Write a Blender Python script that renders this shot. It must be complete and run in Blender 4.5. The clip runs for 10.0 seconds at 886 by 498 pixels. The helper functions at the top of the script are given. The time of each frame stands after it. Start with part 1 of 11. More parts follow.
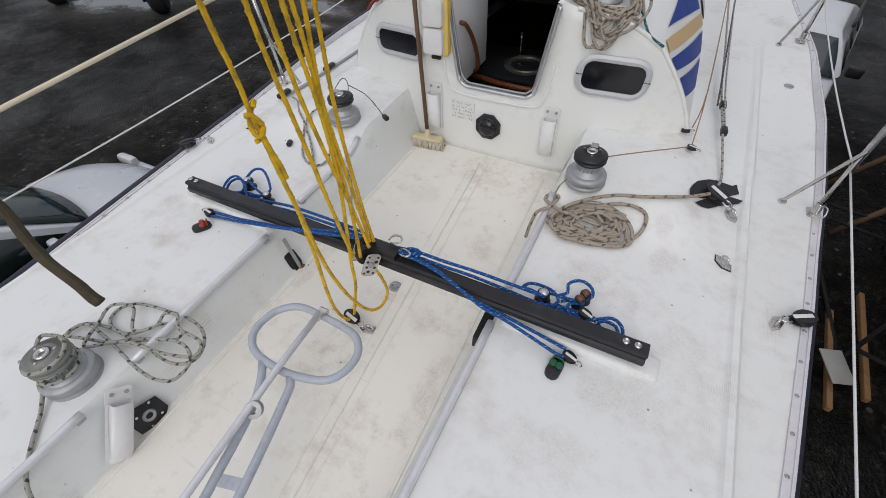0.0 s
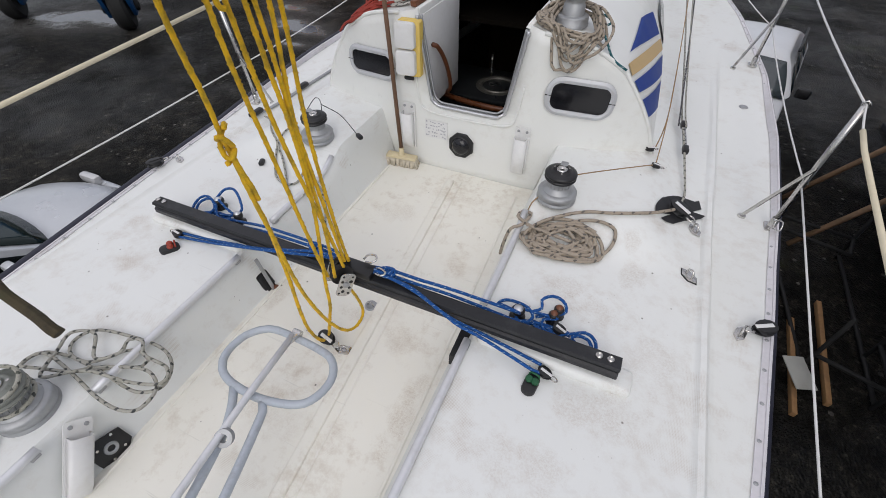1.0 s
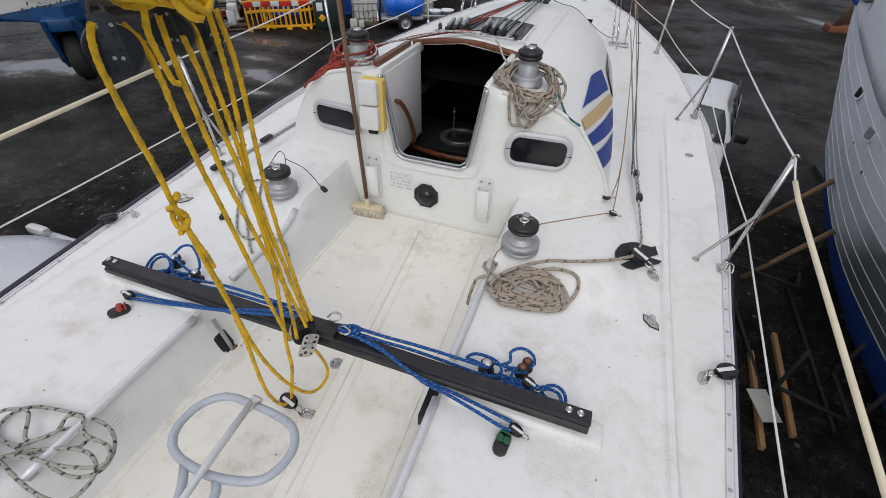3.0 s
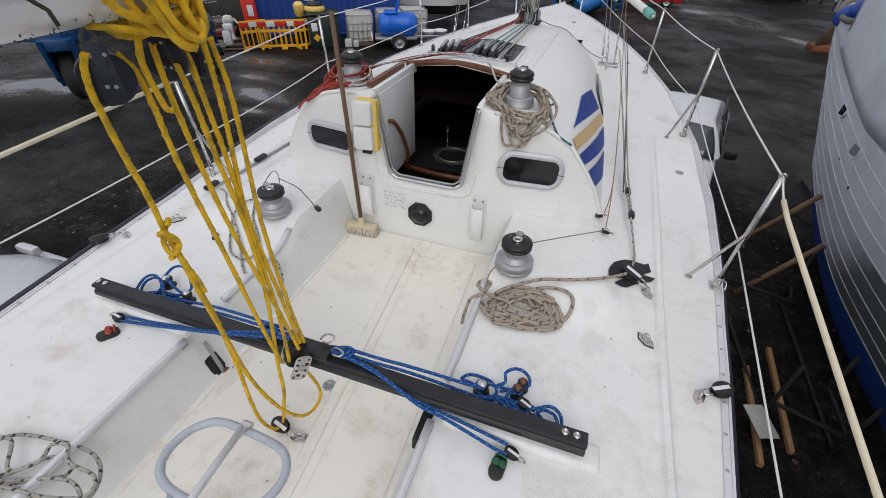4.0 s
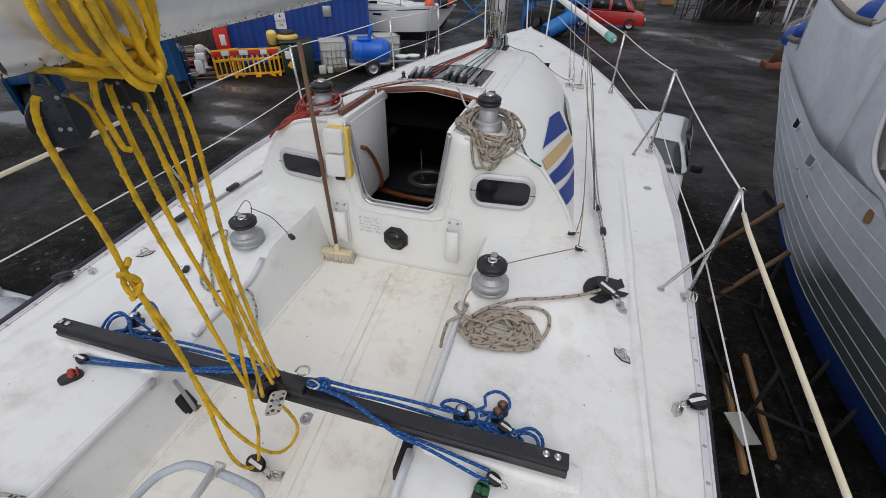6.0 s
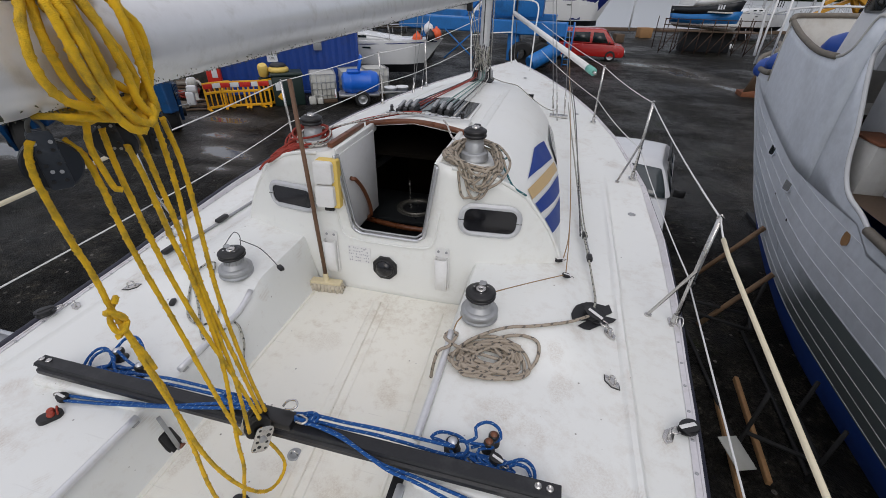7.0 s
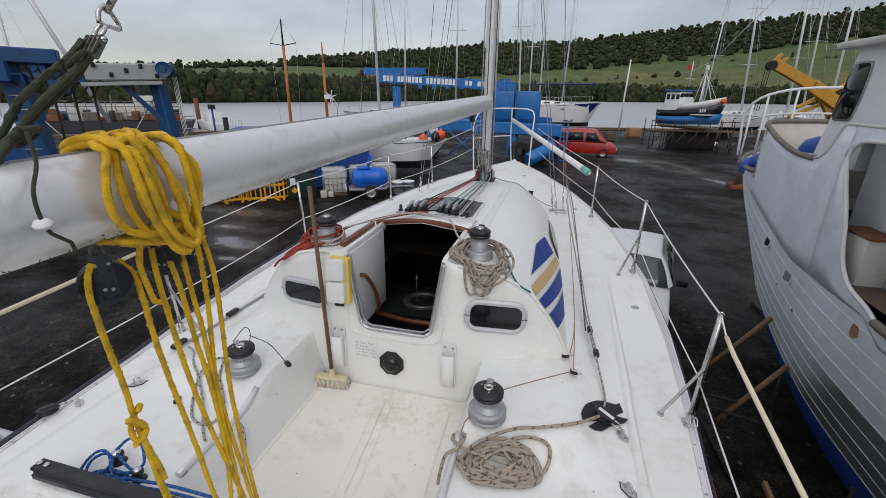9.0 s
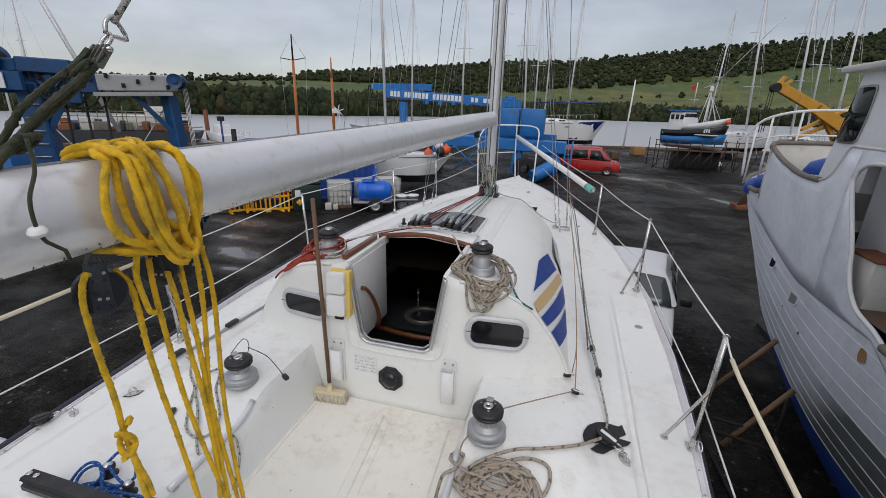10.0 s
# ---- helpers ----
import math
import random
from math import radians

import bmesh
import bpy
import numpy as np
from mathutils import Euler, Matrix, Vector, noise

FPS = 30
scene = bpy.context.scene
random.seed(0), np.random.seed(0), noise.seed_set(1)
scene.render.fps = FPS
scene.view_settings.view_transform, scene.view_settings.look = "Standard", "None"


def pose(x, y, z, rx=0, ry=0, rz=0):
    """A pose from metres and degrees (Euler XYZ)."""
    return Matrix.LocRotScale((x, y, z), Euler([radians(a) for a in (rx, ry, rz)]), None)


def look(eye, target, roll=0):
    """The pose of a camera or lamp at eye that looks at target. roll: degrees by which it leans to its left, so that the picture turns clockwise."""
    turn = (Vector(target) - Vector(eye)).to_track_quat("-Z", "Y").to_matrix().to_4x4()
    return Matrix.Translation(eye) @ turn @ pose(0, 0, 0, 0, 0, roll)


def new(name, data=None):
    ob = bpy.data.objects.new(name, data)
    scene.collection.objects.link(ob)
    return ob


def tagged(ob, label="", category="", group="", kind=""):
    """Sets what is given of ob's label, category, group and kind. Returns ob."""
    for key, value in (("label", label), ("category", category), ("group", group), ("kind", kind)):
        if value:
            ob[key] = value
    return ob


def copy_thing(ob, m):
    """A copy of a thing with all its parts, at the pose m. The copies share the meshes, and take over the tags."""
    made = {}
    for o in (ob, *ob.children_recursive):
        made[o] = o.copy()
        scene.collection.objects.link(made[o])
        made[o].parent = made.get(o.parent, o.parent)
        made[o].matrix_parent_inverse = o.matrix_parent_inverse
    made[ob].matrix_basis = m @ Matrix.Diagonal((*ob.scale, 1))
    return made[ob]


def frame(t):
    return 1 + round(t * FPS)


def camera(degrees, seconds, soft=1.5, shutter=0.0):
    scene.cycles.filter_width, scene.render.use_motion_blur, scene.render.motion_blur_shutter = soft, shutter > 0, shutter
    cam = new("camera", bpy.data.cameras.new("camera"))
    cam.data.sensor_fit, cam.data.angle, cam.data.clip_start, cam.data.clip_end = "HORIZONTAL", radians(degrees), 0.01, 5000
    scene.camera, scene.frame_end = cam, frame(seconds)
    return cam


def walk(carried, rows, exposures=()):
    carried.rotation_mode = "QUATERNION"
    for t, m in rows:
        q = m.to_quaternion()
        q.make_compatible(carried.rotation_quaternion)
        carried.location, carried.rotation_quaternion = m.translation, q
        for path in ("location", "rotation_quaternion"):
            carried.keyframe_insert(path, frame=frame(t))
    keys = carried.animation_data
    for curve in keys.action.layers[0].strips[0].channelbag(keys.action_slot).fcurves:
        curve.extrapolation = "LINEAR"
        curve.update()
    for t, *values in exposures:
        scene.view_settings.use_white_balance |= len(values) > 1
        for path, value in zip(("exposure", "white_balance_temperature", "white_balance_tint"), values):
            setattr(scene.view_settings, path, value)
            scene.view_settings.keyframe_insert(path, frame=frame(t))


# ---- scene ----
cam = camera(92.1, 10.0, 0.6)
PATH = [
    (0, (0.835, -2.131, 1.604), (0.174, -0.949, 0.132), -3.0),
    (0.5, (0.839, -2.13, 1.614), (0.219, -0.891, 0.171), -1.7),
    (1, (0.839, -2.127, 1.617), (0.256, -0.849, 0.193), -0.5),
    (1.5, (0.84, -2.121, 1.625), (0.281, -0.794, 0.237), 0.3),
    (2, (0.843, -2.107, 1.637), (0.307, -0.735, 0.283), 0.8),
    (2.5, (0.84, -2.091, 1.647), (0.327, -0.68, 0.326), 1.3),
    (4, (0.839, -2.067, 1.67), (0.343, -0.57, 0.44), 1.7),
    (4.5, (0.844, -2.061, 1.674), (0.356, -0.55, 0.458), 1.7),
    (5, (0.849, -2.053, 1.678), (0.376, -0.523, 0.48), 1.5),
    (5.5, (0.856, -2.05, 1.683), (0.404, -0.5, 0.502), 1.3),
    (7, (0.875, -2.056, 1.713), (0.467, -0.405, 0.661), 1.2),
    (7.5, (0.874, -2.066, 1.737), (0.458, -0.365, 0.769), 1.0),
    (8, (0.874, -2.084, 1.757), (0.442, -0.332, 0.894), 0.9),
    (8.5, (0.868, -2.097, 1.779), (0.417, -0.31, 1.002), 0.9),
    (9, (0.87, -2.104, 1.795), (0.394, -0.288, 1.105), 0.8),
    (9.5, (0.874, -2.098, 1.799), (0.381, -0.273, 1.147), 1.2),
    (10, (0.872, -2.089, 1.793), (0.375, -0.256, 1.166), 1.8),
]
walk(cam, [(t, look(eye, target, roll)) for t, eye, target, roll in PATH],
     exposures=((0, -0.22), (0.5, -0.14), (1.5, -0.12), (2.5, -0.11), (5.5, -0.17), (8, -0.21), (10, -0.20)))

# ---- world and sun ----
GZ = -2.5          # yard level; z = 0 is the cockpit sole


def make_world():
    w = bpy.data.worlds.new("overcast")
    scene.world = w
    w.use_nodes = True
    nt = w.node_tree
    nt.nodes.clear()
    N, L = nt.nodes.new, nt.links.new
    out, bg, bg2, add = N("ShaderNodeOutputWorld"), N("ShaderNodeBackground"), N("ShaderNodeBackground"), N("ShaderNodeAddShader")
    sky = N("ShaderNodeTexSky")
    sky.sky_type, sky.sun_disc = "NISHITA", False
    sky.sun_elevation, sky.sun_rotation = radians(42), radians(165)
    L(sky.outputs[0], bg.inputs[0])
    bg.inputs[1].default_value = 0.05
    tc, sep = N("ShaderNodeTexCoord"), N("ShaderNodeSeparateXYZ")
    L(tc.outputs["Generated"], sep.inputs[0])
    ramp = N("ShaderNodeMapRange")          # overcast: the zenith is about three times as bright as the horizon
    ramp.inputs[1].default_value, ramp.inputs[2].default_value = 0.0, 1.0
    ramp.inputs[3].default_value, ramp.inputs[4].default_value = 0.27, 0.785
    L(sep.outputs[2], ramp.inputs[0])
    mp, nz = N("ShaderNodeMapping"), N("ShaderNodeTexNoise")
    mp.inputs["Scale"].default_value = (2.2, 2.2, 6.5)
    L(tc.outputs["Generated"], mp.inputs[0])
    L(mp.outputs[0], nz.inputs["Vector"])
    nz.inputs["Scale"].default_value, nz.inputs["Detail"].default_value, nz.inputs["Roughness"].default_value = 1.3, 6, 0.55
    cr = N("ShaderNodeMapRange")
    cr.inputs[1].default_value, cr.inputs[2].default_value, cr.inputs[3].default_value, cr.inputs[4].default_value = 0.32, 0.70, 0.66, 1.24
    L(nz.outputs[0], cr.inputs[0])
    mul = N("ShaderNodeMath")
    mul.operation = "MULTIPLY"
    L(ramp.outputs[0], mul.inputs[0])
    L(cr.outputs[0], mul.inputs[1])
    bg2.inputs[0].default_value = (1.018, 0.976, 1.014, 1)
    side = N("ShaderNodeMapRange")          # the cloud is thinner towards the west
    side.inputs[1].default_value, side.inputs[2].default_value = -0.8, 0.5
    side.inputs[3].default_value, side.inputs[4].default_value = 1.30, 0.97
    L(sep.outputs[0], side.inputs[0])
    mul2 = N("ShaderNodeMath")
    mul2.operation = "MULTIPLY"
    L(mul.outputs[0], mul2.inputs[0])
    L(side.outputs[0], mul2.inputs[1])
    L(mul2.outputs[0], bg2.inputs[1])
    L(bg.outputs[0], add.inputs[0])
    L(bg2.outputs[0], add.inputs[1])
    L(add.outputs[0], out.inputs[0])


make_world()
sun_data = bpy.data.lights.new("sun", "SUN")
sun_data.energy, sun_data.angle, sun_data.color = 1.05, radians(45), (1.0, 0.965, 0.92)
sun = new("sun", sun_data)
sun.matrix_world = look((0, 0, 30), (-9, 33, 0))


# ---- materials ----
def ramp_node(nt, stops, fac):
    r = nt.nodes.new("ShaderNodeValToRGB")
    els = r.color_ramp.elements
    while len(els) < len(stops):
        els.new(0.5)
    for e, (p, c) in zip(els, stops):
        e.position, e.color = p, (*c, 1)
    nt.links.new(fac, r.inputs[0])
    return r.outputs[0]


def noise_node(nt, vec, scale, detail=4, rough=0.55):
    n = nt.nodes.new("ShaderNodeTexNoise")
    n.inputs["Scale"].default_value, n.inputs["Detail"].default_value, n.inputs["Roughness"].default_value = scale, detail, rough
    nt.links.new(vec, n.inputs["Vector"])
    return n.outputs[0]


def mix_node(nt, fac, a, b, mode="MIX"):
    m = nt.nodes.new("ShaderNodeMix")
    m.data_type, m.blend_type = "RGBA", mode
    for sock, v in ((m.inputs[0], fac), (m.inputs[6], a), (m.inputs[7], b)):
        if isinstance(v, (int, float)):
            sock.default_value = v
        elif isinstance(v, tuple):
            sock.default_value = (*v, 1)
        else:
            nt.links.new(v, sock)
    return m.outputs[2]


def start(name):
    m = bpy.data.materials.new(name)
    m.use_nodes = True
    nt = m.node_tree
    b = nt.nodes["Principled BSDF"]
    tc = nt.nodes.new("ShaderNodeTexCoord")
    return m, nt, b, tc


def bump_node(nt, b, height, strength, dist):
    bp = nt.nodes.new("ShaderNodeBump")
    bp.inputs["Strength"].default_value, bp.inputs["Distance"].default_value = strength, dist
    nt.links.new(height, bp.inputs["Height"])
    nt.links.new(bp.outputs[0], b.inputs["Normal"])


def mat(name, col, rough=0.5, metal=0.0, var=0.12, scale=8.0, dirt=None, dirt_amt=0.0, dirt_scale=2.0, bump=0.0, bump_scale=60.0, bump_dist=0.002, spec=0.5):
    """Base colour with fine and coarse variation, shaped dirt patches and a fine relief."""
    m, nt, b, tc = start(name)
    v = tc.outputs["Object"]
    fine, coarse = noise_node(nt, v, scale * 6, 5), noise_node(nt, v, scale * 0.6, 3)
    lo, hi = tuple(c * (1 - var) for c in col), tuple(min(1, c * (1 + var)) for c in col)
    c1 = ramp_node(nt, [(0.3, lo), (0.7, hi)], fine)
    c2 = ramp_node(nt, [(0.3, lo), (0.7, hi)], coarse)
    c = mix_node(nt, 0.5, c1, c2)
    if dirt:
        f = ramp_node(nt, [(0.52, (0, 0, 0)), (0.78, (dirt_amt,) * 3)], noise_node(nt, v, dirt_scale, 8, 0.68))
        c = mix_node(nt, f, c, dirt)
    nt.links.new(c, b.inputs["Base Color"])
    rr = nt.nodes.new("ShaderNodeMapRange")
    rr.inputs[3].default_value, rr.inputs[4].default_value = max(0.03, rough - 0.1), min(1, rough + 0.1)
    nt.links.new(coarse, rr.inputs[0])
    nt.links.new(rr.outputs[0], b.inputs["Roughness"])
    b.inputs["Metallic"].default_value = metal
    b.inputs["Specular IOR Level"].default_value = spec
    if bump:
        bump_node(nt, b, noise_node(nt, v, bump_scale, 3), bump, bump_dist)
    return m


def mth(nt, op, a, b=None):
    n = nt.nodes.new("ShaderNodeMath")
    n.operation = op
    for sock, v in zip(n.inputs, (a, b)):
        if v is None:
            continue
        if isinstance(v, (int, float)):
            sock.default_value = v
        else:
            nt.links.new(v, sock)
    return n.outputs[0]


def gelcoat(name, col, stain, amt, rough=0.35, specks=0.0, nonskid=0.0, smears=()):
    """Weathered moulded glassfibre: soft yellowing, rust-brown smears, dirt specks, scuffs."""
    m, nt, b, tc = start(name)
    v = tc.outputs["Object"]
    c = ramp_node(nt, [(0.25, tuple(x * 0.95 for x in col)), (0.75, col)], noise_node(nt, v, 1.3, 4))
    patch = noise_node(nt, v, 2.1, 7, 0.62)
    grain = noise_node(nt, v, 17, 7, 0.72)
    mm = nt.nodes.new("ShaderNodeMath")
    mm.operation = "MULTIPLY"
    nt.links.new(patch, mm.inputs[0])
    nt.links.new(grain, mm.inputs[1])
    f = ramp_node(nt, [(0.27, (0, 0, 0)), (0.42, (amt,) * 3)], mm.outputs[0])
    dots = None
    if nonskid:
        sp = nt.nodes.new("ShaderNodeSeparateXYZ")
        nt.links.new(v, sp.inputs[0])
        wx = mth(nt, "SINE", mth(nt, "MULTIPLY", mth(nt, "ADD", sp.outputs[0], sp.outputs[1]), 700))
        wy = mth(nt, "SINE", mth(nt, "MULTIPLY", mth(nt, "SUBTRACT", sp.outputs[0], sp.outputs[1]), 700))
        dots = mth(nt, "MULTIPLY", wx, wy)
        worn = ramp_node(nt, [(0.55, (0, 0, 0)), (0.68, (nonskid,) * 3)], noise_node(nt, v, 3.4, 6, 0.66))
        low = ramp_node(nt, [(0.25, (1, 1, 1)), (0.7, (0.12,) * 3)], mth(nt, "ADD", mth(nt, "MULTIPLY", dots, 0.5), 0.5))
        c = mix_node(nt, mix_node(nt, 1.0, worn, low, "MULTIPLY"), c, stain)
    c = mix_node(nt, f, c, stain)
    yel = ramp_node(nt, [(0.5, (0, 0, 0)), (0.8, (amt * 0.6,) * 3)], noise_node(nt, v, 0.9, 5, 0.6))
    c = mix_node(nt, yel, c, tuple(x * y for x, y in zip(col, (0.95, 0.9, 0.78))))
    if specks:
        vo = nt.nodes.new("ShaderNodeTexVoronoi")
        vo.inputs["Scale"].default_value = 9.0
        nt.links.new(v, vo.inputs["Vector"])
        s1 = ramp_node(nt, [(0.02, (specks,) * 3), (0.05, (0, 0, 0))], vo.outputs["Distance"])
        c = mix_node(nt, s1, c, (0.07, 0.055, 0.04))
        vo = nt.nodes.new("ShaderNodeTexVoronoi")
        vo.inputs["Scale"].default_value = 34.0
        nt.links.new(v, vo.inputs["Vector"])
        s2 = ramp_node(nt, [(0.04, (specks,) * 3), (0.10, (0, 0, 0))], vo.outputs["Distance"])
        c = mix_node(nt, mix_node(nt, 1.0, s2, ramp_node(nt, [(0.58, (0, 0, 0)), (0.66, (1, 1, 1))], noise_node(nt, v, 4.5, 4, 0.6)), "MULTIPLY"), c, (0.10, 0.075, 0.05))
    if smears:                                       # trodden-in brown marks, each an uneven patch of fine flecks
        sm = nt.nodes.new("ShaderNodeSeparateXYZ")
        nt.links.new(v, sm.inputs[0])
        wob = mth(nt, "MULTIPLY", mth(nt, "SUBTRACT", noise_node(nt, v, 9, 6, 0.72), 0.5), 5.5)
        fine = ramp_node(nt, [(0.40, (0.1,) * 3), (0.66, (1, 1, 1))], noise_node(nt, v, 120, 6, 0.8))
        for x0, y0, rx, ry, k in smears:
            dx = mth(nt, "MULTIPLY", mth(nt, "SUBTRACT", sm.outputs[0], x0), 1 / rx)
            dy = mth(nt, "MULTIPLY", mth(nt, "SUBTRACT", sm.outputs[1], y0), 1 / ry)
            d = mth(nt, "ADD", mth(nt, "ADD", mth(nt, "MULTIPLY", dx, dx), mth(nt, "MULTIPLY", dy, dy)), wob)
            patch_n = ramp_node(nt, [(0.0, (k * 0.55,) * 3), (1.0, (0, 0, 0))], d)
            c = mix_node(nt, mix_node(nt, 1.0, patch_n, fine, "MULTIPLY"), c, stain)
    mp = nt.nodes.new("ShaderNodeMapping")           # thin scratches and drag marks
    mp.inputs["Rotation"].default_value, mp.inputs["Scale"].default_value = (0, 0, 0.7), (2.0, 38.0, 6.0)
    nt.links.new(v, mp.inputs[0])
    scr = noise_node(nt, mp.outputs[0], 1.6, 3, 0.5)
    k = ramp_node(nt, [(0.69, (0, 0, 0)), (0.74, (amt * 0.7,) * 3)], scr)
    c = mix_node(nt, k, c, tuple(x * 0.62 for x in col))
    nt.links.new(c, b.inputs["Base Color"])
    rr = nt.nodes.new("ShaderNodeMapRange")
    rr.inputs[3].default_value, rr.inputs[4].default_value = rough - 0.08, rough + 0.2
    nt.links.new(patch, rr.inputs[0])
    nt.links.new(rr.outputs[0], b.inputs["Roughness"])
    bump_node(nt, b, noise_node(nt, v, 5, 3), 0.15, 0.004)
    return m


M = {}
M["deck"] = gelcoat("deck gelcoat", (0.785, 0.80, 0.78), (0.42, 0.33, 0.25), 0.22, 0.38, 0.8, 0.55,
                    [(1.09, -0.69, 0.06, 0.10, 0.8), (0.83, -0.86, 0.10, 0.08, 0.65), (0.95, -0.95, 0.14, 0.08, 0.7), (1.05, -0.51, 0.04, 0.07, 0.8), (1.05, -1.35, 0.16, 0.12, 0.75), (0.85, -1.62, 0.2, 0.1, 0.6), (1.2, -1.1, 0.1, 0.2, 0.55), (-0.95, -1.5, 0.12, 0.1, 0.5), (-1.05, -0.9, 0.1, 0.14, 0.5)])
M["sole"] = gelcoat("sole gelcoat", (0.845, 0.83, 0.755), (0.40, 0.30, 0.20), 0.40, 0.5, 0.9, 0.34,
                    [(0.29, -0.73, 0.07, 0.10, 0.95), (-0.02, -1.22, 0.10, 0.05, 0.7), (0.24, -1.25, 0.12, 0.08, 0.7), (-0.42, -1.15, 0.04, 0.3, 0.8), (0.40, -1.55, 0.05, 0.2, 0.85), (0.02, -1.47, 0.06, 0.05, 0.95), (-0.2, -0.5, 0.14, 0.1, 0.6), (0.1, -0.25, 0.2, 0.06, 0.6), (-0.1, -1.75, 0.2, 0.1, 0.5)])
M["roof"] = gelcoat("coachroof gelcoat", (0.806, 0.815, 0.788), (0.5, 0.44, 0.36), 0.2, 0.32)
M["hull_white"] = mat("hull paint", (0.75, 0.75, 0.75), 0.3, var=0.04)


def ground_mat():
    """Wet dark gravel and tar with puddles and silt."""
    m, nt, b, tc = start("wet gravel")
    g = nt.nodes.new("ShaderNodeNewGeometry")
    v = g.outputs["Position"]
    vo = nt.nodes.new("ShaderNodeTexVoronoi")
    vo.inputs["Scale"].default_value = 42
    nt.links.new(v, vo.inputs["Vector"])
    stones = ramp_node(nt, [(0.0, (0.003, 0.0029, 0.0025)), (0.72, (0.0125, 0.0120, 0.0105)), (0.92, (0.026, 0.025, 0.022)), (0.97, (0.065, 0.062, 0.055)), (1.0, (0.20, 0.19, 0.17))], vo.outputs["Color"])
    tone = ramp_node(nt, [(0.3, (0.5, 0.48, 0.45)), (0.7, (1.75, 1.72, 1.68))], noise_node(nt, v, 0.35, 6, 0.65))
    c = mix_node(nt, 1.0, stones, tone, "MULTIPLY")
    c = mix_node(nt, 1.0, c, ramp_node(nt, [(0.36, (0.28,) * 3), (0.52, (1.0,) * 3), (0.66, (2.8, 2.7, 2.5))], noise_node(nt, v, 7, 9, 0.78)), "MULTIPLY")
    c = mix_node(nt, 1.0, c, ramp_node(nt, [(0.38, (0.45,) * 3), (0.5, (1.0,) * 3), (0.64, (2.3, 2.25, 2.15))], noise_node(nt, v, 1.9, 8, 0.75)), "MULTIPLY")
    v2 = nt.nodes.new("ShaderNodeTexVoronoi")          # larger loose stones, few and pale
    v2.inputs["Scale"].default_value = 11
    nt.links.new(v, v2.inputs["Vector"])
    sc = nt.nodes.new("ShaderNodeSeparateColor")
    nt.links.new(v2.outputs["Color"], sc.inputs[0])
    few = mth(nt, "MULTIPLY", mth(nt, "GREATER_THAN", sc.outputs[0], 0.94), mth(nt, "LESS_THAN", v2.outputs["Distance"], 0.30))
    c = mix_node(nt, few, c, mix_node(nt, sc.outputs[1], (0.045, 0.043, 0.038), (0.17, 0.16, 0.145)))
    n7 = noise_node(nt, v, 0.5, 7, 0.7)
    pools = None
    for x, y, ax, ay, rz in ((-8.2, 7.9, 1.6, 0.75, -20), (-7.5, 6.8, 0.9, 0.4, 10), (-9.3, 9.2, 1.3, 0.6, 0), (-14.6, 6.0, 2.6, 1.3, 20), (-10.5, 10.8, 2.0, 0.8, 0), (8.0, 27.6, 5.6, 1.5, -72), (6.2, 30.0, 3.2, 1.5, -30), (9.3, 23.5, 2.2, 0.6, -60), (-1.5, 13.0, 2.0, 0.6, 15), (-22, 16, 5, 2, 20)):
        mp = nt.nodes.new("ShaderNodeMapping")
        mp.vector_type = "TEXTURE"
        mp.inputs["Location"].default_value, mp.inputs["Rotation"].default_value, mp.inputs["Scale"].default_value = (x, y, GZ), (0, 0, radians(rz)), (ax, ay, 50)
        nt.links.new(v, mp.inputs[0])
        ln = nt.nodes.new("ShaderNodeVectorMath")
        ln.operation = "LENGTH"
        nt.links.new(mp.outputs[0], ln.inputs[0])
        pools = ln.outputs["Value"] if pools is None else mth(nt, "MINIMUM", pools, ln.outputs["Value"])
    edge = mth(nt, "ADD", pools, mth(nt, "MULTIPLY", n7, 2.2))
    silt = ramp_node(nt, [(0.0, (0.8,) * 3), (1.0, (0, 0, 0))], mth(nt, "SUBTRACT", edge, 1.35))
    c = mix_node(nt, silt, c, (0.10, 0.096, 0.090))
    moss = ramp_node(nt, [(0.64, (0, 0, 0)), (0.72, (0.7,) * 3)], noise_node(nt, v, 0.6, 5, 0.6))
    c = mix_node(nt, moss, c, (0.022, 0.03, 0.006))
    nt.links.new(c, b.inputs["Base Color"])
    pud = ramp_node(nt, [(0.0, (0.05,) * 3), (0.18, (0.52,) * 3)], mth(nt, "SUBTRACT", edge, 1.42))
    wet = ramp_node(nt, [(0.46, (0, 0, 0)), (0.62, (1, 1, 1))], noise_node(nt, v, 0.28, 7, 0.68))          # damp sheets between the pools
    nt.links.new(mth(nt, "MULTIPLY", pud, mth(nt, "SUBTRACT", 1.0, mth(nt, "MULTIPLY", wet, 0.40))), b.inputs["Roughness"])
    spec = ramp_node(nt, [(0.0, (0.8,) * 3), (0.2, (0.07,) * 3)], mth(nt, "SUBTRACT", edge, 1.42))
    nt.links.new(mth(nt, "ADD", spec, mth(nt, "MULTIPLY", wet, 0.20)), b.inputs["Specular IOR Level"])
    dry = ramp_node(nt, [(0.0, (0.03,) * 3), (0.25, (1.0,) * 3)], mth(nt, "SUBTRACT", edge, 1.42))
    hgt = mth(nt, "MULTIPLY", mth(nt, "ADD", vo.outputs["Distance"], noise_node(nt, v, 9, 5, 0.7)), dry)
    bump_node(nt, b, hgt, 0.7, 0.03)
    return m


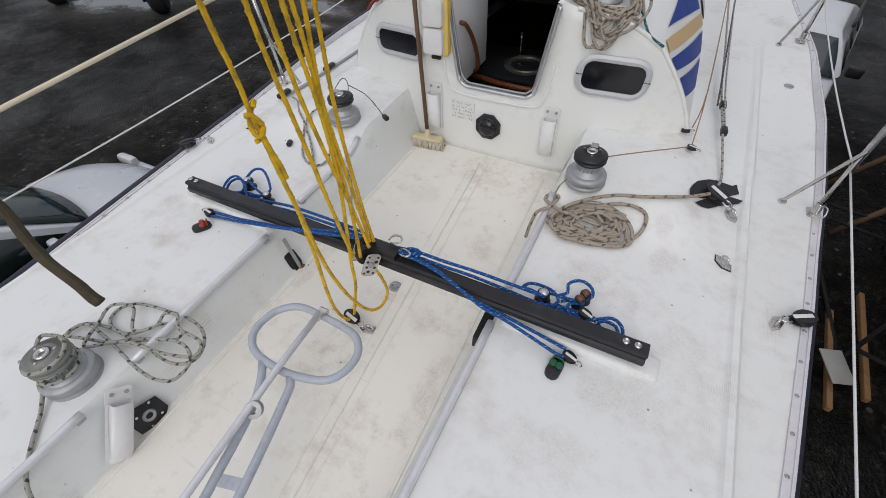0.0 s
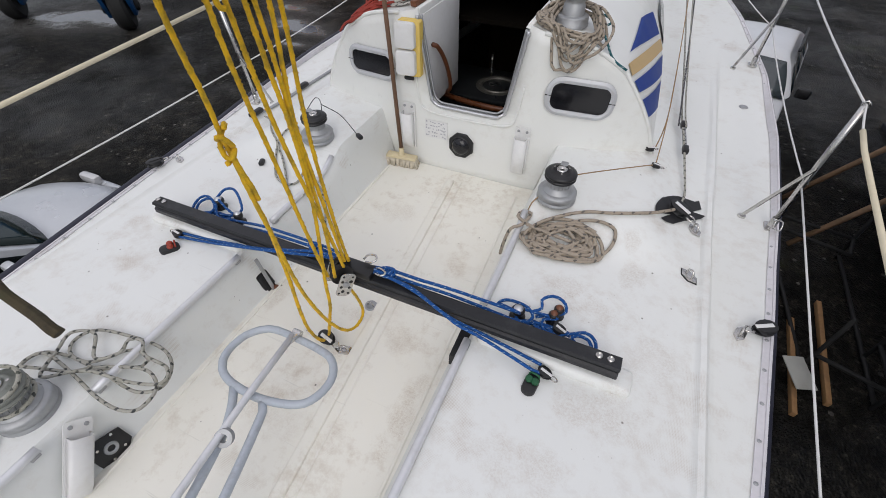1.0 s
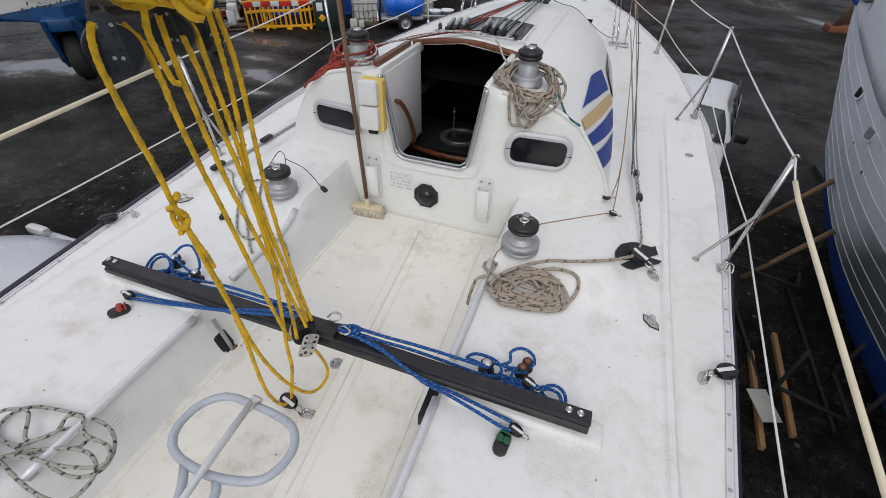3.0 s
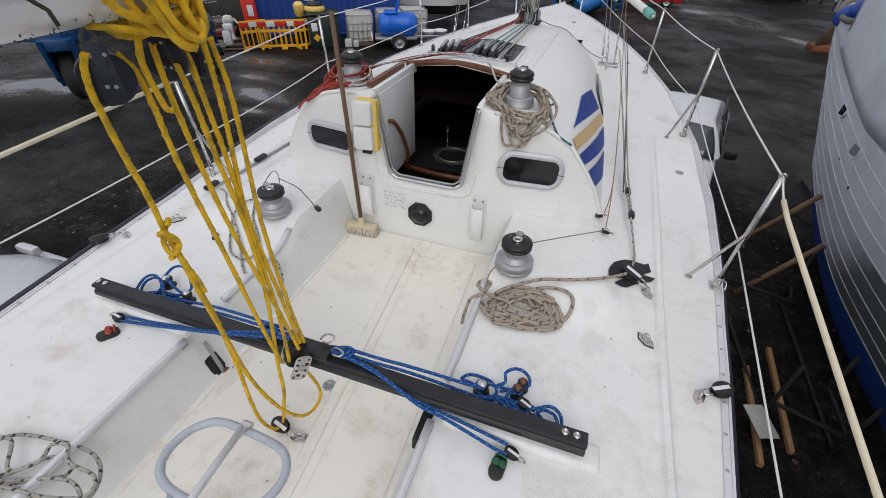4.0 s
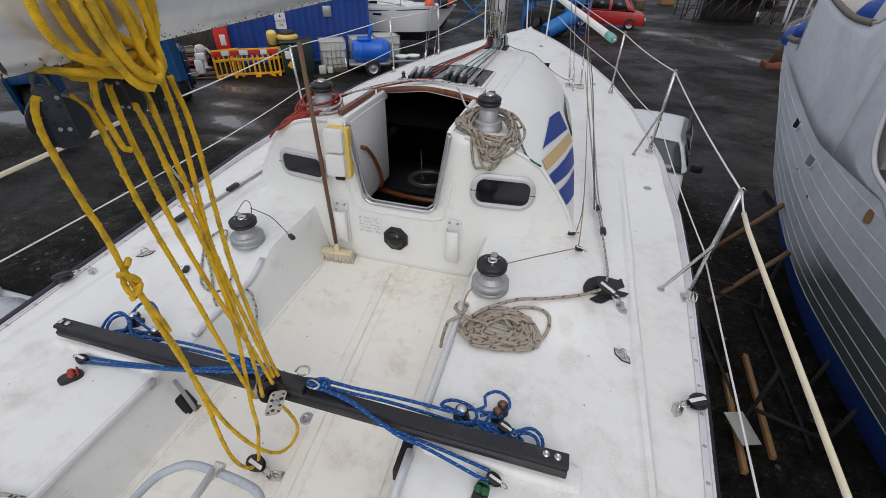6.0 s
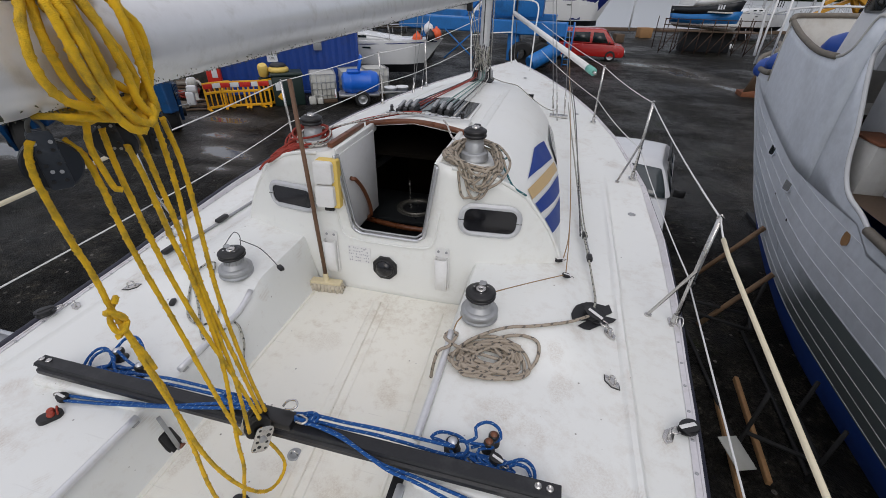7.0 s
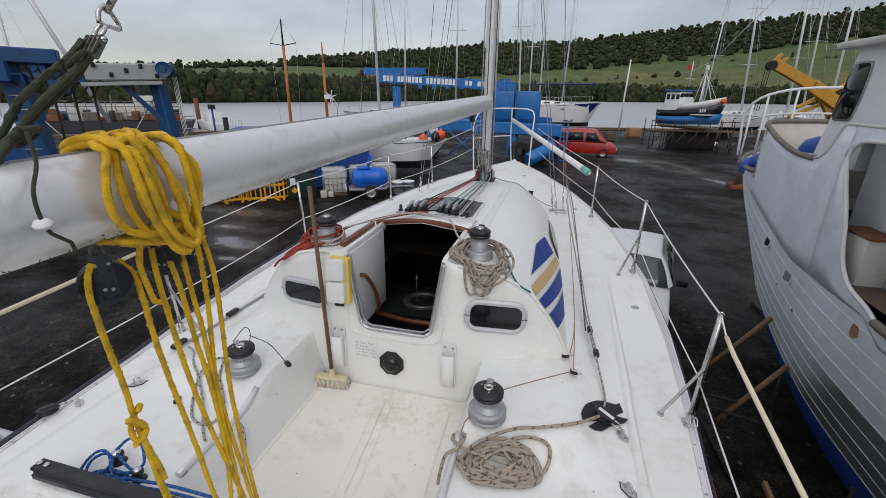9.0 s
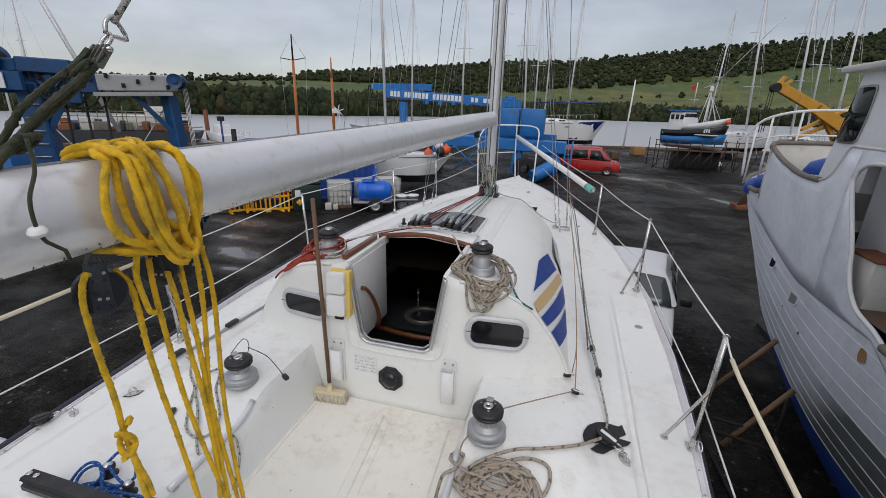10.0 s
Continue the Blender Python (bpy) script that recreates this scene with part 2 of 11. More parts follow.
def hills_mat():
    """Pasture in fields of different green, on the far bank; dark scrub in the dips."""
    m, nt, b, tc = start("far fields")
    g = nt.nodes.new("ShaderNodeNewGeometry")
    v = g.outputs["Position"]
    vo = nt.nodes.new("ShaderNodeTexVoronoi")
    vo.inputs["Scale"].default_value = 0.011
    nt.links.new(v, vo.inputs["Vector"])
    c = ramp_node(nt, [(0.0, (0.075, 0.115, 0.03)), (0.55, (0.10, 0.135, 0.036)), (1.0, (0.20, 0.16, 0.05))], vo.outputs["Color"])
    c = mix_node(nt, ramp_node(nt, [(0.40, (0.75,) * 3), (0.62, (0, 0, 0))], noise_node(nt, v, 0.06, 7, 0.68)), c, (0.045, 0.065, 0.02))
    c = mix_node(nt, 1.0, c, ramp_node(nt, [(0.3, (0.75,) * 3), (0.7, (1.15,) * 3)], noise_node(nt, v, 0.5, 5, 0.7)), "MULTIPLY")
    nt.links.new(c, b.inputs["Base Color"])
    b.inputs["Roughness"].default_value = 0.9
    return m


def water_mat():
    m, nt, b, tc = start("river water")
    g = nt.nodes.new("ShaderNodeNewGeometry")
    b.inputs["Base Color"].default_value = (0.46, 0.48, 0.50, 1)
    b.inputs["Roughness"].default_value = 0.30
    bump_node(nt, b, noise_node(nt, g.outputs["Position"], 1.1, 4, 0.6), 0.12, 0.12)
    return m


M["ground"], M["hills"], M["water"] = ground_mat(), hills_mat(), water_mat()


# ---- mesh helpers ----
def part(name, bm, material, parent=None, label="", smooth=True):
    """One mesh object from a bmesh, under a thing or a part."""
    me = bpy.data.meshes.new(name)
    if smooth:
        for fc in bm.faces:
            fc.smooth = True
        for e in bm.edges:
            if len(e.link_faces) == 2 and e.calc_face_angle(0) > 0.6:
                e.smooth = False
    bm.to_mesh(me)
    bm.free()
    for mm in (material if isinstance(material, (list, tuple)) else [material]):
        me.materials.append(mm)
    ob = new(name, me)
    if parent is not None:
        ob.parent = parent
    if label:
        tagged(ob, label)
    return ob


def thing(name, m, label, category, group="", kind=""):
    ob = new(name)
    ob.matrix_basis = m
    return tagged(ob, label, category, group, kind)


def box(bm, c, s, bevel=0.0, m=None, seg=2):
    """A box of size s centred on c, with rounded edges."""
    r = bmesh.ops.create_cube(bm, size=1)
    vs = r["verts"]
    bmesh.ops.scale(bm, vec=s, verts=vs)
    if bevel:
        es = list({e for v in vs for e in v.link_edges})
        rb = bmesh.ops.bevel(bm, geom=es, offset=bevel, segments=seg, affect="EDGES", profile=0.5)
        vs = list({v for v in rb["verts"]} | {v for v in vs if v.is_valid})
    bmesh.ops.translate(bm, vec=c, verts=vs)
    if m is not None:
        bmesh.ops.transform(bm, matrix=m, verts=vs)
    return vs


def lathe(bm, prof, seg=24, m=None):
    """A turned body from (radius, height) pairs about z."""
    rings = []
    for r, z in prof:
        if r < 1e-5:
            rings.append([bm.verts.new((0, 0, z))])
        else:
            rings.append([bm.verts.new((r * math.cos(2 * math.pi * i / seg), r * math.sin(2 * math.pi * i / seg), z)) for i in range(seg)])
    for a, b in zip(rings, rings[1:]):
        if len(a) == 1 and len(b) == 1:
            continue
        for i in range(seg):
            j = (i + 1) % seg
            if len(a) == 1:
                bm.faces.new((a[0], b[j], b[i]))
            elif len(b) == 1:
                bm.faces.new((a[i], a[j], b[0]))
            else:
                bm.faces.new((a[i], a[j], b[j], b[i]))
    vs = [v for r in rings for v in r]
    if m is not None:
        bmesh.ops.transform(bm, matrix=m, verts=vs)
    return vs


def smooth_path(pts, step=0.03, closed=False):
    """Points along a Catmull-Rom curve through pts."""
    P = [Vector(p) for p in pts]
    out, n = [], len(P)
    for i in range(n if closed else n - 1):
        if closed:
            a, b, c, d = P[i - 1], P[i], P[(i + 1) % n], P[(i + 2) % n]
        else:
            a, b, c, d = P[max(i - 1, 0)], P[i], P[i + 1], P[min(i + 2, n - 1)]
        k = max(1, int((c - b).length / step))
        for j in range(k):
            t = j / k
            out.append(0.5 * ((2 * b) + (c - a) * t + (2 * a - 5 * b + 4 * c - d) * t * t + (3 * b - a - 3 * c + d) * t ** 3))
    if not closed:
        out.append(P[-1])
    return out


def tube(bm, pts, r, seg=8, closed=False, taper=None):
    """A swept round bar, with a map of turns and metres for rope and timber patterns."""
    P = [Vector(p) for p in pts]
    n = len(P)
    uv = bm.loops.layers.uv.verify()
    rings, dist, ref = [], [0.0], None
    for i, p in enumerate(P):
        if closed:
            t = (P[(i + 1) % n] - P[i - 1])
        else:
            t = P[min(i + 1, n - 1)] - P[max(i - 1, 0)]
        t = t.normalized() if t.length > 1e-9 else Vector((0, 0, 1))
        if ref is None:
            ref = t.orthogonal().normalized()
        ref = (ref - t * ref.dot(t))
        ref = ref.normalized() if ref.length > 1e-6 else t.orthogonal().normalized()
        bi = t.cross(ref)
        rr = r if taper is None else r + (taper - r) * i / max(1, n - 1)
        rings.append([bm.verts.new(p + rr * (math.cos(2 * math.pi * k / seg) * ref + math.sin(2 * math.pi * k / seg) * bi)) for k in range(seg)])
        if i:
            dist.append(dist[-1] + (P[i] - P[i - 1]).length)
    rng = range(n) if closed else range(n - 1)
    for i in rng:
        a, b = rings[i], rings[(i + 1) % n]
        d0, d1 = dist[i], (dist[i + 1] if i + 1 < n else dist[i] + (P[0] - P[i]).length)
        for k in range(seg):
            j = (k + 1) % seg
            fc = bm.faces.new((a[k], a[j], b[j], b[k]))
            for lp, (u, vv) in zip(fc.loops, ((k / seg, d0), ((k + 1) / seg, d0), ((k + 1) / seg, d1), (k / seg, d1))):
                lp[uv].uv = (u, vv)
    if not closed:
        bm.faces.new(rings[0][::-1])
        bm.faces.new(rings[-1])


def plate(bm, outline, d, m=None, bevel=0.0):
    """A flat plate with the outline given in x, y and thickness d upwards."""
    vs = [bm.verts.new((x, y, 0)) for x, y in outline]
    fc = bm.faces.new(vs)
    r = bmesh.ops.extrude_face_region(bm, geom=[fc])
    top = [g for g in r["geom"] if isinstance(g, bmesh.types.BMVert)]
    bmesh.ops.translate(bm, vec=(0, 0, d), verts=top)
    allv = vs + top
    if bevel:
        es = [e for e in bm.edges if e.verts[0] in top and e.verts[1] in top]
        rb = bmesh.ops.bevel(bm, geom=es, offset=bevel, segments=2, affect="EDGES", profile=0.5)
        allv = list({v for v in rb["verts"]} | {v for v in allv if v.is_valid})
    if m is not None:
        bmesh.ops.transform(bm, matrix=m, verts=allv)
    bmesh.ops.recalc_face_normals(bm, faces=list({f2 for v in allv for f2 in v.link_faces}))
    return allv


def rounded(w, h, r, seg=5):
    """The outline of a rounded rectangle about the origin."""
    out = []
    for cx, cy, a0 in ((w / 2 - r, h / 2 - r, 0), (-w / 2 + r, h / 2 - r, 90), (-w / 2 + r, -h / 2 + r, 180), (w / 2 - r, -h / 2 + r, 270)):
        for i in range(seg + 1):
            a = radians(a0 + 90 * i / seg)
            out.append((cx + r * math.cos(a), cy + r * math.sin(a)))
    return out


def sstep(a, b, x):
    t = min(1, max(0, (x - a) / (b - a)))
    return t * t * (3 - 2 * t)


def lerp_table(tab, x):
    return float(np.interp(x, [p[0] for p in tab], [p[1] for p in tab]))


# ---- ground, river and the far bank: one sheet ----
QUAY = [(-180, 400), (-110, 90), (-90, 60), (-50, 47), (-20, 52), (0, 56), (15, 62), (40, 80), (75, 110), (110, 400), (180, 400)]
SHORE = [(-180, 900), (-110, 420), (-90, 260), (-65, 205), (-47, 187), (-30, 215), (-10, 290), (10, 365), (30, 420), (75, 480), (110, 900), (180, 900)]
RIDGE = [(-180, 1.0), (-90, 1.2), (-60, 1.5), (-47, 1.8), (-35, 2.6), (-22, 4.2), (0, 5.6), (13, 6.4), (28, 7.4), (60, 7.0), (90, 3), (180, 1.0)]


def land(az, r):
    q, s = lerp_table(QUAY, az), lerp_table(SHORE, az)
    if r < q:
        return GZ + 0.02 * noise.noise((r * math.sin(radians(az)) * 0.3, r * math.cos(radians(az)) * 0.3, 0))
    if r < s:
        return -6.0 + 2.6 * sstep(s - 40, s, r)
    top = math.tan(radians(lerp_table(RIDGE, az))) * (s + 420) + 1.5
    f = min(1.0, (r - s) / 420)
    x, y = r * math.sin(radians(az)), r * math.cos(radians(az))
    bumpy = 6 * noise.noise((x * 0.006, y * 0.006, 2)) * min(1, (r - s) / 120)
    return -3.4 + (top + 3.4) * (0.15 * f + 0.85 * f * f * (1.7 - 0.7 * f)) + bumpy


def build_land():
    bm = bmesh.new()
    radii = [0.0] + [1.2 * 1.13 ** i for i in range(24)] + [26, 32, 38, 42]
    rings = []
    azs = [-180 + 3 * i for i in range(120)]
    fr = [0, .04, .1, .16, .22, .3, .38, .46, .54, .62, .72, .82, .92, 1.0]
    for az in azs:
        q, s = lerp_table(QUAY, az), lerp_table(SHORE, az)
        rs = radii + [q - 0.2, q + 0.01, (q + s) / 2, s - 30, s - 10, s - 1] + [s + 420 * f for f in fr] + [s + 700, 4000]
        rings.append([bm.verts.new((r * math.sin(radians(az)), r * math.cos(radians(az)), land(az, r) if r < 3000 else -40)) for r in rs])
    nr = len(rings[0])
    for i in range(120):
        a, b = rings[i], rings[(i + 1) % 120]
        for j in range(nr - 1):
            fc = bm.faces.new((a[j], b[j], b[j + 1], a[j + 1]))
            fc.material_index = 0 if j < len(radii) + 3 else 1
    bmesh.ops.remove_doubles(bm, verts=bm.verts, dist=0.001)
    bmesh.ops.recalc_face_normals(bm, faces=bm.faces)
    ob = part("ground", bm, [M["ground"], M["hills"]])
    tagged(ob, "wet dark gravel boatyard ground running out to river and hills", "ground", kind="structure")
    bm = bmesh.new()
    vs = [bm.verts.new(p) for p in ((-900, -900, -3.35), (900, -900, -3.35), (900, 900, -3.35), (-900, 900, -3.35))]
    bm.faces.new(vs)
    ob = part("water", bm, M["water"])
    tagged(ob, "grey rippled river water under an overcast sky", "water", kind="structure")


build_land()

# ---- the yacht: deck, cockpit, coachroof ----
BEAM = [(-3.4, 1.27), (-2.2, 1.47), (-1.3, 1.58), (-0.6, 1.66), (0.2, 1.735), (0.9, 1.77), (1.8, 1.75), (3.0, 1.60), (4.0, 1.37), (5.0, 1.05), (6.0, 0.62), (6.6, 0.31), (7.0, 0.06)]


def hb(y):
    return lerp_table(BEAM, y)


def ze(y):
    return 0.135 + 0.043 * max(0.0, y + 0.3)


def zd(x, y):
    """Height of the deck moulding."""
    x = abs(x)
    c = 1.372 + 0.02 * sstep(-1, 1, y)
    aft = 0.135 + 0.02 * max(0, y + 0.3) + 0.08 * sstep(c + 0.05, c + 0.006, x)
    aft += 0.014 * sstep(c - 0.034, c - 0.014, x) * sstep(c + 0.03, c + 0.006, x)      # bead along the raised deck's edge
    aft += 0.10 * sstep(-0.66, -0.40, y) * sstep(1.30, 1.02, x)
    fore = ze(y) + 0.06 * (1 - min(1, x / hb(y)) ** 2)
    w = sstep(0.9, 2.0, y)
    return aft * (1 - w) + fore * w


WELL_TOP, WELL_SOLE, WELL_AFT = 0.565, 0.475, -3.1


def well(x, y):
    """Height of deck and cockpit together; the well is open aft to its end."""
    z = zd(x, y)
    k = sstep(WELL_TOP, WELL_SOLE, abs(x)) if y < 0.07 else 0.0
    k *= sstep(WELL_AFT - 0.1, WELL_AFT, y)
    return z * (1 - k) + 0.0 * k


# coachroof half section at y: base half width, shoulder half width and height, top half width and height, crown height
ROOF = [(0.0, 1.05, 0.80, 0.74, 0.44, 0.885, 0.94), (0.6, 1.035, 0.80, 0.74, 0.43, 0.88, 0.935), (1.5, 1.01, 0.78, 0.70, 0.41, 0.845, 0.895),
        (2.4, 0.965, 0.73, 0.65, 0.375, 0.795, 0.84), (3.2, 0.86, 0.63, 0.58, 0.33, 0.725, 0.765), (4.0, 0.66, 0.46, 0.49, 0.26, 0.60, 0.635), (4.7, 0.42, 0.28, 0.41, 0.17, 0.455, 0.475), (5.1, 0.25, 0.15, 0.36, 0.08, 0.375, 0.385)]


def roof_section(y):
    ys = [r[0] for r in ROOF]
    return [float(np.interp(y, ys, [r[i] for r in ROOF])) for i in range(1, 7)]


def roof_point(s, y):
    """Point of the coachroof; s runs from 0 at the deck over 1 (shoulder) and 2 (roof edge) to 3 (middle)."""
    b, sx, sz, tx, tz, cz = roof_section(max(y, 0))
    P = [(b, zd(b, y) - 0.01), (sx, sz), (tx, tz), (0, cz)]
    i = min(2, int(s))
    f = s - i
    x, z = P[i][0] + (P[i + 1][0] - P[i][0]) * f, P[i][1] + (P[i + 1][1] - P[i][1]) * f
    if i == 0:      # the sides bulge a little, the shoulder is round
        x += 0.03 * math.sin(math.pi * f)
        z += 0.0
    if i == 1:
        z += 0.035 * math.sin(math.pi * f)
    return x, z


def aft_y(x, z):
    """The coachroof's aft face: raked, and bent forward outboard."""
    return 0.0 + 0.06 * max(0, z - 0.3) + 0.17 * max(0, (abs(x) - 0.35) / 0.7) ** 1.5


yacht = thing("sailing_yacht", pose(0, 0, 0), "white glassfibre sailing yacht with open cockpit ashore in a boatyard", "sailing yacht")


def build_deck():
    ys = [-3.4, -3.2, -3.1, -3.0] + [-2.9 + 0.1 * i for i in range(21)] + [-0.85 + 0.05 * i for i in range(16)] + [-0.02, 0.0, 0.03, 0.065]
    xs = [0, 0.15, 0.3, 0.4, 0.445, 0.475, 0.495, 0.515, 0.535, 0.55, 0.565, 0.58, 0.62, 0.7, 0.8, 0.9, 1.0, 1.08, 1.16, 1.24, 1.30, 1.325, 1.335, 1.345, 1.355, 1.365, 1.375, 1.385, 1.395, 1.405, 1.415, 1.425, 1.44, 1.5, 1.58, 1.66]
    bm = bmesh.new()

    def row(y, xs2, f):
        h = hb(y)
        r = [x for x in xs2 if x < h - 0.02] + [h] * sum(1 for x in xs2 if x >= h - 0.02) + [h]
        full = [-x for x in r[::-1]] + (r[1:] if xs2[0] == 0 else r)
        return [bm.verts.new((x, y, f(x, y))) for x in full]

    rows = [row(y, xs, well) for y in ys]
    for a, b in zip(rows, rows[1:]):
        for i in range(len(a) - 1):
            ya = (a[i].co.y + b[i].co.y) / 2
            if ya > 0 and max(abs(a[i].co.x), abs(a[i + 1].co.x)) > 0.567:
                continue
            fc = bm.faces.new((a[i], a[i + 1], b[i + 1], b[i]))
            if max(abs(a[i].co.x), abs(a[i + 1].co.x)) < 0.48 and ya > WELL_AFT:
                fc.material_index = 1
    # forward of the bulkhead: side decks and foredeck, no well
    ys2 = [0.0, 0.1, 0.2, 0.35, 0.5, 0.7, 0.9, 1.1, 1.3, 1.5, 1.7, 1.9, 2.2, 2.6, 3.0, 3.5, 4.0, 4.5, 5.0, 5.5, 6.0, 6.3, 6.6, 6.8, 6.95, 7.02]
    rows = [row(y, [0] + xs[10:], zd) for y in ys2]
    nmid = len(rows[0]) // 2
    for a, b in zip(rows, rows[1:]):
        for i in range(len(a) - 1):
            ym = (a[i].co.y + b[i].co.y) / 2
            if ym < 4.3 and i in (nmid - 1, nmid):       # open under the coachroof
                continue
            bm.faces.new((a[i], a[i + 1], b[i + 1], b[i]))
    bmesh.ops.remove_doubles(bm, verts=bm.verts, dist=0.0008)
    bmesh.ops.recalc_face_normals(bm, faces=bm.faces)
    part("deck", bm, [M["deck"], M["sole"]], yacht, "white moulded deck, scuffed and stained")
    # topsides and underbody
    bm = bmesh.new()
    rows = []
    for y in [-3.4, -2.6, -1.8, -1.0, -0.2, 0.6, 1.4, 2.2, 3.0, 3.8, 4.6, 5.4, 6.0, 6.6, 7.02]:
        h, z0 = hb(y), ze(y)
        dp = max(0.05, 0.5 * math.cos((y - 0.8) / 7.2 * math.pi * 0.5))
        prof = [(h, z0), (h * 0.99, z0 - 0.3), (h * 0.93, z0 - 0.7), (h * 0.75, z0 - 1.05), (h * 0.4, -1.0 - dp * 0.5), (0, -1.0 - dp)]
        rows.append([bm.verts.new((x, y - (z0 - z) * 0.25 * sstep(4, 7, y), z)) for x, z in prof] + [bm.verts.new((-x, y - (z0 - z) * 0.25 * sstep(4, 7, y), z)) for x, z in prof[-2::-1]])
    for a, b in zip(rows, rows[1:]):
        for i in range(len(a) - 1):
            bm.faces.new((a[i], b[i], b[i + 1], a[i + 1]))
    bm.faces.new(rows[0])
    bmesh.ops.recalc_face_normals(bm, faces=bm.faces)
    part("hull", bm, M["hull_white"], yacht)


def build_coachroof():
    # companionway: hole in the aft face and in the roof
    ss = [0, .15, .3, .45, .6, .75, .88, 1, 1.1, 1.25, 1.5, 1.75, 1.9, 2.0, 2.1, 2.32, 3.0]
    ys = [0.0, 0.15, 0.3, 0.45, 0.62, 0.66, 0.9, 1.2, 1.5, 1.8, 2.1, 2.4, 2.7, 3.0, 3.3, 3.6, 3.9, 4.2, 4.5, 4.8, 5.1]
    bm = bmesh.new()
    rows = []
    for y in ys:
        right = []
        for s in ss:
            x, z = roof_point(s, y)
            yy = y
            if y < 0.31:
                ay = aft_y(x, z)
                yy = ay + (0.31 + 0.0 - ay) * (y / 0.31)
            right.append((x, yy, z))
        rows.append([bm.verts.new((-x, yy, z)) for x, yy, z in right] + [bm.verts.new(p) for p in right[-2::-1]])
    n = len(ss)
    for a, b in zip(rows, rows[1:]):
        for i in range(len(a) - 1):
            ym = (a[i].co.y + b[i].co.y) / 2
            if ym < 0.64 and abs(a[i].co.x) < 0.31 and abs(a[i + 1].co.x) < 0.31:
                continue
            bm.faces.new((a[i], a[i + 1], b[i + 1], b[i]))
    bmesh.ops.recalc_face_normals(bm, faces=bm.faces)
    ob = part("coachroof", bm, M["roof"], yacht, "white moulded coachroof with smooth sides")
    return ob


def roof_z(x):
    """Height of the coachroof's edge at its aft face."""
    x = abs(x)
    return float(np.interp(x, [0, 0.30, 0.44, 0.62, 0.80, 0.87, 0.95, 1.01, 1.05], [0.94, 0.902, 0.885, 0.847, 0.74, 0.63, 0.5, 0.39, 0.30]))


def build_bulkhead():
    """The aft face from the sole to the coachroof's edge, with the companionway cut out."""
    bm = bmesh.new()
    ss = [0, .15, .3, .45, .6, .75, .88, 1, 1.1, 1.25, 1.5, 1.75, 1.9, 2.0, 2.1]
    side = [roof_point(q, 0.0) for q in ss]
    inner = [(x, 0.94 - 0.055 * abs(x) / 0.44) for x in (0.24, 0.12, 0.0, -0.12, -0.20)]
    cols = side + inner + [(-x, z) for x, z in side[::-1]]
    kr, kl = len(side), len(side) + 4
    V = []
    for i, (x, hi) in enumerate(cols):
        lo = min(well(x, -0.02) - 0.03, hi - 0.002)
        zm = 0.425 if hi > 0.62 else lo + (hi - lo) * 0.55
        zs = [lo + (zm - lo) * j / 6 for j in range(6)] + [zm + (hi - zm) * j / 7 for j in range(8)]
        col = []
        for z in zs:
            xx = x
            if i == kr:
                xx = 0.245 + 0.165 * max(0, z - 0.425)
            if i == kl:
                xx = -0.190 - 0.20 * max(0, z - 0.425)
            col.append(bm.verts.new((xx, aft_y(xx, z), z)))
        V.append(col)
    for i in range(len(cols) - 1):
        for j in range(13):
            if kr <= i < kl and j >= 6:
                continue
            bm.faces.new((V[i][j], V[i + 1][j], V[i + 1][j + 1], V[i][j + 1]))
    for k, sx in ((kr, -1), (kl, 1)):          # round the lower corners of the opening
        c = V[k][6].co
        p = V[k][7].co
        q = bm.verts.new((c.x + sx * 0.05, aft_y(0, c.z), c.z))
        r = bm.verts.new(c.lerp(p, 0.05 / max(0.01, (p - c).length)))
        t = bm.verts.new(c + Vector((sx * 0.014, 0, 0.014)))
        bm.faces.new((V[k][6], q, t, r))
    bmesh.ops.remove_doubles(bm, verts=bm.verts, dist=0.0005)
    bmesh.ops.recalc_face_normals(bm, faces=bm.faces)
    ob = part("bulkhead", bm, M["roof"], yacht, "white companionway bulkhead")
    md = ob.modifiers.new("thick", "SOLIDIFY")
    md.thickness, md.offset = 0.03, -1
    bm = bmesh.new()                            # rounded edge between aft face and roof
    edge = [(x, aft_y(x, z) + 0.004, z - 0.003) for x, z in side]
    tube(bm, smooth_path(edge, 0.03), 0.011, 8)
    part("edge_round", bm, M["roof"], yacht)
    bm = bmesh.new()
    tube(bm, smooth_path([(-x, y, z) for x, y, z in edge], 0.03), 0.011, 8)
    part("edge_round", bm, M["roof"], yacht)
    return ob


build_deck()
build_coachroof()
build_bulkhead()

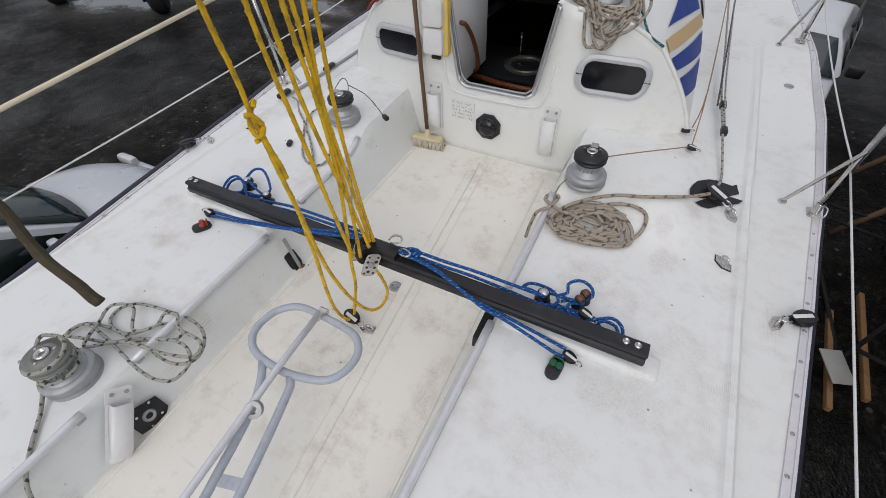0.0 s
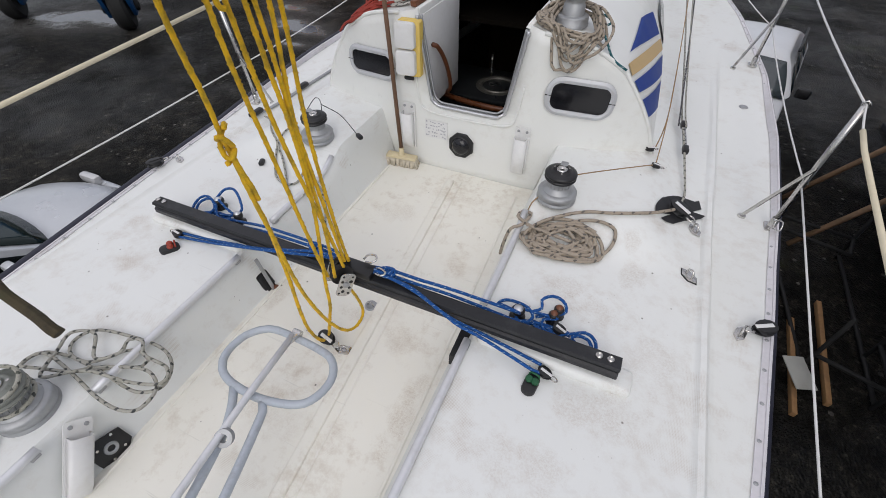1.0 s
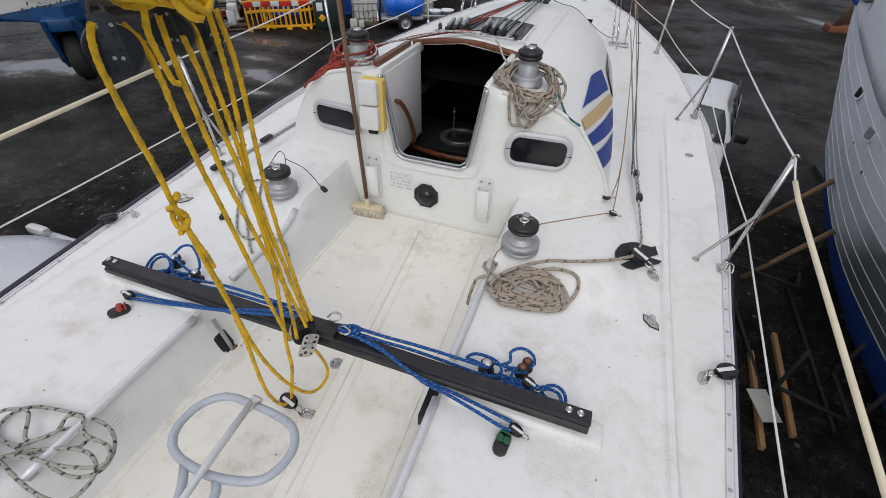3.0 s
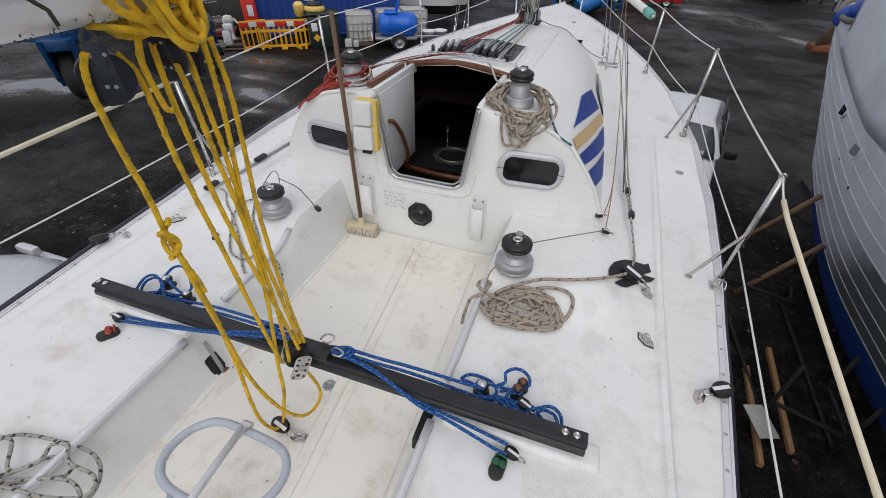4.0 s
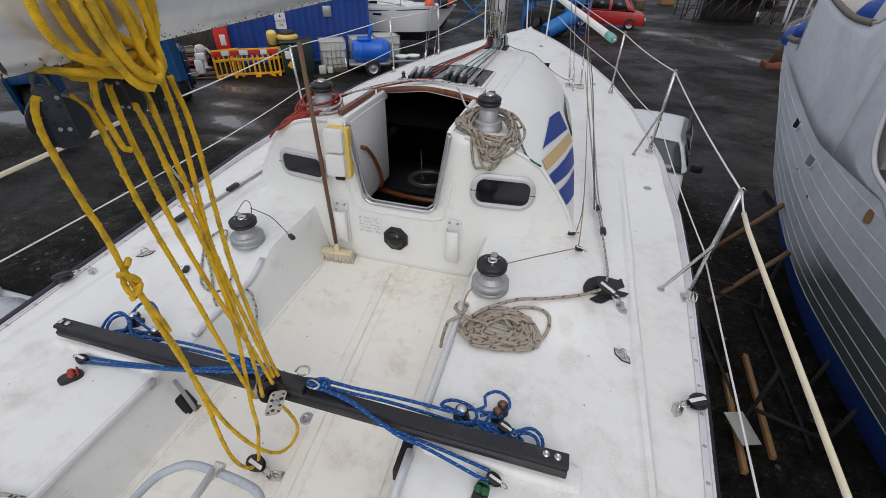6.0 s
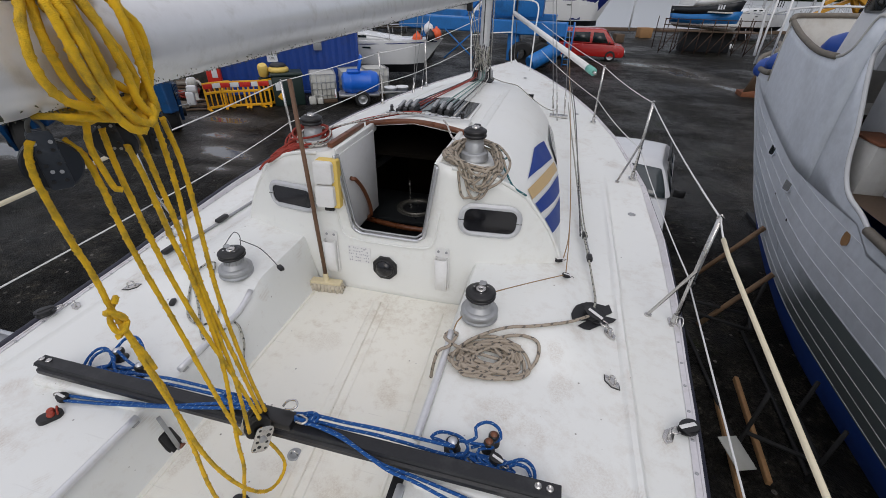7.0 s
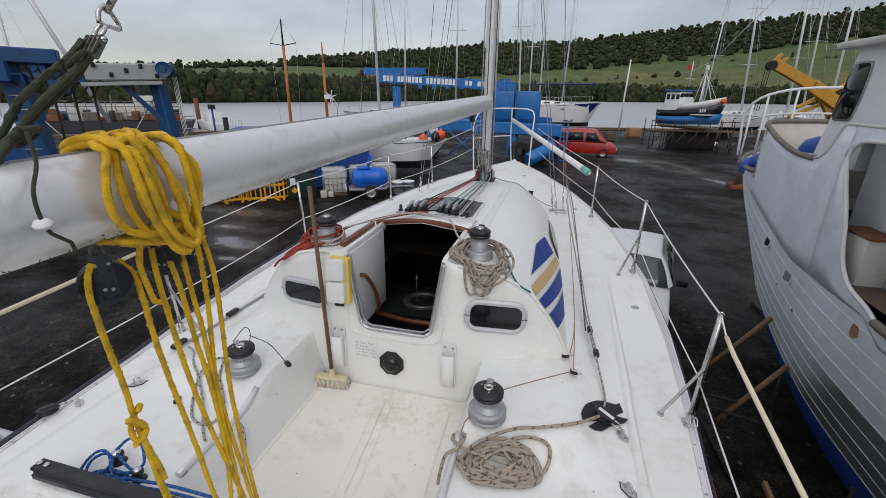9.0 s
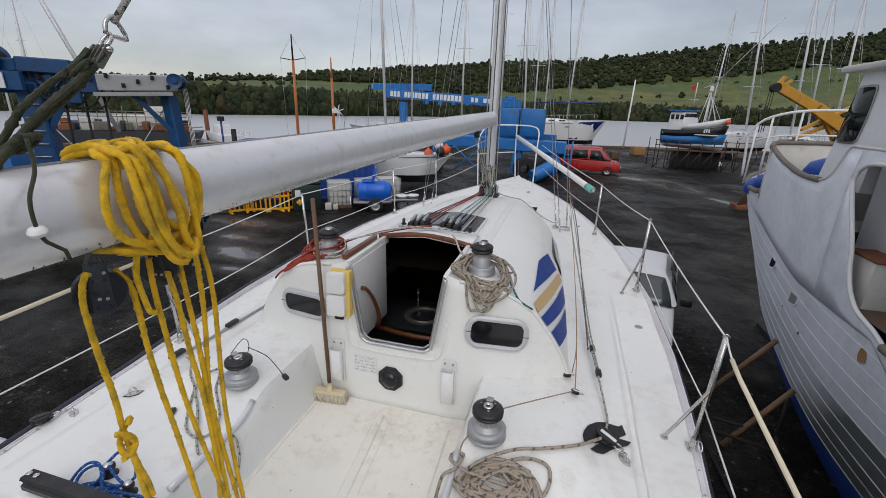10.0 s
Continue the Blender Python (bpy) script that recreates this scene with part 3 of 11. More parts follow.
# ---- rope and fitting materials ----
def rope_mat(name, col, fleck=None, dirt=(0.2, 0.17, 0.12), dirt_amt=0.4, fuzz=0.5, pitch=0.03, cover=0.55, turns=2, weave=0.006, weave_amt=0.18):
    """Braided line: strands wind along the mapped length, with tracer flecks and grime."""
    m, nt, b, tc = start(name)
    sp = nt.nodes.new("ShaderNodeSeparateXYZ")
    nt.links.new(tc.outputs["UV"], sp.inputs[0])
    u, v = sp.outputs[0], sp.outputs[1]
    tau = 2 * math.pi
    a = mth(nt, "SINE", mth(nt, "ADD", mth(nt, "MULTIPLY", u, tau * 4), mth(nt, "MULTIPLY", v, tau / weave)))
    c2 = mth(nt, "SINE", mth(nt, "SUBTRACT", mth(nt, "MULTIPLY", u, tau * 4), mth(nt, "MULTIPLY", v, tau / weave)))
    braid = mth(nt, "ADD", mth(nt, "MULTIPLY", a, 0.5), mth(nt, "MULTIPLY", c2, 0.5))
    col_n = ramp_node(nt, [(0.2, tuple(x * 0.72 for x in col)), (0.75, col)], mth(nt, "ADD", mth(nt, "MULTIPLY", braid, weave_amt), 0.58))
    if fleck:
        s1 = mth(nt, "SINE", mth(nt, "ADD", mth(nt, "MULTIPLY", u, tau * turns), mth(nt, "MULTIPLY", v, tau / pitch)))
        s2 = mth(nt, "SINE", mth(nt, "SUBTRACT", mth(nt, "MULTIPLY", u, tau), mth(nt, "MULTIPLY", v, tau / (pitch * 1.7))))
        f = mth(nt, "MULTIPLY", mth(nt, "GREATER_THAN", s1, cover), mth(nt, "GREATER_THAN", s2, 0.1))
        col_n = mix_node(nt, f, col_n, fleck)
    gr = noise_node(nt, tc.outputs["Object"], 22, 6, 0.65)
    col_n = mix_node(nt, ramp_node(nt, [(0.45, (0, 0, 0)), (0.75, (dirt_amt,) * 3)], gr), col_n, dirt)
    nt.links.new(col_n, b.inputs["Base Color"])
    b.inputs["Roughness"].default_value = 0.85
    b.inputs["Sheen Weight"].default_value = fuzz * 0.06
    h = mth(nt, "ADD", mth(nt, "MULTIPLY", braid, 0.5), mth(nt, "MULTIPLY", noise_node(nt, tc.outputs["Object"], 420, 3), 2.6 * fuzz))
    bump_node(nt, b, h, 0.6, 0.0015)
    return m


M["alu"] = mat("anodised aluminium", (0.62, 0.63, 0.65), 0.38, 1.0, 0.06, 10, (0.35, 0.34, 0.32), 0.4, 9)
M["toe_alu"] = mat("chalky pale alloy", (0.66, 0.645, 0.67), 0.6, 0.15, 0.08, 8, (0.38, 0.33, 0.28), 0.5, 7)
M["win_alu"] = mat("matt grey alloy", (0.56, 0.57, 0.59), 0.55, 0.35, 0.05, 10)
M["alu_grey"] = mat("dull cast alloy", (0.40, 0.41, 0.42), 0.5, 0.6, 0.08, 12, (0.2, 0.2, 0.19), 0.5, 14)
M["steel"] = mat("stainless steel", (0.58, 0.57, 0.55), 0.26, 1.0, 0.05, 20, (0.3, 0.2, 0.12), 0.35, 30)
M["dull_steel"] = mat("tarnished steel plate", (0.17, 0.165, 0.15), 0.45, 0.6, 0.15, 20, (0.05, 0.045, 0.03), 0.7, 30)
M["black"] = mat("black plastic", (0.012, 0.012, 0.013), 0.42, 0.0, 0.25, 20)
M["track"] = mat("black anodised track", (0.022, 0.023, 0.026), 0.42, 0.3, 0.2, 14, (0.09, 0.09, 0.09), 0.35, 12)
M["moss_alloy"] = mat("mossy cast alloy", (0.22, 0.23, 0.21), 0.55, 0.3, 0.15, 14, (0.06, 0.08, 0.03), 0.8, 26)
M["tube_alu"] = mat("dull silver tube", (0.68, 0.69, 0.71), 0.42, 0.35, 0.06, 10, (0.40, 0.39, 0.37), 0.4, 9)
M["sheave"] = mat("navy black sheave plastic", (0.007, 0.010, 0.016), 0.36, 0.0, 0.25, 20)
M["cheek"] = mat("worn anodised cheek plate", (0.034, 0.040, 0.050), 0.36, 0.4, 0.2, 14, (0.14, 0.14, 0.14), 0.4, 20)
M["tape"] = mat("black tape", (0.014, 0.014, 0.016), 0.55, 0.0, 0.3, 9, bump=0.4, bump_scale=30)
M["window"] = mat("smoked acrylic", (0.008, 0.008, 0.010), 0.09, 0.0, 0.1, 6)
M["white_pl"] = mat("white plastic", (0.74, 0.74, 0.73), 0.35, 0.0, 0.03, 8, (0.5, 0.46, 0.38), 0.25, 14)
M["cream_pl"] = mat("cream plastic", (0.66, 0.57, 0.37), 0.45, 0.0, 0.05, 8, (0.4, 0.32, 0.2), 0.3, 14)
M["yellow_pl"] = mat("yellowed plastic", (0.72, 0.52, 0.13), 0.45, 0.0, 0.06, 8)
M["paint_grey"] = mat("chipped grey paint", (0.42, 0.46, 0.51), 0.42, 0.1, 0.06, 10, (0.22, 0.21, 0.2), 0.6, 22)
M["teak"] = mat("varnished teak", (0.15, 0.052, 0.022), 0.3, 0.0, 0.3, 14)
M["broom_wood"] = mat("weathered broom wood", (0.14, 0.075, 0.042), 0.6, 0.0, 0.3, 16)
# near-black colour stands for the unlit space under the coachroof
M["unlit_black"] = mat("unlit dark lining", (0.005, 0.004, 0.003), 0.95, 0.0, 0.3, 6, spec=0.05)
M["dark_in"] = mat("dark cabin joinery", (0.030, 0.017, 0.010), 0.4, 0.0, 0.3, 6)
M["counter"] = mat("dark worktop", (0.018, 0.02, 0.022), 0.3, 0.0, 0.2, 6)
M["red_pl"] = mat("red plastic", (0.30, 0.035, 0.015), 0.5, 0.0, 0.2, 20)
M["green_pl"] = mat("green plastic", (0.01, 0.09, 0.035), 0.5, 0.0, 0.2, 20)
M["wire"] = mat("rigging wire", (0.45, 0.45, 0.45), 0.35, 1.0, 0.1, 40)
M["lifeline"] = mat("white coated wire", (0.68, 0.68, 0.67), 0.45, 0.0, 0.06, 20, (0.35, 0.35, 0.33), 0.4, 30)
M["sleeve"] = mat("cream plastic sleeve", (0.70, 0.63, 0.46), 0.5, 0.0, 0.06, 6, (0.35, 0.29, 0.18), 0.4, 8)
M["blue_dec"] = mat("blue stripe film", (0.012, 0.045, 0.25), 0.5, 0.0, 0.08, 6, spec=0.2)
M["tan_dec"] = mat("tan stripe film", (0.56, 0.40, 0.20), 0.5, 0.0, 0.05, 6, spec=0.2)
M["rubber_blue"] = mat("navy rubbing strake", (0.012, 0.013, 0.028), 0.5, 0.0, 0.2, 6)
M["boom"] = mat("weathered grey spar", (0.74, 0.75, 0.76), 0.32, 0.35, 0.05, 4, (0.30, 0.28, 0.21), 0.42, 15.0, 0.15, 90)
M["algae"] = mat("green-grey lichen film", (0.13, 0.135, 0.10), 0.7, 0.0, 0.3, 20)
M["aqua"] = mat("aqua rubber", (0.16, 0.45, 0.38), 0.5, 0.0, 0.1, 10)
M["ink"] = mat("faded ink", (0.42, 0.42, 0.45), 0.6, 0.0, 0.1, 10)
M["bristle"] = mat("pale bristles", (0.62, 0.56, 0.45), 0.8, 0.0, 0.25, 40)
M["r_yellow"] = rope_mat("yellow mainsheet braid", (0.90, 0.54, 0.010), None, (0.16, 0.13, 0.02), 0.85, 0.9, weave=0.0028, weave_amt=0.05)
M["r_blue"] = rope_mat("blue braid", (0.003, 0.078, 0.30), (0.30, 0.42, 0.55), (0.006, 0.04, 0.15), 0.3, 0.3, 0.022, 0.93)
M["r_beige"] = rope_mat("weathered beige braid", (0.40, 0.34, 0.27), (0.10, 0.09, 0.08), (0.2, 0.17, 0.13), 0.5, 0.5, 0.045, 0.6, 1)
M["r_grey"] = rope_mat("grey flecked braid", (0.42, 0.41, 0.36), (0.045, 0.05, 0.05), (0.2, 0.2, 0.14), 0.5, 0.5, 0.03, 0.35, 1)
M["r_red"] = rope_mat("red braid", (0.33, 0.040, 0.025), None, (0.15, 0.05, 0.04), 0.4, 0.5)
M["r_white"] = rope_mat("white flecked braid", (0.60, 0.58, 0.54), (0.06, 0.06, 0.07), (0.3, 0.28, 0.24), 0.4, 0.4, 0.03, 0.5)
M["r_tan"] = rope_mat("tan cord", (0.36, 0.23, 0.11), None, (0.14, 0.1, 0.06), 0.5, 0.5)
M["r_teal"] = rope_mat("teal braid", (0.02, 0.12, 0.14), (0.3, 0.4, 0.4), (0.03, 0.06, 0.06), 0.3, 0.4)
M["r_green"] = rope_mat("pale green braid", (0.16, 0.30, 0.27), (0.5, 0.5, 0.5), (0.1, 0.15, 0.14), 0.3, 0.4)
M["r_black"] = rope_mat("black flecked braid", (0.05, 0.05, 0.055), (0.4, 0.4, 0.4), (0.05, 0.05, 0.05), 0.3, 0.4)
M["moss_bark"] = mat("moss and brown slime on rope", (0.060, 0.046, 0.022), 0.8, 0.0, 0.45, 16, (0.020, 0.034, 0.006), 0.9, 24, 0.8, 120)
M["r_moss"] = rope_mat("mossy old braid", (0.040, 0.046, 0.020), None, (0.010, 0.020, 0.003), 1.0, 1.8, weave=0.0045, weave_amt=0.16)


def rope(name, pts, r, material, label, step=0.02, seg=8, closed=False, group="", hairy=0.0):
    bm = bmesh.new()
    tube(bm, smooth_path(pts, step, closed), r, seg, closed)
    if hairy:            # worn cover: fibres stand off the braid
        rnd = random.Random(len(pts) * 31 + int(1000 * abs(pts[0][1])))
        bm.normal_update()
        for v in bm.verts:
            v.co += v.normal * r * hairy * (rnd.uniform(-0.5, 0.4) + (1.5 if rnd.random() < 0.06 else 0))
    return tagged(part(name, bm, material), label, "rope", group)


def flat_coil(c, rx, ry, turns, r, seed, rot=0.0, base=zd, lead=(), tail=(), pile=1.0):
    """A dropped coil: loops that shift and overlap, lying on the deck."""
    rnd = random.Random(seed)
    ph = [rnd.uniform(0, 6.28) for _ in range(8)]
    pts = list(lead)
    n = turns * 14
    for i in range(n):
        a = i / 14 * 2 * math.pi
        k = i / 14
        sx = rx * (0.80 + 0.17 * math.sin(k * 1.9 + ph[0]) + 0.10 * math.sin(k * 4.3 + ph[1]))
        sy = ry * (0.78 + 0.19 * math.sin(k * 1.5 + ph[2]) + 0.11 * math.sin(k * 3.7 + ph[3]))
        x = sx * math.cos(a) + 0.16 * rx * math.sin(k * 1.3 + ph[4])
        y = sy * math.sin(a) + 0.16 * ry * math.sin(k * 1.7 + ph[5])
        X = c[0] + x * math.cos(rot) - y * math.sin(rot)
        Y = c[1] + x * math.sin(rot) + y * math.cos(rot)
        up = r * (1.0 + pile * (1.1 + 1.1 * math.sin(a * 1.37 + ph[6]) + 1.3 * (k / turns)))
        pts.append((X, Y, base(X, Y) + up))
    return pts + list(tail)


def heap(c, rx, ry, turns, r, seed, rot=0.0, base=zd, lead=(), tail=(), high=3.0, twist=0.45):
    """A bundle thrown down: bights of different size that cross each other, piled highest in the middle."""
    rnd = random.Random(seed)
    pts = list(lead)
    cx = cy = 0.0
    ex, ey, er = rx * 0.6, ry * 0.6, 0.0
    for t in range(turns):
        nx, ny = rnd.uniform(-0.26, 0.26) * rx, rnd.uniform(-0.26, 0.26) * ry
        k = rnd.choice((0.45, 0.62, 0.76, 0.86))
        fx, fy, fr = k * rx * rnd.uniform(0.85, 1.15), k * ry * rnd.uniform(0.8, 1.3), rnd.uniform(-twist, twist)
        lift = rnd.uniform(0.2, 1.0)
        for i in range(12):
            f = i / 12
            a = 2 * math.pi * f
            ux, uy = ex + (fx - ex) * f, ey + (fy - ey) * f
            rr = er + (fr - er) * f
            x0, y0 = ux * math.cos(a), uy * math.sin(a)
            x = cx + (nx - cx) * f + x0 * math.cos(rr) - y0 * math.sin(rr)
            y = cy + (ny - cy) * f + x0 * math.sin(rr) + y0 * math.cos(rr)
            d = math.hypot(x / rx, y / ry)
            X = c[0] + x * math.cos(rot) - y * math.sin(rot)
            Y = c[1] + x * math.sin(rot) + y * math.cos(rot)
            pts.append((X, Y, base(X, Y) + r * (1.0 + high * max(0, 1.15 - d) * lift + 0.8 * math.sin(a * 2 + t) ** 2)))
        cx, cy, ex, ey, er = nx, ny, fx, fy, fr
    return pts + list(tail)


# ---- yacht: trim, rails and joinery ----
def side_strip(y0, y1, n):
    return [y0 + (y1 - y0) * i / n for i in range(n + 1)]


def build_toe_rails():
    for sd, nm in ((1, "toe_rail"), (-1, "toe_rail")):
        bm = bmesh.new()
        fl = 0.030 if sd > 0 else 0.020
        prof = [(-fl, 0.0), (-fl, 0.004), (-0.006, 0.006), (-0.006, 0.010), (0.004, 0.009), (0.006, -0.03), (0.0, -0.03)]
        rows = []
        for y in side_strip(-3.38, 6.9, 70):
            h, z = hb(y), ze(y)
            rows.append([bm.verts.new((sd * (h + px), y, (zd(h - 0.03, y) if px < -0.015 else z) + pz + 0.002)) for px, pz in prof])
        for a, b in zip(rows, rows[1:]):
            for i in range(len(prof)):
                j = (i + 1) % len(prof)
                bm.faces.new((a[i], b[i], b[j], a[j]))
        bm.faces.new(rows[0])
        bm.faces.new(rows[-1])
        bmesh.ops.recalc_face_normals(bm, faces=bm.faces)
        rail = part(nm, bm, M["toe_alu"], yacht, "bolted aluminium toe rail")
        bolt = bmesh.new()
        lathe(bolt, [(0.0075, 0), (0.0075, 0.002), (0.004, 0.0035), (0, 0.0035)], 8)
        first = None
        for y in side_strip(-3.3, 6.6, 66):
            h = hb(y)
            if first is None:
                first = part("bolt", bolt, M["alu_grey"], rail)
                ob = first
            else:
                ob = new("bolt", first.data)
                ob.parent = rail
            ob.matrix_basis = pose(sd * (h - 0.019), y, zd(h - 0.03, y) + 0.0065)
        bm = bmesh.new()
        tube(bm, [(sd * (hb(y) + (0.008 if sd > 0 else 0.046)), y, ze(y) - (0.05 if sd > 0 else 0.038)) for y in side_strip(-3.38, 6.8, 70)], 0.032 if sd > 0 else 0.042, 12)
        part("rubbing_strake", bm, M["rubber_blue"], yacht, "dark navy rubbing strake")


def build_cockpit_trim():
    """Edge tubes, sole ribs, plinths under the track."""
    def edge_tube(x, y0, y1):
        th = thing("cockpit_edge_tube", pose(x, y0, zd(x, y0) + 0.018), "dull aluminium foot tube along the cockpit edge", "tube", "cockpit edge tubes")
        bm = bmesh.new()
        L = y1 - y0
        pts = [(0, L * i / 12, zd(x, y0 + L * i / 12) - zd(x, y0)) for i in range(13)]
        tube(bm, pts, 0.015, 14)
        part("tube", bm, M["tube_alu"], th)
        for yy in (0.02, L - 0.02):
            b2 = bmesh.new()
            box(b2, (0, yy, -0.012), (0.03, 0.03, 0.014), 0.003)
            part("foot", b2, M["alu_grey"], th)
    edge_tube(-0.572, -1.05, -0.52)
    edge_tube(-0.548, -2.0, -1.30)
    edge_tube(-0.530, -2.75, -2.20)
    edge_tube(0.548, -1.10, -0.53)
    edge_tube(0.552, -2.6, -1.285)
    # raised ribs moulded into the sole
    for xa, xb, w, h in ((-0.036, 0.055, 0.052, 0.012), (0.034, 0.119, 0.010, 0.004), (-0.462, -0.455, 0.012, 0.006), (0.395, 0.43, 0.014, 0.008)):
        bm = bmesh.new()
        L = math.hypot(1.0, xb - xa)
        m = pose(xa + (xb - xa) * 1.52, -0.10 - 1.42, 0.0, 0, 0, math.degrees(math.atan2(xb - xa, 1.0)))
        box(bm, (0, 0, 0.0), (w, 2.84 * L, h * 2), min(h, w / 2) * 0.85, m, 3)
        part("sole_rib", bm, M["sole"], yacht)
    for sd in (1, -1):
        bm = bmesh.new()
        box(bm, (sd * 0.86, -1.222, 0.222), (0.56, 0.10, 0.055), 0.022, None, 3)
        part("track_plinth", bm, M["deck"], yacht)


def build_stripes():
    """Film stripes on the coachroof's starboard and port sides, lifted off the moulding."""
    def patch(name, p0, p1, q0, q1, material, sd):
        # upper edge p0 to p1 and lower edge q0 to q1, each (y, s) on the coachroof side
        bm = bmesh.new()
        n = 10
        V = []
        for i in range(n + 1):
            u = i / n
            row = []
            for j in range(7):
                v = j / 6
                y = (p0[0] * (1 - u) + p1[0] * u) * (1 - v) + (q0[0] * (1 - u) + q1[0] * u) * v
                s = (p0[1] * (1 - u) + p1[1] * u) * (1 - v) + (q0[1] * (1 - u) + q1[1] * u) * v
                x, z = roof_point(s, y)
                row.append(bm.verts.new((sd * (x + 0.005), y, z + 0.003)))
            V.append(row)
        for i in range(n):
            for j in range(6):
                bm.faces.new((V[i][j], V[i + 1][j], V[i + 1][j + 1], V[i][j + 1]))
        bmesh.ops.remove_doubles(bm, verts=bm.verts, dist=0.0005)
        bmesh.ops.recalc_face_normals(bm, faces=bm.faces)
        part(name, bm, material, yacht)
    for sd in (1, -1):
        patch("blue_stripe", (0.98, 1.05), (1.47, 0.86), (0.34, 1.05), (1.42, 0.56), M["blue_dec"], sd)
        patch("tan_stripe", (0.20, 1.02), (1.42, 0.49), (0.165, 0.92), (1.52, 0.26), M["tan_dec"], sd)
        patch("blue_stripe", (0.165, 0.865), (1.5, 0.19), (0.165, 0.745), (1.1, 0.13), M["blue_dec"], sd)
        patch("blue_stripe", (0.17, 0.66), (1.0, 0.13), (0.18, 0.45), (0.62, 0.10), M["blue_dec"], sd)


def window_unit(cx, cz, w, h, tilt, lab):
    """A long rounded portlight: two-piece alloy frame and smoked pane."""
    y = aft_y(cx, cz)
    yaw = math.degrees(math.atan2(aft_y(cx + 0.1, cz) - aft_y(cx - 0.1, cz), 0.2))
    th = thing("window", pose(cx, y - 0.004, cz, 90 - 3.4, 0, yaw) @ pose(0, 0, 0, 0, 0, tilt), lab, "window", "portlights in the bulkhead", "structure")
    bm = bmesh.new()
    outer, inner = rounded(w, h, h * 0.42, 7), rounded(w - 0.062, h - 0.062, h * 0.22, 7)
    mid = rounded(w - 0.03, h - 0.03, h * 0.36, 7)
    lay = [[bm.verts.new((x, yy, z)) for x, yy in o] for o, z in ((outer, 0.0), (outer, 0.008), (mid, 0.016), (inner, 0.012), (inner, 0.0))]
    n = len(outer)
    for a, b in zip(lay, lay[1:]):
        for i in range(n):
            j = (i + 1) % n
            bm.faces.new((a[i], a[j], b[j], b[i]))
    bmesh.ops.recalc_face_normals(bm, faces=bm.faces)
    part("window_frame", bm, M["win_alu"], th, "grey alloy frame")
    bm = bmesh.new()
    plate(bm, rounded(w - 0.06, h - 0.06, h * 0.22, 7), 0.006)
    part("pane", bm, M["window"], th, "dark smoked pane")
    for sx in (-1, 1):
        bm = bmesh.new()
        box(bm, (sx * (w / 2 - 0.016), 0, 0.0135), (0.032, 0.003, 0.006))
        part("frame_joint", bm, M["black"], th)


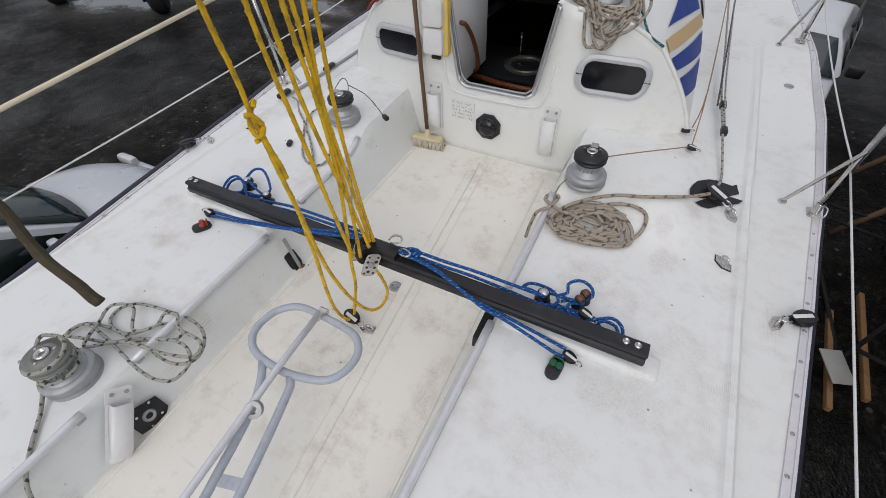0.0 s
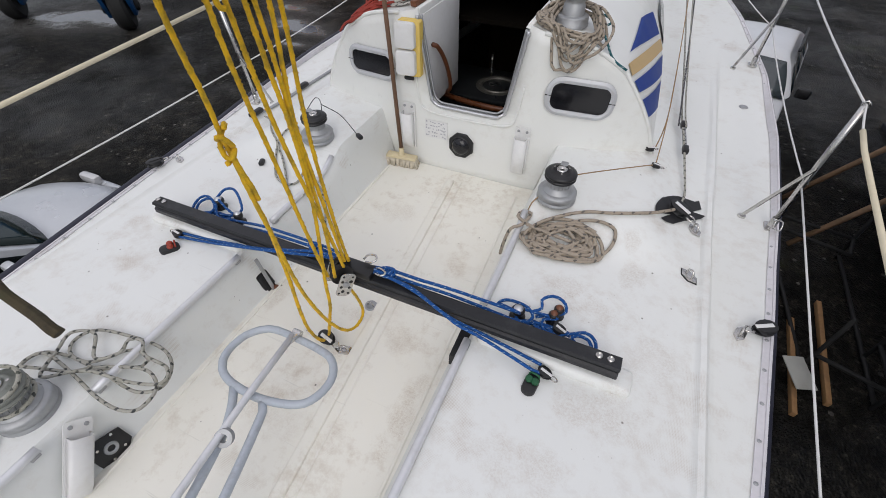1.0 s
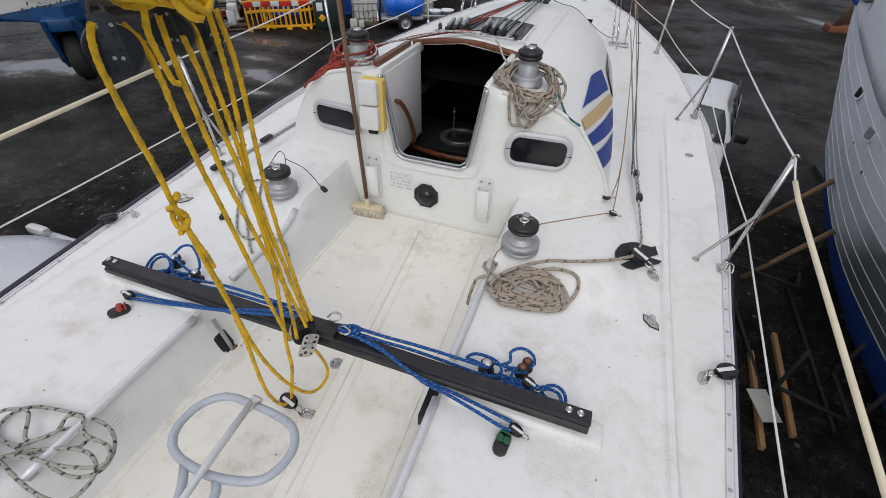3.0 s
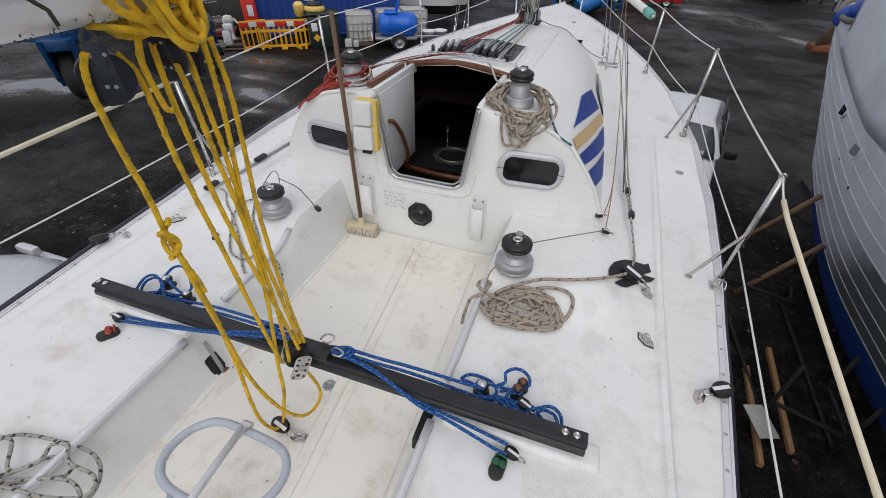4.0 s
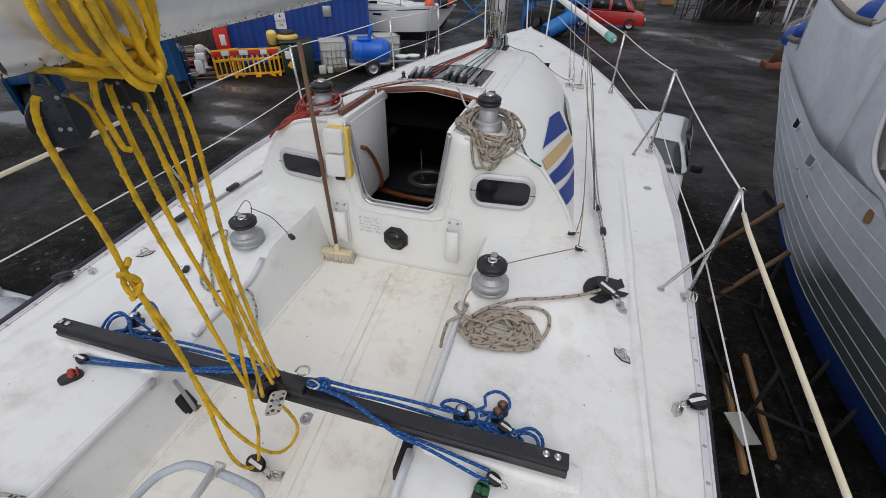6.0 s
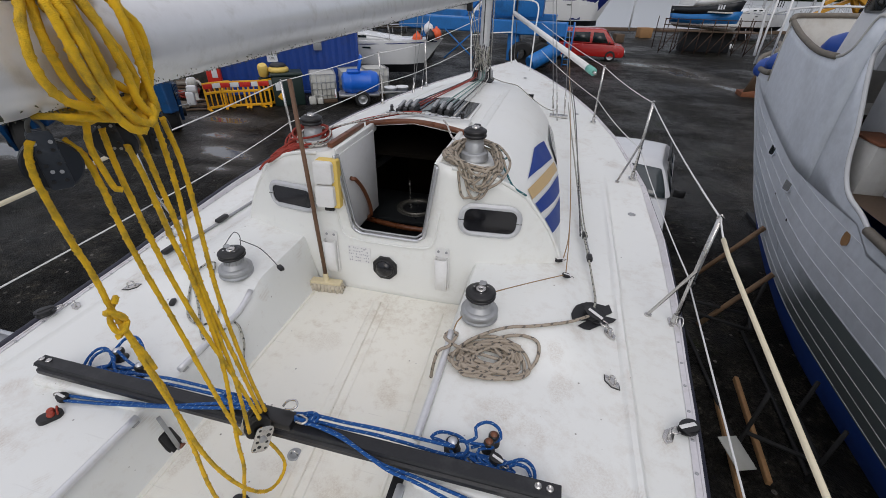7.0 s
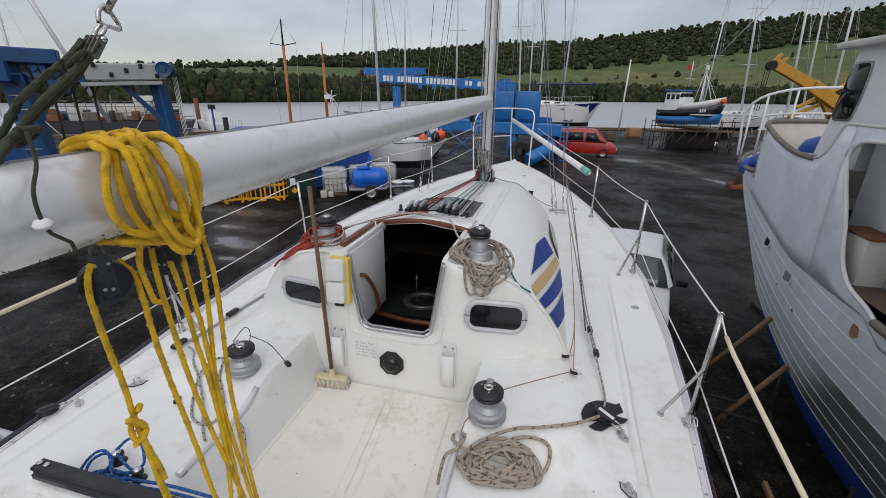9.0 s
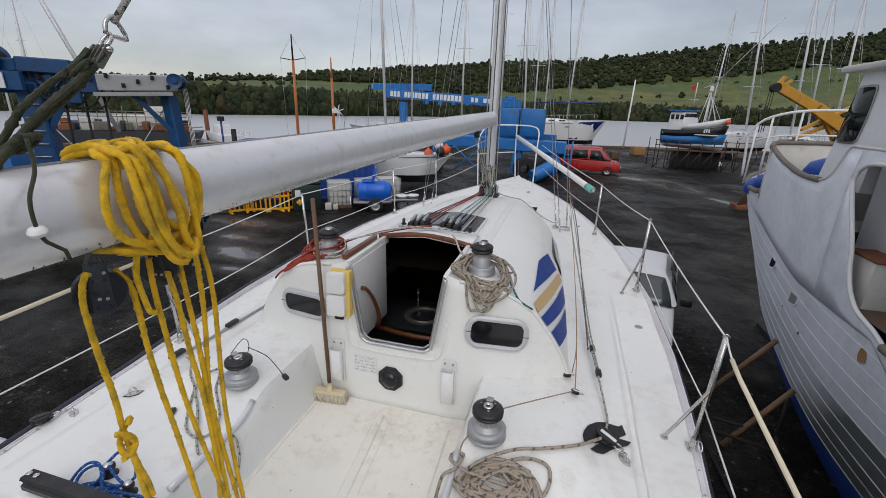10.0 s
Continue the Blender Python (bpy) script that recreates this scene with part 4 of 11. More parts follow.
def build_companionway():
    y0 = lambda z: aft_y(0, z)
    # alloy track frame round the opening
    P = [(-0.283, 0.89), (-0.205, 0.50), (-0.19, 0.455), (-0.155, 0.43), (-0.10, 0.427), (0.15, 0.427), (0.215, 0.432), (0.243, 0.455), (0.256, 0.50), (0.319, 0.89)]
    th = thing("companionway_frame", pose(0, 0, 0), "dull aluminium washboard channel round the companionway", "frame", kind="structure")
    bm = bmesh.new()
    pts = smooth_path([(x, y0(z) - 0.006, z) for x, z in P], 0.02)
    tube(bm, pts, 0.010, 6)
    part("channel", bm, M["alu"], th)
    bm = bmesh.new()
    tube(bm, [(p[0] * 0.95, p[1] + 0.022, p[2] + 0.012 * (p[2] < 0.5)) for p in pts], 0.007, 6)
    part("channel", bm, M["alu_grey"], th)
    # raised moulding lip under the opening
    bm = bmesh.new()
    tube(bm, smooth_path([(-0.30, y0(.62) - 0.002, 0.62), (-0.275, y0(.46) - 0.004, 0.44), (-0.22, y0(.4) - 0.006, 0.385), (0, y0(.38) - 0.006, 0.375), (0.26, y0(.39) - 0.006, 0.39), (0.31, y0(.45), 0.45), (0.335, y0(.62), 0.62)], 0.02), 0.007, 8)
    part("sill_moulding", bm, M["roof"], yacht)
    # coamings either side of the hatch opening, running forward
    for x0 in (-0.295, 0.315):
        bm = bmesh.new()
        box(bm, (x0, 0.36, 0.885), (0.03, 0.60, 0.06), 0.008)
        part("hatch_coaming", bm, M["roof"], yacht)
    # timber trim along the hatch coaming and across its fore end
    th = thing("hatch_trim", pose(0, 0, 0), "dark varnished wooden trim round the sliding hatch", "wood trim", kind="structure")
    bm = bmesh.new()
    box(bm, (-0.345, 0.34, 0.915), (0.035, 0.46, 0.03), 0.006)
    part("batten", bm, M["teak"], th)
    bm = bmesh.new()
    pts = [(-0.34 + 0.68 * i / 12, 0.63 + 0.02 * math.sin(math.pi * i / 12), 0.905 + 0.035 * math.sin(math.pi * i / 12)) for i in range(13)]
    tube(bm, pts, 0.018, 8)
    part("beam", bm, M["teak"], th)
    # cabin seen through the opening
    th = thing("cabin_interior", pose(0, 0, 0), "dark wooden cabin interior seen through companionway", "cabin", kind="structure")
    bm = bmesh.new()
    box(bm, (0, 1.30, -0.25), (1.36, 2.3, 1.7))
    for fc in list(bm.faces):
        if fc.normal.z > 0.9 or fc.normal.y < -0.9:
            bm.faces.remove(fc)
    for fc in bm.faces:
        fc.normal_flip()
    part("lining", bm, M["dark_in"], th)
    # panel added to hide the lit white roof underside; its black stands for shade
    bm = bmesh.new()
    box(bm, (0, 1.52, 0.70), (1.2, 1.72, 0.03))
    part("shade_panel", bm, M["unlit_black"], th, "added near-black panel hiding the coachroof underside")
    bm = bmesh.new()
    box(bm, (-0.283, 0.33, 0.60), (0.02, 0.52, 0.56), 0.004)
    part("side_panel", bm, M["white_pl"], th, "white painted side panel")
    bm = bmesh.new()
    tube(bm, smooth_path([(-0.262, 0.17, 0.70), (-0.25, 0.20, 0.685), (-0.235, 0.27, 0.59), (-0.232, 0.34, 0.46), (-0.24, 0.375, 0.36), (-0.262, 0.375, 0.33)], 0.02), 0.013, 8)
    part("grab_handle", bm, M["teak"], th, "curved varnished grab handle")
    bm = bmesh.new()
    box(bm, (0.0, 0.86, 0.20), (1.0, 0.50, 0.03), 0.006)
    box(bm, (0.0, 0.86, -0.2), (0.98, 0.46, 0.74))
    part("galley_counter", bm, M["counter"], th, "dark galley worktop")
    bm = bmesh.new()
    tube(bm, [(-0.42 + 0.84 * i / 14, 0.60 - 0.07 * math.sin(math.pi * i / 14), 0.20) for i in range(15)], 0.02, 8)
    part("counter_fiddle", bm, M["teak"], th)
    bm = bmesh.new()
    lathe(bm, [(0.135, 0.0), (0.13, 0.008), (0.115, 0.005), (0.105, -0.02), (0.09, -0.09), (0.03, -0.1), (0, -0.1)], 28, pose(-0.06, 0.84, 0.222))
    lathe(bm, [(0.16, 0.0), (0.16, 0.004), (0.13, 0.006)], 28, pose(-0.06, 0.84, 0.216))
    part("sink", bm, M["dull_steel"], th, "round dull steel sink")
    bm = bmesh.new()
    tube(bm, smooth_path([(-0.16, 0.98, 0.21), (-0.16, 0.98, 0.36), (-0.15, 0.95, 0.40), (-0.135, 0.90, 0.37)], 0.02), 0.008, 8)
    part("tap", bm, M["steel"], th)


def build_bulkhead_fittings():
    # compass
    z = 0.207
    th = thing("bulkhead_compass", pose(0, aft_y(0, z) - 0.002, z, 88, 0, 0), "black octagonal bulkhead compass with glass dome", "compass")
    bm = bmesh.new()
    oct_ = [(0.083 * math.cos(radians(22.5 + 45 * i)), 0.083 * math.sin(radians(22.5 + 45 * i))) for i in range(8)]
    plate(bm, oct_, 0.018, None, 0.006)
    part("bezel", bm, M["black"], th)
    bm = bmesh.new()
    lathe(bm, [(0.058, 0.016), (0.055, 0.028), (0.04, 0.042), (0.02, 0.049), (0, 0.051)], 24)
    part("dome", bm, M["window"], th, "dark glossy dome")
    bm = bmesh.new()
    lathe(bm, [(0.064, 0.018), (0.064, 0.024), (0.057, 0.026)], 24)
    part("ring", bm, M["black"], th)
    for i in range(4):
        bm = bmesh.new()
        box(bm, (-0.027 + 0.018 * i, -0.012, 0.046 - 0.004 * abs(i - 1.5)), (0.010, 0.014, 0.006), 0.002)
        part("dial_mark", bm, M["cream_pl"], th)
    # winch handle pockets
    def pocket(m, lab):
        th = thing("winch_handle_pocket", m, lab, "handle pocket", "winch handle pockets")
        bm = bmesh.new()
        plate(bm, rounded(0.088, 0.30, 0.012), 0.006, pose(0, -0.15, 0))
        part("backplate", bm, M["white_pl"], th)
        bm = bmesh.new()
        prof = [(-0.036, 0.0), (-0.036, 0.04), (-0.026, 0.052), (0.026, 0.052), (0.036, 0.04), (0.036, 0.0)]
        lay = []
        for yy, k in ((-0.055, 1.0), (-0.25, 0.8), (-0.285, 0.35)):
            lay.append([bm.verts.new((px, yy, 0.004 + pz * k)) for px, pz in prof])
        for a, b in zip(lay, lay[1:]):
            for i in range(len(prof) - 1):
                bm.faces.new((a[i], a[i + 1], b[i + 1], b[i]))
        bm.faces.new(lay[-1])
        bmesh.ops.recalc_face_normals(bm, faces=bm.faces)
        ob = part("pouch", bm, M["white_pl"], th)
        md = ob.modifiers.new("wall", "SOLIDIFY")
        md.thickness = 0.004
        for sx in (-0.024, 0.024):
            bm = bmesh.new()
            lathe(bm, [(0.008, 0.0), (0.008, 0.004), (0, 0.006)], 10, pose(sx, -0.022, 0.006))
            part("screw", bm, M["alu_grey"], th)
    pocket(pose(-0.352, aft_y(0.35, .4) - 0.003, 0.412, 88, 0, 0), "white plastic winch handle pocket on the bulkhead")
    pocket(pose(0.365, aft_y(0.36, .4) - 0.003, 0.405, 88, 0, 0), "white plastic winch handle pocket on the bulkhead")
    up = Vector((-0.07, 0.17, 0.19)).normalized()          # leans with the well side
    across = up.cross(Vector((0.93, 0.0, 0.36))).normalized()
    out = across.cross(up)
    lean = Matrix((across, up, out)).transposed().to_4x4()
    pocket(Matrix.Translation((-0.532, -2.085, 0.205)) @ lean @ Matrix.Scale(0.92, 4), "white plastic winch handle pocket on cockpit side")
    # placard with rows of unreadable print
    z = 0.272
    th = thing("placard", pose(-0.168, aft_y(0.16, z) - 0.002, z, 88, 0, 0), "faded white placard with rows of small print", "placard")
    bm = bmesh.new()
    plate(bm, rounded(0.15, 0.115, 0.004), 0.002)
    part("sheet", bm, M["white_pl"], th)
    rnd = random.Random(5)
    for r in range(5):
        x = -0.068
        while x < 0.062:
            w = rnd.uniform(0.004, 0.011)
            if rnd.random() < 0.8:
                bm = bmesh.new()
                box(bm, (x + w / 2, 0.044 - 0.022 * r + rnd.uniform(-0.003, 0.003), 0.0025), (w, rnd.uniform(0.004, 0.011), 0.001))
                part("print_bar", bm, M["ink"], th)
            x += w + 0.006
    # twin instrument covers on a yellowed backing
    th = thing("instrument_covers", pose(-0.338, aft_y(0.33, .72) - 0.002, 0.728, 87, 0, 4), "two white square instrument covers on yellowed backing", "instrument")
    bm = bmesh.new()
    plate(bm, rounded(0.128, 0.290, 0.012), 0.046, pose(0.022, 0.0, 0), 0.006)
    part("backing", bm, M["yellow_pl"], th, "yellowed plastic backing")
    for yy in (0.073, -0.067):
        bm = bmesh.new()
        plate(bm, rounded(0.116, 0.132, 0.020), 0.030, pose(0.006, yy, 0.047), 0.009)
        part("cover", bm, M["white_pl"], th, "white square cover")
    bm = bmesh.new()
    lathe(bm, [(0.014, 0), (0.012, 0.02), (0, 0.022)], 12, pose(-0.015, -0.165, 0.0))
    box(bm, (0.005, -0.168, 0.012), (0.05, 0.018, 0.02), 0.005)
    part("plug", bm, M["black"], th)
    # broom leaning in the corner of the well
    th = thing("broom", pose(0, 0, 0), "deck broom with dark wooden handle leaning on the bulkhead", "broom")
    bm = bmesh.new()
    tube(bm, [(-0.395, -0.055, 0.085), (-0.425, -0.03, 0.6), (-0.455, -0.015, 1.29)], 0.0125, 10)
    part("handle", bm, M["broom_wood"], th, "dark worn wooden handle")
    rot = pose(-0.392, -0.062, 0.062, 0, 0, 5)
    bm = bmesh.new()
    box(bm, (0, 0, 0), (0.205, 0.055, 0.022), 0.008, rot)
    lathe(bm, [(0.022, 0.008), (0.017, 0.035), (0.016, 0.06), (0, 0.06)], 12, rot)
    part("head", bm, M["cream_pl"], th, "cream plastic head")
    bm = bmesh.new()
    rnd = random.Random(3)
    for i in range(24):
        for j in range(5):
            x, y = -0.098 + 0.0085 * i, -0.022 + 0.011 * j
            p = rot @ Vector((x, y, -0.008))
            q = rot @ Vector((x * 1.12 + rnd.uniform(-.004, .004), y * 1.5 + rnd.uniform(-.005, .005), -0.061))
            tube(bm, [p, q], 0.0036, 5, False, 0.0045)
    part("bristles", bm, M["bristle"], th, "pale stiff bristles")


build_toe_rails()
build_cockpit_trim()
build_stripes()
window_unit(0.620, 0.598, 0.356, 0.200, -4, "long smoked portlight with grey alloy frame")
window_unit(-0.605, 0.590, 0.372, 0.176, 3, "long smoked portlight with grey alloy frame")
build_companionway()
build_bulkhead_fittings()


# ---- winches, cleats, blocks ----
def winch(m, lab, big=True, tall=1.0, self_tailing=True, group="deck winches", cap="black"):
    """A cockpit winch: flanged base, ribbed drum and black self-tailing jaws, or a slimmer halyard winch."""
    th = thing("winch", m, lab, "winch", group)
    k = 1.0 if big else 0.82
    bm = bmesh.new()
    H = 0.122 * tall
    if big:
        lathe(bm, [(0.093, 0), (0.093, 0.012), (0.089, 0.015), (0.089, 0.019), (0.092, 0.022), (0.092, 0.046), (0.088, 0.053), (0.070, 0.060), (0.0, 0.060)], 40)
    else:
        lathe(bm, [(0.088 * k, 0), (0.088 * k, 0.012), (0.085 * k, 0.014), (0.085 * k, 0.040), (0.082 * k, 0.046), (0.074 * k, 0.048), (0.0, 0.048)], 32)
    part("base", bm, M["alu_grey"], th, "grey alloy base")
    bm = bmesh.new()
    if big:
        lathe(bm, [(0.072, 0.060), (0.068, 0.066), (0.056, 0.076), (0.051, 0.086), (0.0505, H - 0.006), (0.056, H)], 40)
    else:
        lathe(bm, [(0.060 * k, 0.047), (0.058 * k, 0.052), (0.056 * k, 0.090), (0.051 * k, 0.096), (0.050 * k, H - 0.004), (0.056 * k, H)], 32)
    drum = part("drum", bm, M["alu_grey"], th, "dull alloy drum")
    if big:
        for i in range(18):          # grip ribs cast on the drum
            a = 2 * math.pi * i / 18
            bm = bmesh.new()
            tube(bm, [(0.0515 * math.cos(a), 0.0515 * math.sin(a), 0.084), (0.0515 * math.cos(a + 0.1), 0.0515 * math.sin(a + 0.1), H - 0.006)], 0.0022, 5)
            part("rib", bm, M["alu_grey"], drum)
    bm = bmesh.new()
    w = 1.08 if big else 1.0
    lathe(bm, [(0.050 * k, H - 0.002), (0.064 * k * w, H + 0.003), (0.068 * k * w, H + 0.010), (0.066 * k * w, H + 0.016), (0.058 * k * w, H + 0.020), (0.066 * k * w, H + 0.024), (0.069 * k * w, H + 0.032), (0.066 * k * w, H + 0.040), (0.056 * k, H + 0.046), (0.046 * k, H + 0.048), (0.044 * k, H + 0.053), (0.030 * k, H + 0.055), (0.028 * k, H + 0.050), (0, H + 0.050)], 40)
    top = part("top", bm, M[cap], th, "black self-tailing top" if cap == "black" else "mossy grey alloy top")
    bm = bmesh.new()
    lathe(bm, [(0.024 * k, H + 0.048), (0.024 * k, H + 0.060), (0.013, H + 0.060), (0.012, H + 0.046), (0, H + 0.046)], 16)
    part("socket", bm, M["steel"], top, "steel handle socket")
    for i in range(3):
        a = radians(40 + 120 * i)
        bm = bmesh.new()
        lathe(bm, [(0.005, H + 0.046), (0.005, H + 0.055), (0, H + 0.056)], 8, pose(0.037 * k * math.cos(a), 0.037 * k * math.sin(a), 0))
        part("screw", bm, M["steel"], top)
    if self_tailing:
        bm = bmesh.new()
        box(bm, (0, 0.050 * k, H + 0.050), (0.034, 0.040, 0.014), 0.006)
        box(bm, (0, 0.066 * k, H + 0.034), (0.030, 0.012, 0.040), 0.005)
        part("feeder_arm", bm, M["black"] if not big else M["alu_grey"], top)
    return th


winch(pose(0.662, -0.415, zd(0.662, -0.415)) @ Matrix.Diagonal((1.0, 1.0, 0.92, 1.0)), "grey alloy cockpit winch with black self-tailing top")
winch(pose(-0.722, -0.425, zd(-0.722, -0.41), 0, 0, 60) @ Matrix.Diagonal((0.98, 0.98, 0.86, 1.0)), "grey alloy cockpit winch with black self-tailing top")
winch(pose(-0.70, -2.13, 0.213, 0, 0, 20), "weathered grey winch wrapped with flecked rope", True, 0.95, False, cap="moss_alloy")
winch(pose(0.475, 0.25, 0.876) @ Matrix.Diagonal((1.14, 1.14, 1.02, 1.0)), "silver halyard winch with black top on coachroof", False, 1.0, group="coachroof winches")
winch(pose(-0.505, 0.22, 0.870, 0, 0, 30) @ Matrix.Diagonal((1.14, 1.14, 1.02, 1.0)), "silver halyard winch with black top on coachroof", False, 1.0, group="coachroof winches")


def block(m, lab, s=1.0, group="deck blocks", strap="white_pl"):
    """A small sheave block: two cheeks, sheave, head strap and shackle. Lies along x."""
    th = thing("pulley_block", m, lab, "pulley block", group)
    out = [(0.034 * s * math.cos(radians(a)) * (1.25 if math.cos(radians(a)) > 0 else 1.0), 0.027 * s * math.sin(radians(a))) for a in range(0, 360, 24)]
    for z in (0.0, 0.020 * s):
        bm = bmesh.new()
        plate(bm, out, 0.005 * s, pose(0, 0, z), 0.0015)
        part("cheek", bm, M["black"], th)
    bm = bmesh.new()
    lathe(bm, [(0.029 * s, 0.006 * s), (0.024 * s, 0.0125 * s), (0.029 * s, 0.019 * s), (0, 0.019 * s)], 18)
    part("sheave", bm, M["black"], th)
    bm = bmesh.new()
    box(bm, (0.012 * s, 0, 0.0265 * s), (0.062 * s, 0.014 * s, 0.003), 0.001)
    part("strap", bm, M[strap], th, "pale riveted strap")
    bm = bmesh.new()
    tube(bm, smooth_path([(0.043 * s, -0.009 * s, 0.012 * s), (0.06 * s, -0.012 * s, 0.012 * s), (0.075 * s, 0, 0.012 * s), (0.06 * s, 0.012 * s, 0.012 * s), (0.043 * s, 0.009 * s, 0.012 * s)], 0.006), 0.0035 * s, 6)
    part("shackle", bm, M["steel"], th)
    return th


def padeye(m, lab="polished steel padeye bolted to the deck", group="padeyes", pad=False):
    th = thing("padeye", m, lab, "padeye", group)
    bm = bmesh.new()
    plate(bm, [(-0.045, 0), (-0.02, -0.02), (0.02, -0.02), (0.045, 0), (0.02, 0.02), (-0.02, 0.02)], 0.004, None, 0.001)
    part("plate", bm, M["steel"], th)
    if pad:
        bm = bmesh.new()
        plate(bm, [(-0.050, 0), (-0.021, -0.023), (0.021, -0.023), (0.050, 0), (0.021, 0.023), (-0.021, 0.023)], 0.004, pose(0, 0, -0.0035))
        part("backing", bm, M["black"], th, "black backing pad")
    bm = bmesh.new()
    tube(bm, smooth_path([(-0.017, 0, 0.003), (-0.015, 0, 0.026), (0, 0, 0.036), (0.015, 0, 0.026), (0.017, 0, 0.003)], 0.006), 0.0045, 8)
    part("loop", bm, M["steel"], th)
    for sx in (-0.03, 0.03):
        bm = bmesh.new()
        lathe(bm, [(0.005, 0.004), (0.005, 0.006), (0, 0.007)], 8, pose(sx, 0, 0))
        part("screw", bm, M["alu_grey"], th)
    return th


def cam_cleat(m, colour, lab):
    th = thing("cam_cleat", m, lab, "cam cleat", "cam cleats")
    bm = bmesh.new()
    plate(bm, rounded(0.05, 0.085, 0.024), 0.022, None, 0.006)
    part("base", bm, M["black"], th)
    for sx in (-1, 1):
        bm = bmesh.new()
        lathe(bm, [(0.013, 0.022), (0.014, 0.030), (0.010, 0.036), (0, 0.037)], 14, pose(sx * 0.011, 0.008, 0))
        part("cam", bm, M[colour], th)
    bm = bmesh.new()
    tube(bm, smooth_path([(-0.018, 0.028, 0.02), (-0.014, 0.030, 0.034), (0.014, 0.030, 0.034), (0.018, 0.028, 0.02)], 0.006), 0.004, 6)
    part("fairlead", bm, M[colour], th)


cam_cleat(pose(0.819, -1.358, 0.214, 0, 0, -8), "green_pl", "small black cam cleat with green jaws")
cam_cleat(pose(-0.888, -1.382, 0.214, 0, 0, -35), "red_pl", "small black cam cleat with red jaws")
block(pose(0.850, -1.303, 0.232, 0, 0, -20), "small black control line block with riveted strap", 0.72)
block(pose(-0.912, -1.304, 0.228, 0, 0, 172), "small black control line block with riveted strap", 0.75)
padeye(pose(1.302, -0.595, 0.2195, 0, 0, -50), pad=True)
padeye(pose(-1.305, -0.600, 0.2195, 0, 0, 50), pad=True)
block(pose(1.615, -0.706, 0.15, 0, 0, 208), "black sheet block lying on its deck eye", 1.2)
padeye(pose(1.532, -0.752, 0.136, 0, 0, 70), "worn steel deck eye holding a sheet block")
block(pose(-1.634, -0.865, 0.155, 0, 0, 62), "black sheet block lying at the rail", 1.2, strap="black")
padeye(pose(-1.572, -0.748, 0.136, 0, 0, -30), "worn steel deck eye holding a sheet block")
block(pose(1.218, -0.195, zd(1.218, -0.195) + 0.014, 0, 12, -32), "turning block on black tape patch", 1.35)
padeye(pose(1.315, -0.275, 0.2205, 0, 0, -60), "steel deck eye holding a turning block")


def tape_patch():
    bm = bmesh.new()
    for out, dz in (([(1.117, -0.295), (1.113, -0.255), (1.122, -0.215), (1.140, -0.165), (1.167, -0.125), (1.197, -0.085), (1.231, -0.057), (1.27, -0.047), (1.307, -0.049), (1.327, -0.031), (1.333, -0.065), (1.34, -0.099), (1.31, -0.125), (1.28, -0.165), (1.22, -0.215), (1.17, -0.262)], 0.004),
                    ([(1.292, -0.141), (1.355, -0.158), (1.338, -0.18), (1.313, -0.196), (1.263, -0.233), (1.212, -0.299), (1.18, -0.318), (1.148, -0.322), (1.175, -0.275), (1.215, -0.215)], 0.0065)):
        vs = [bm.verts.new((x, y, zd(x, y) + dz)) for x, y in out]
        fc = bm.faces.new(vs)
        r = bmesh.ops.extrude_face_region(bm, geom=[fc])
        bmesh.ops.translate(bm, vec=(0, 0, 0.002), verts=[g for g in r["geom"] if isinstance(g, bmesh.types.BMVert)])
    bmesh.ops.triangulate(bm, faces=bm.faces)
    bmesh.ops.recalc_face_normals(bm, faces=bm.faces)
    tagged(part("tape_patch", bm, M["tape"], None, "", False), "torn black tape patch stuck on the deck", "tape patch")


tape_patch()


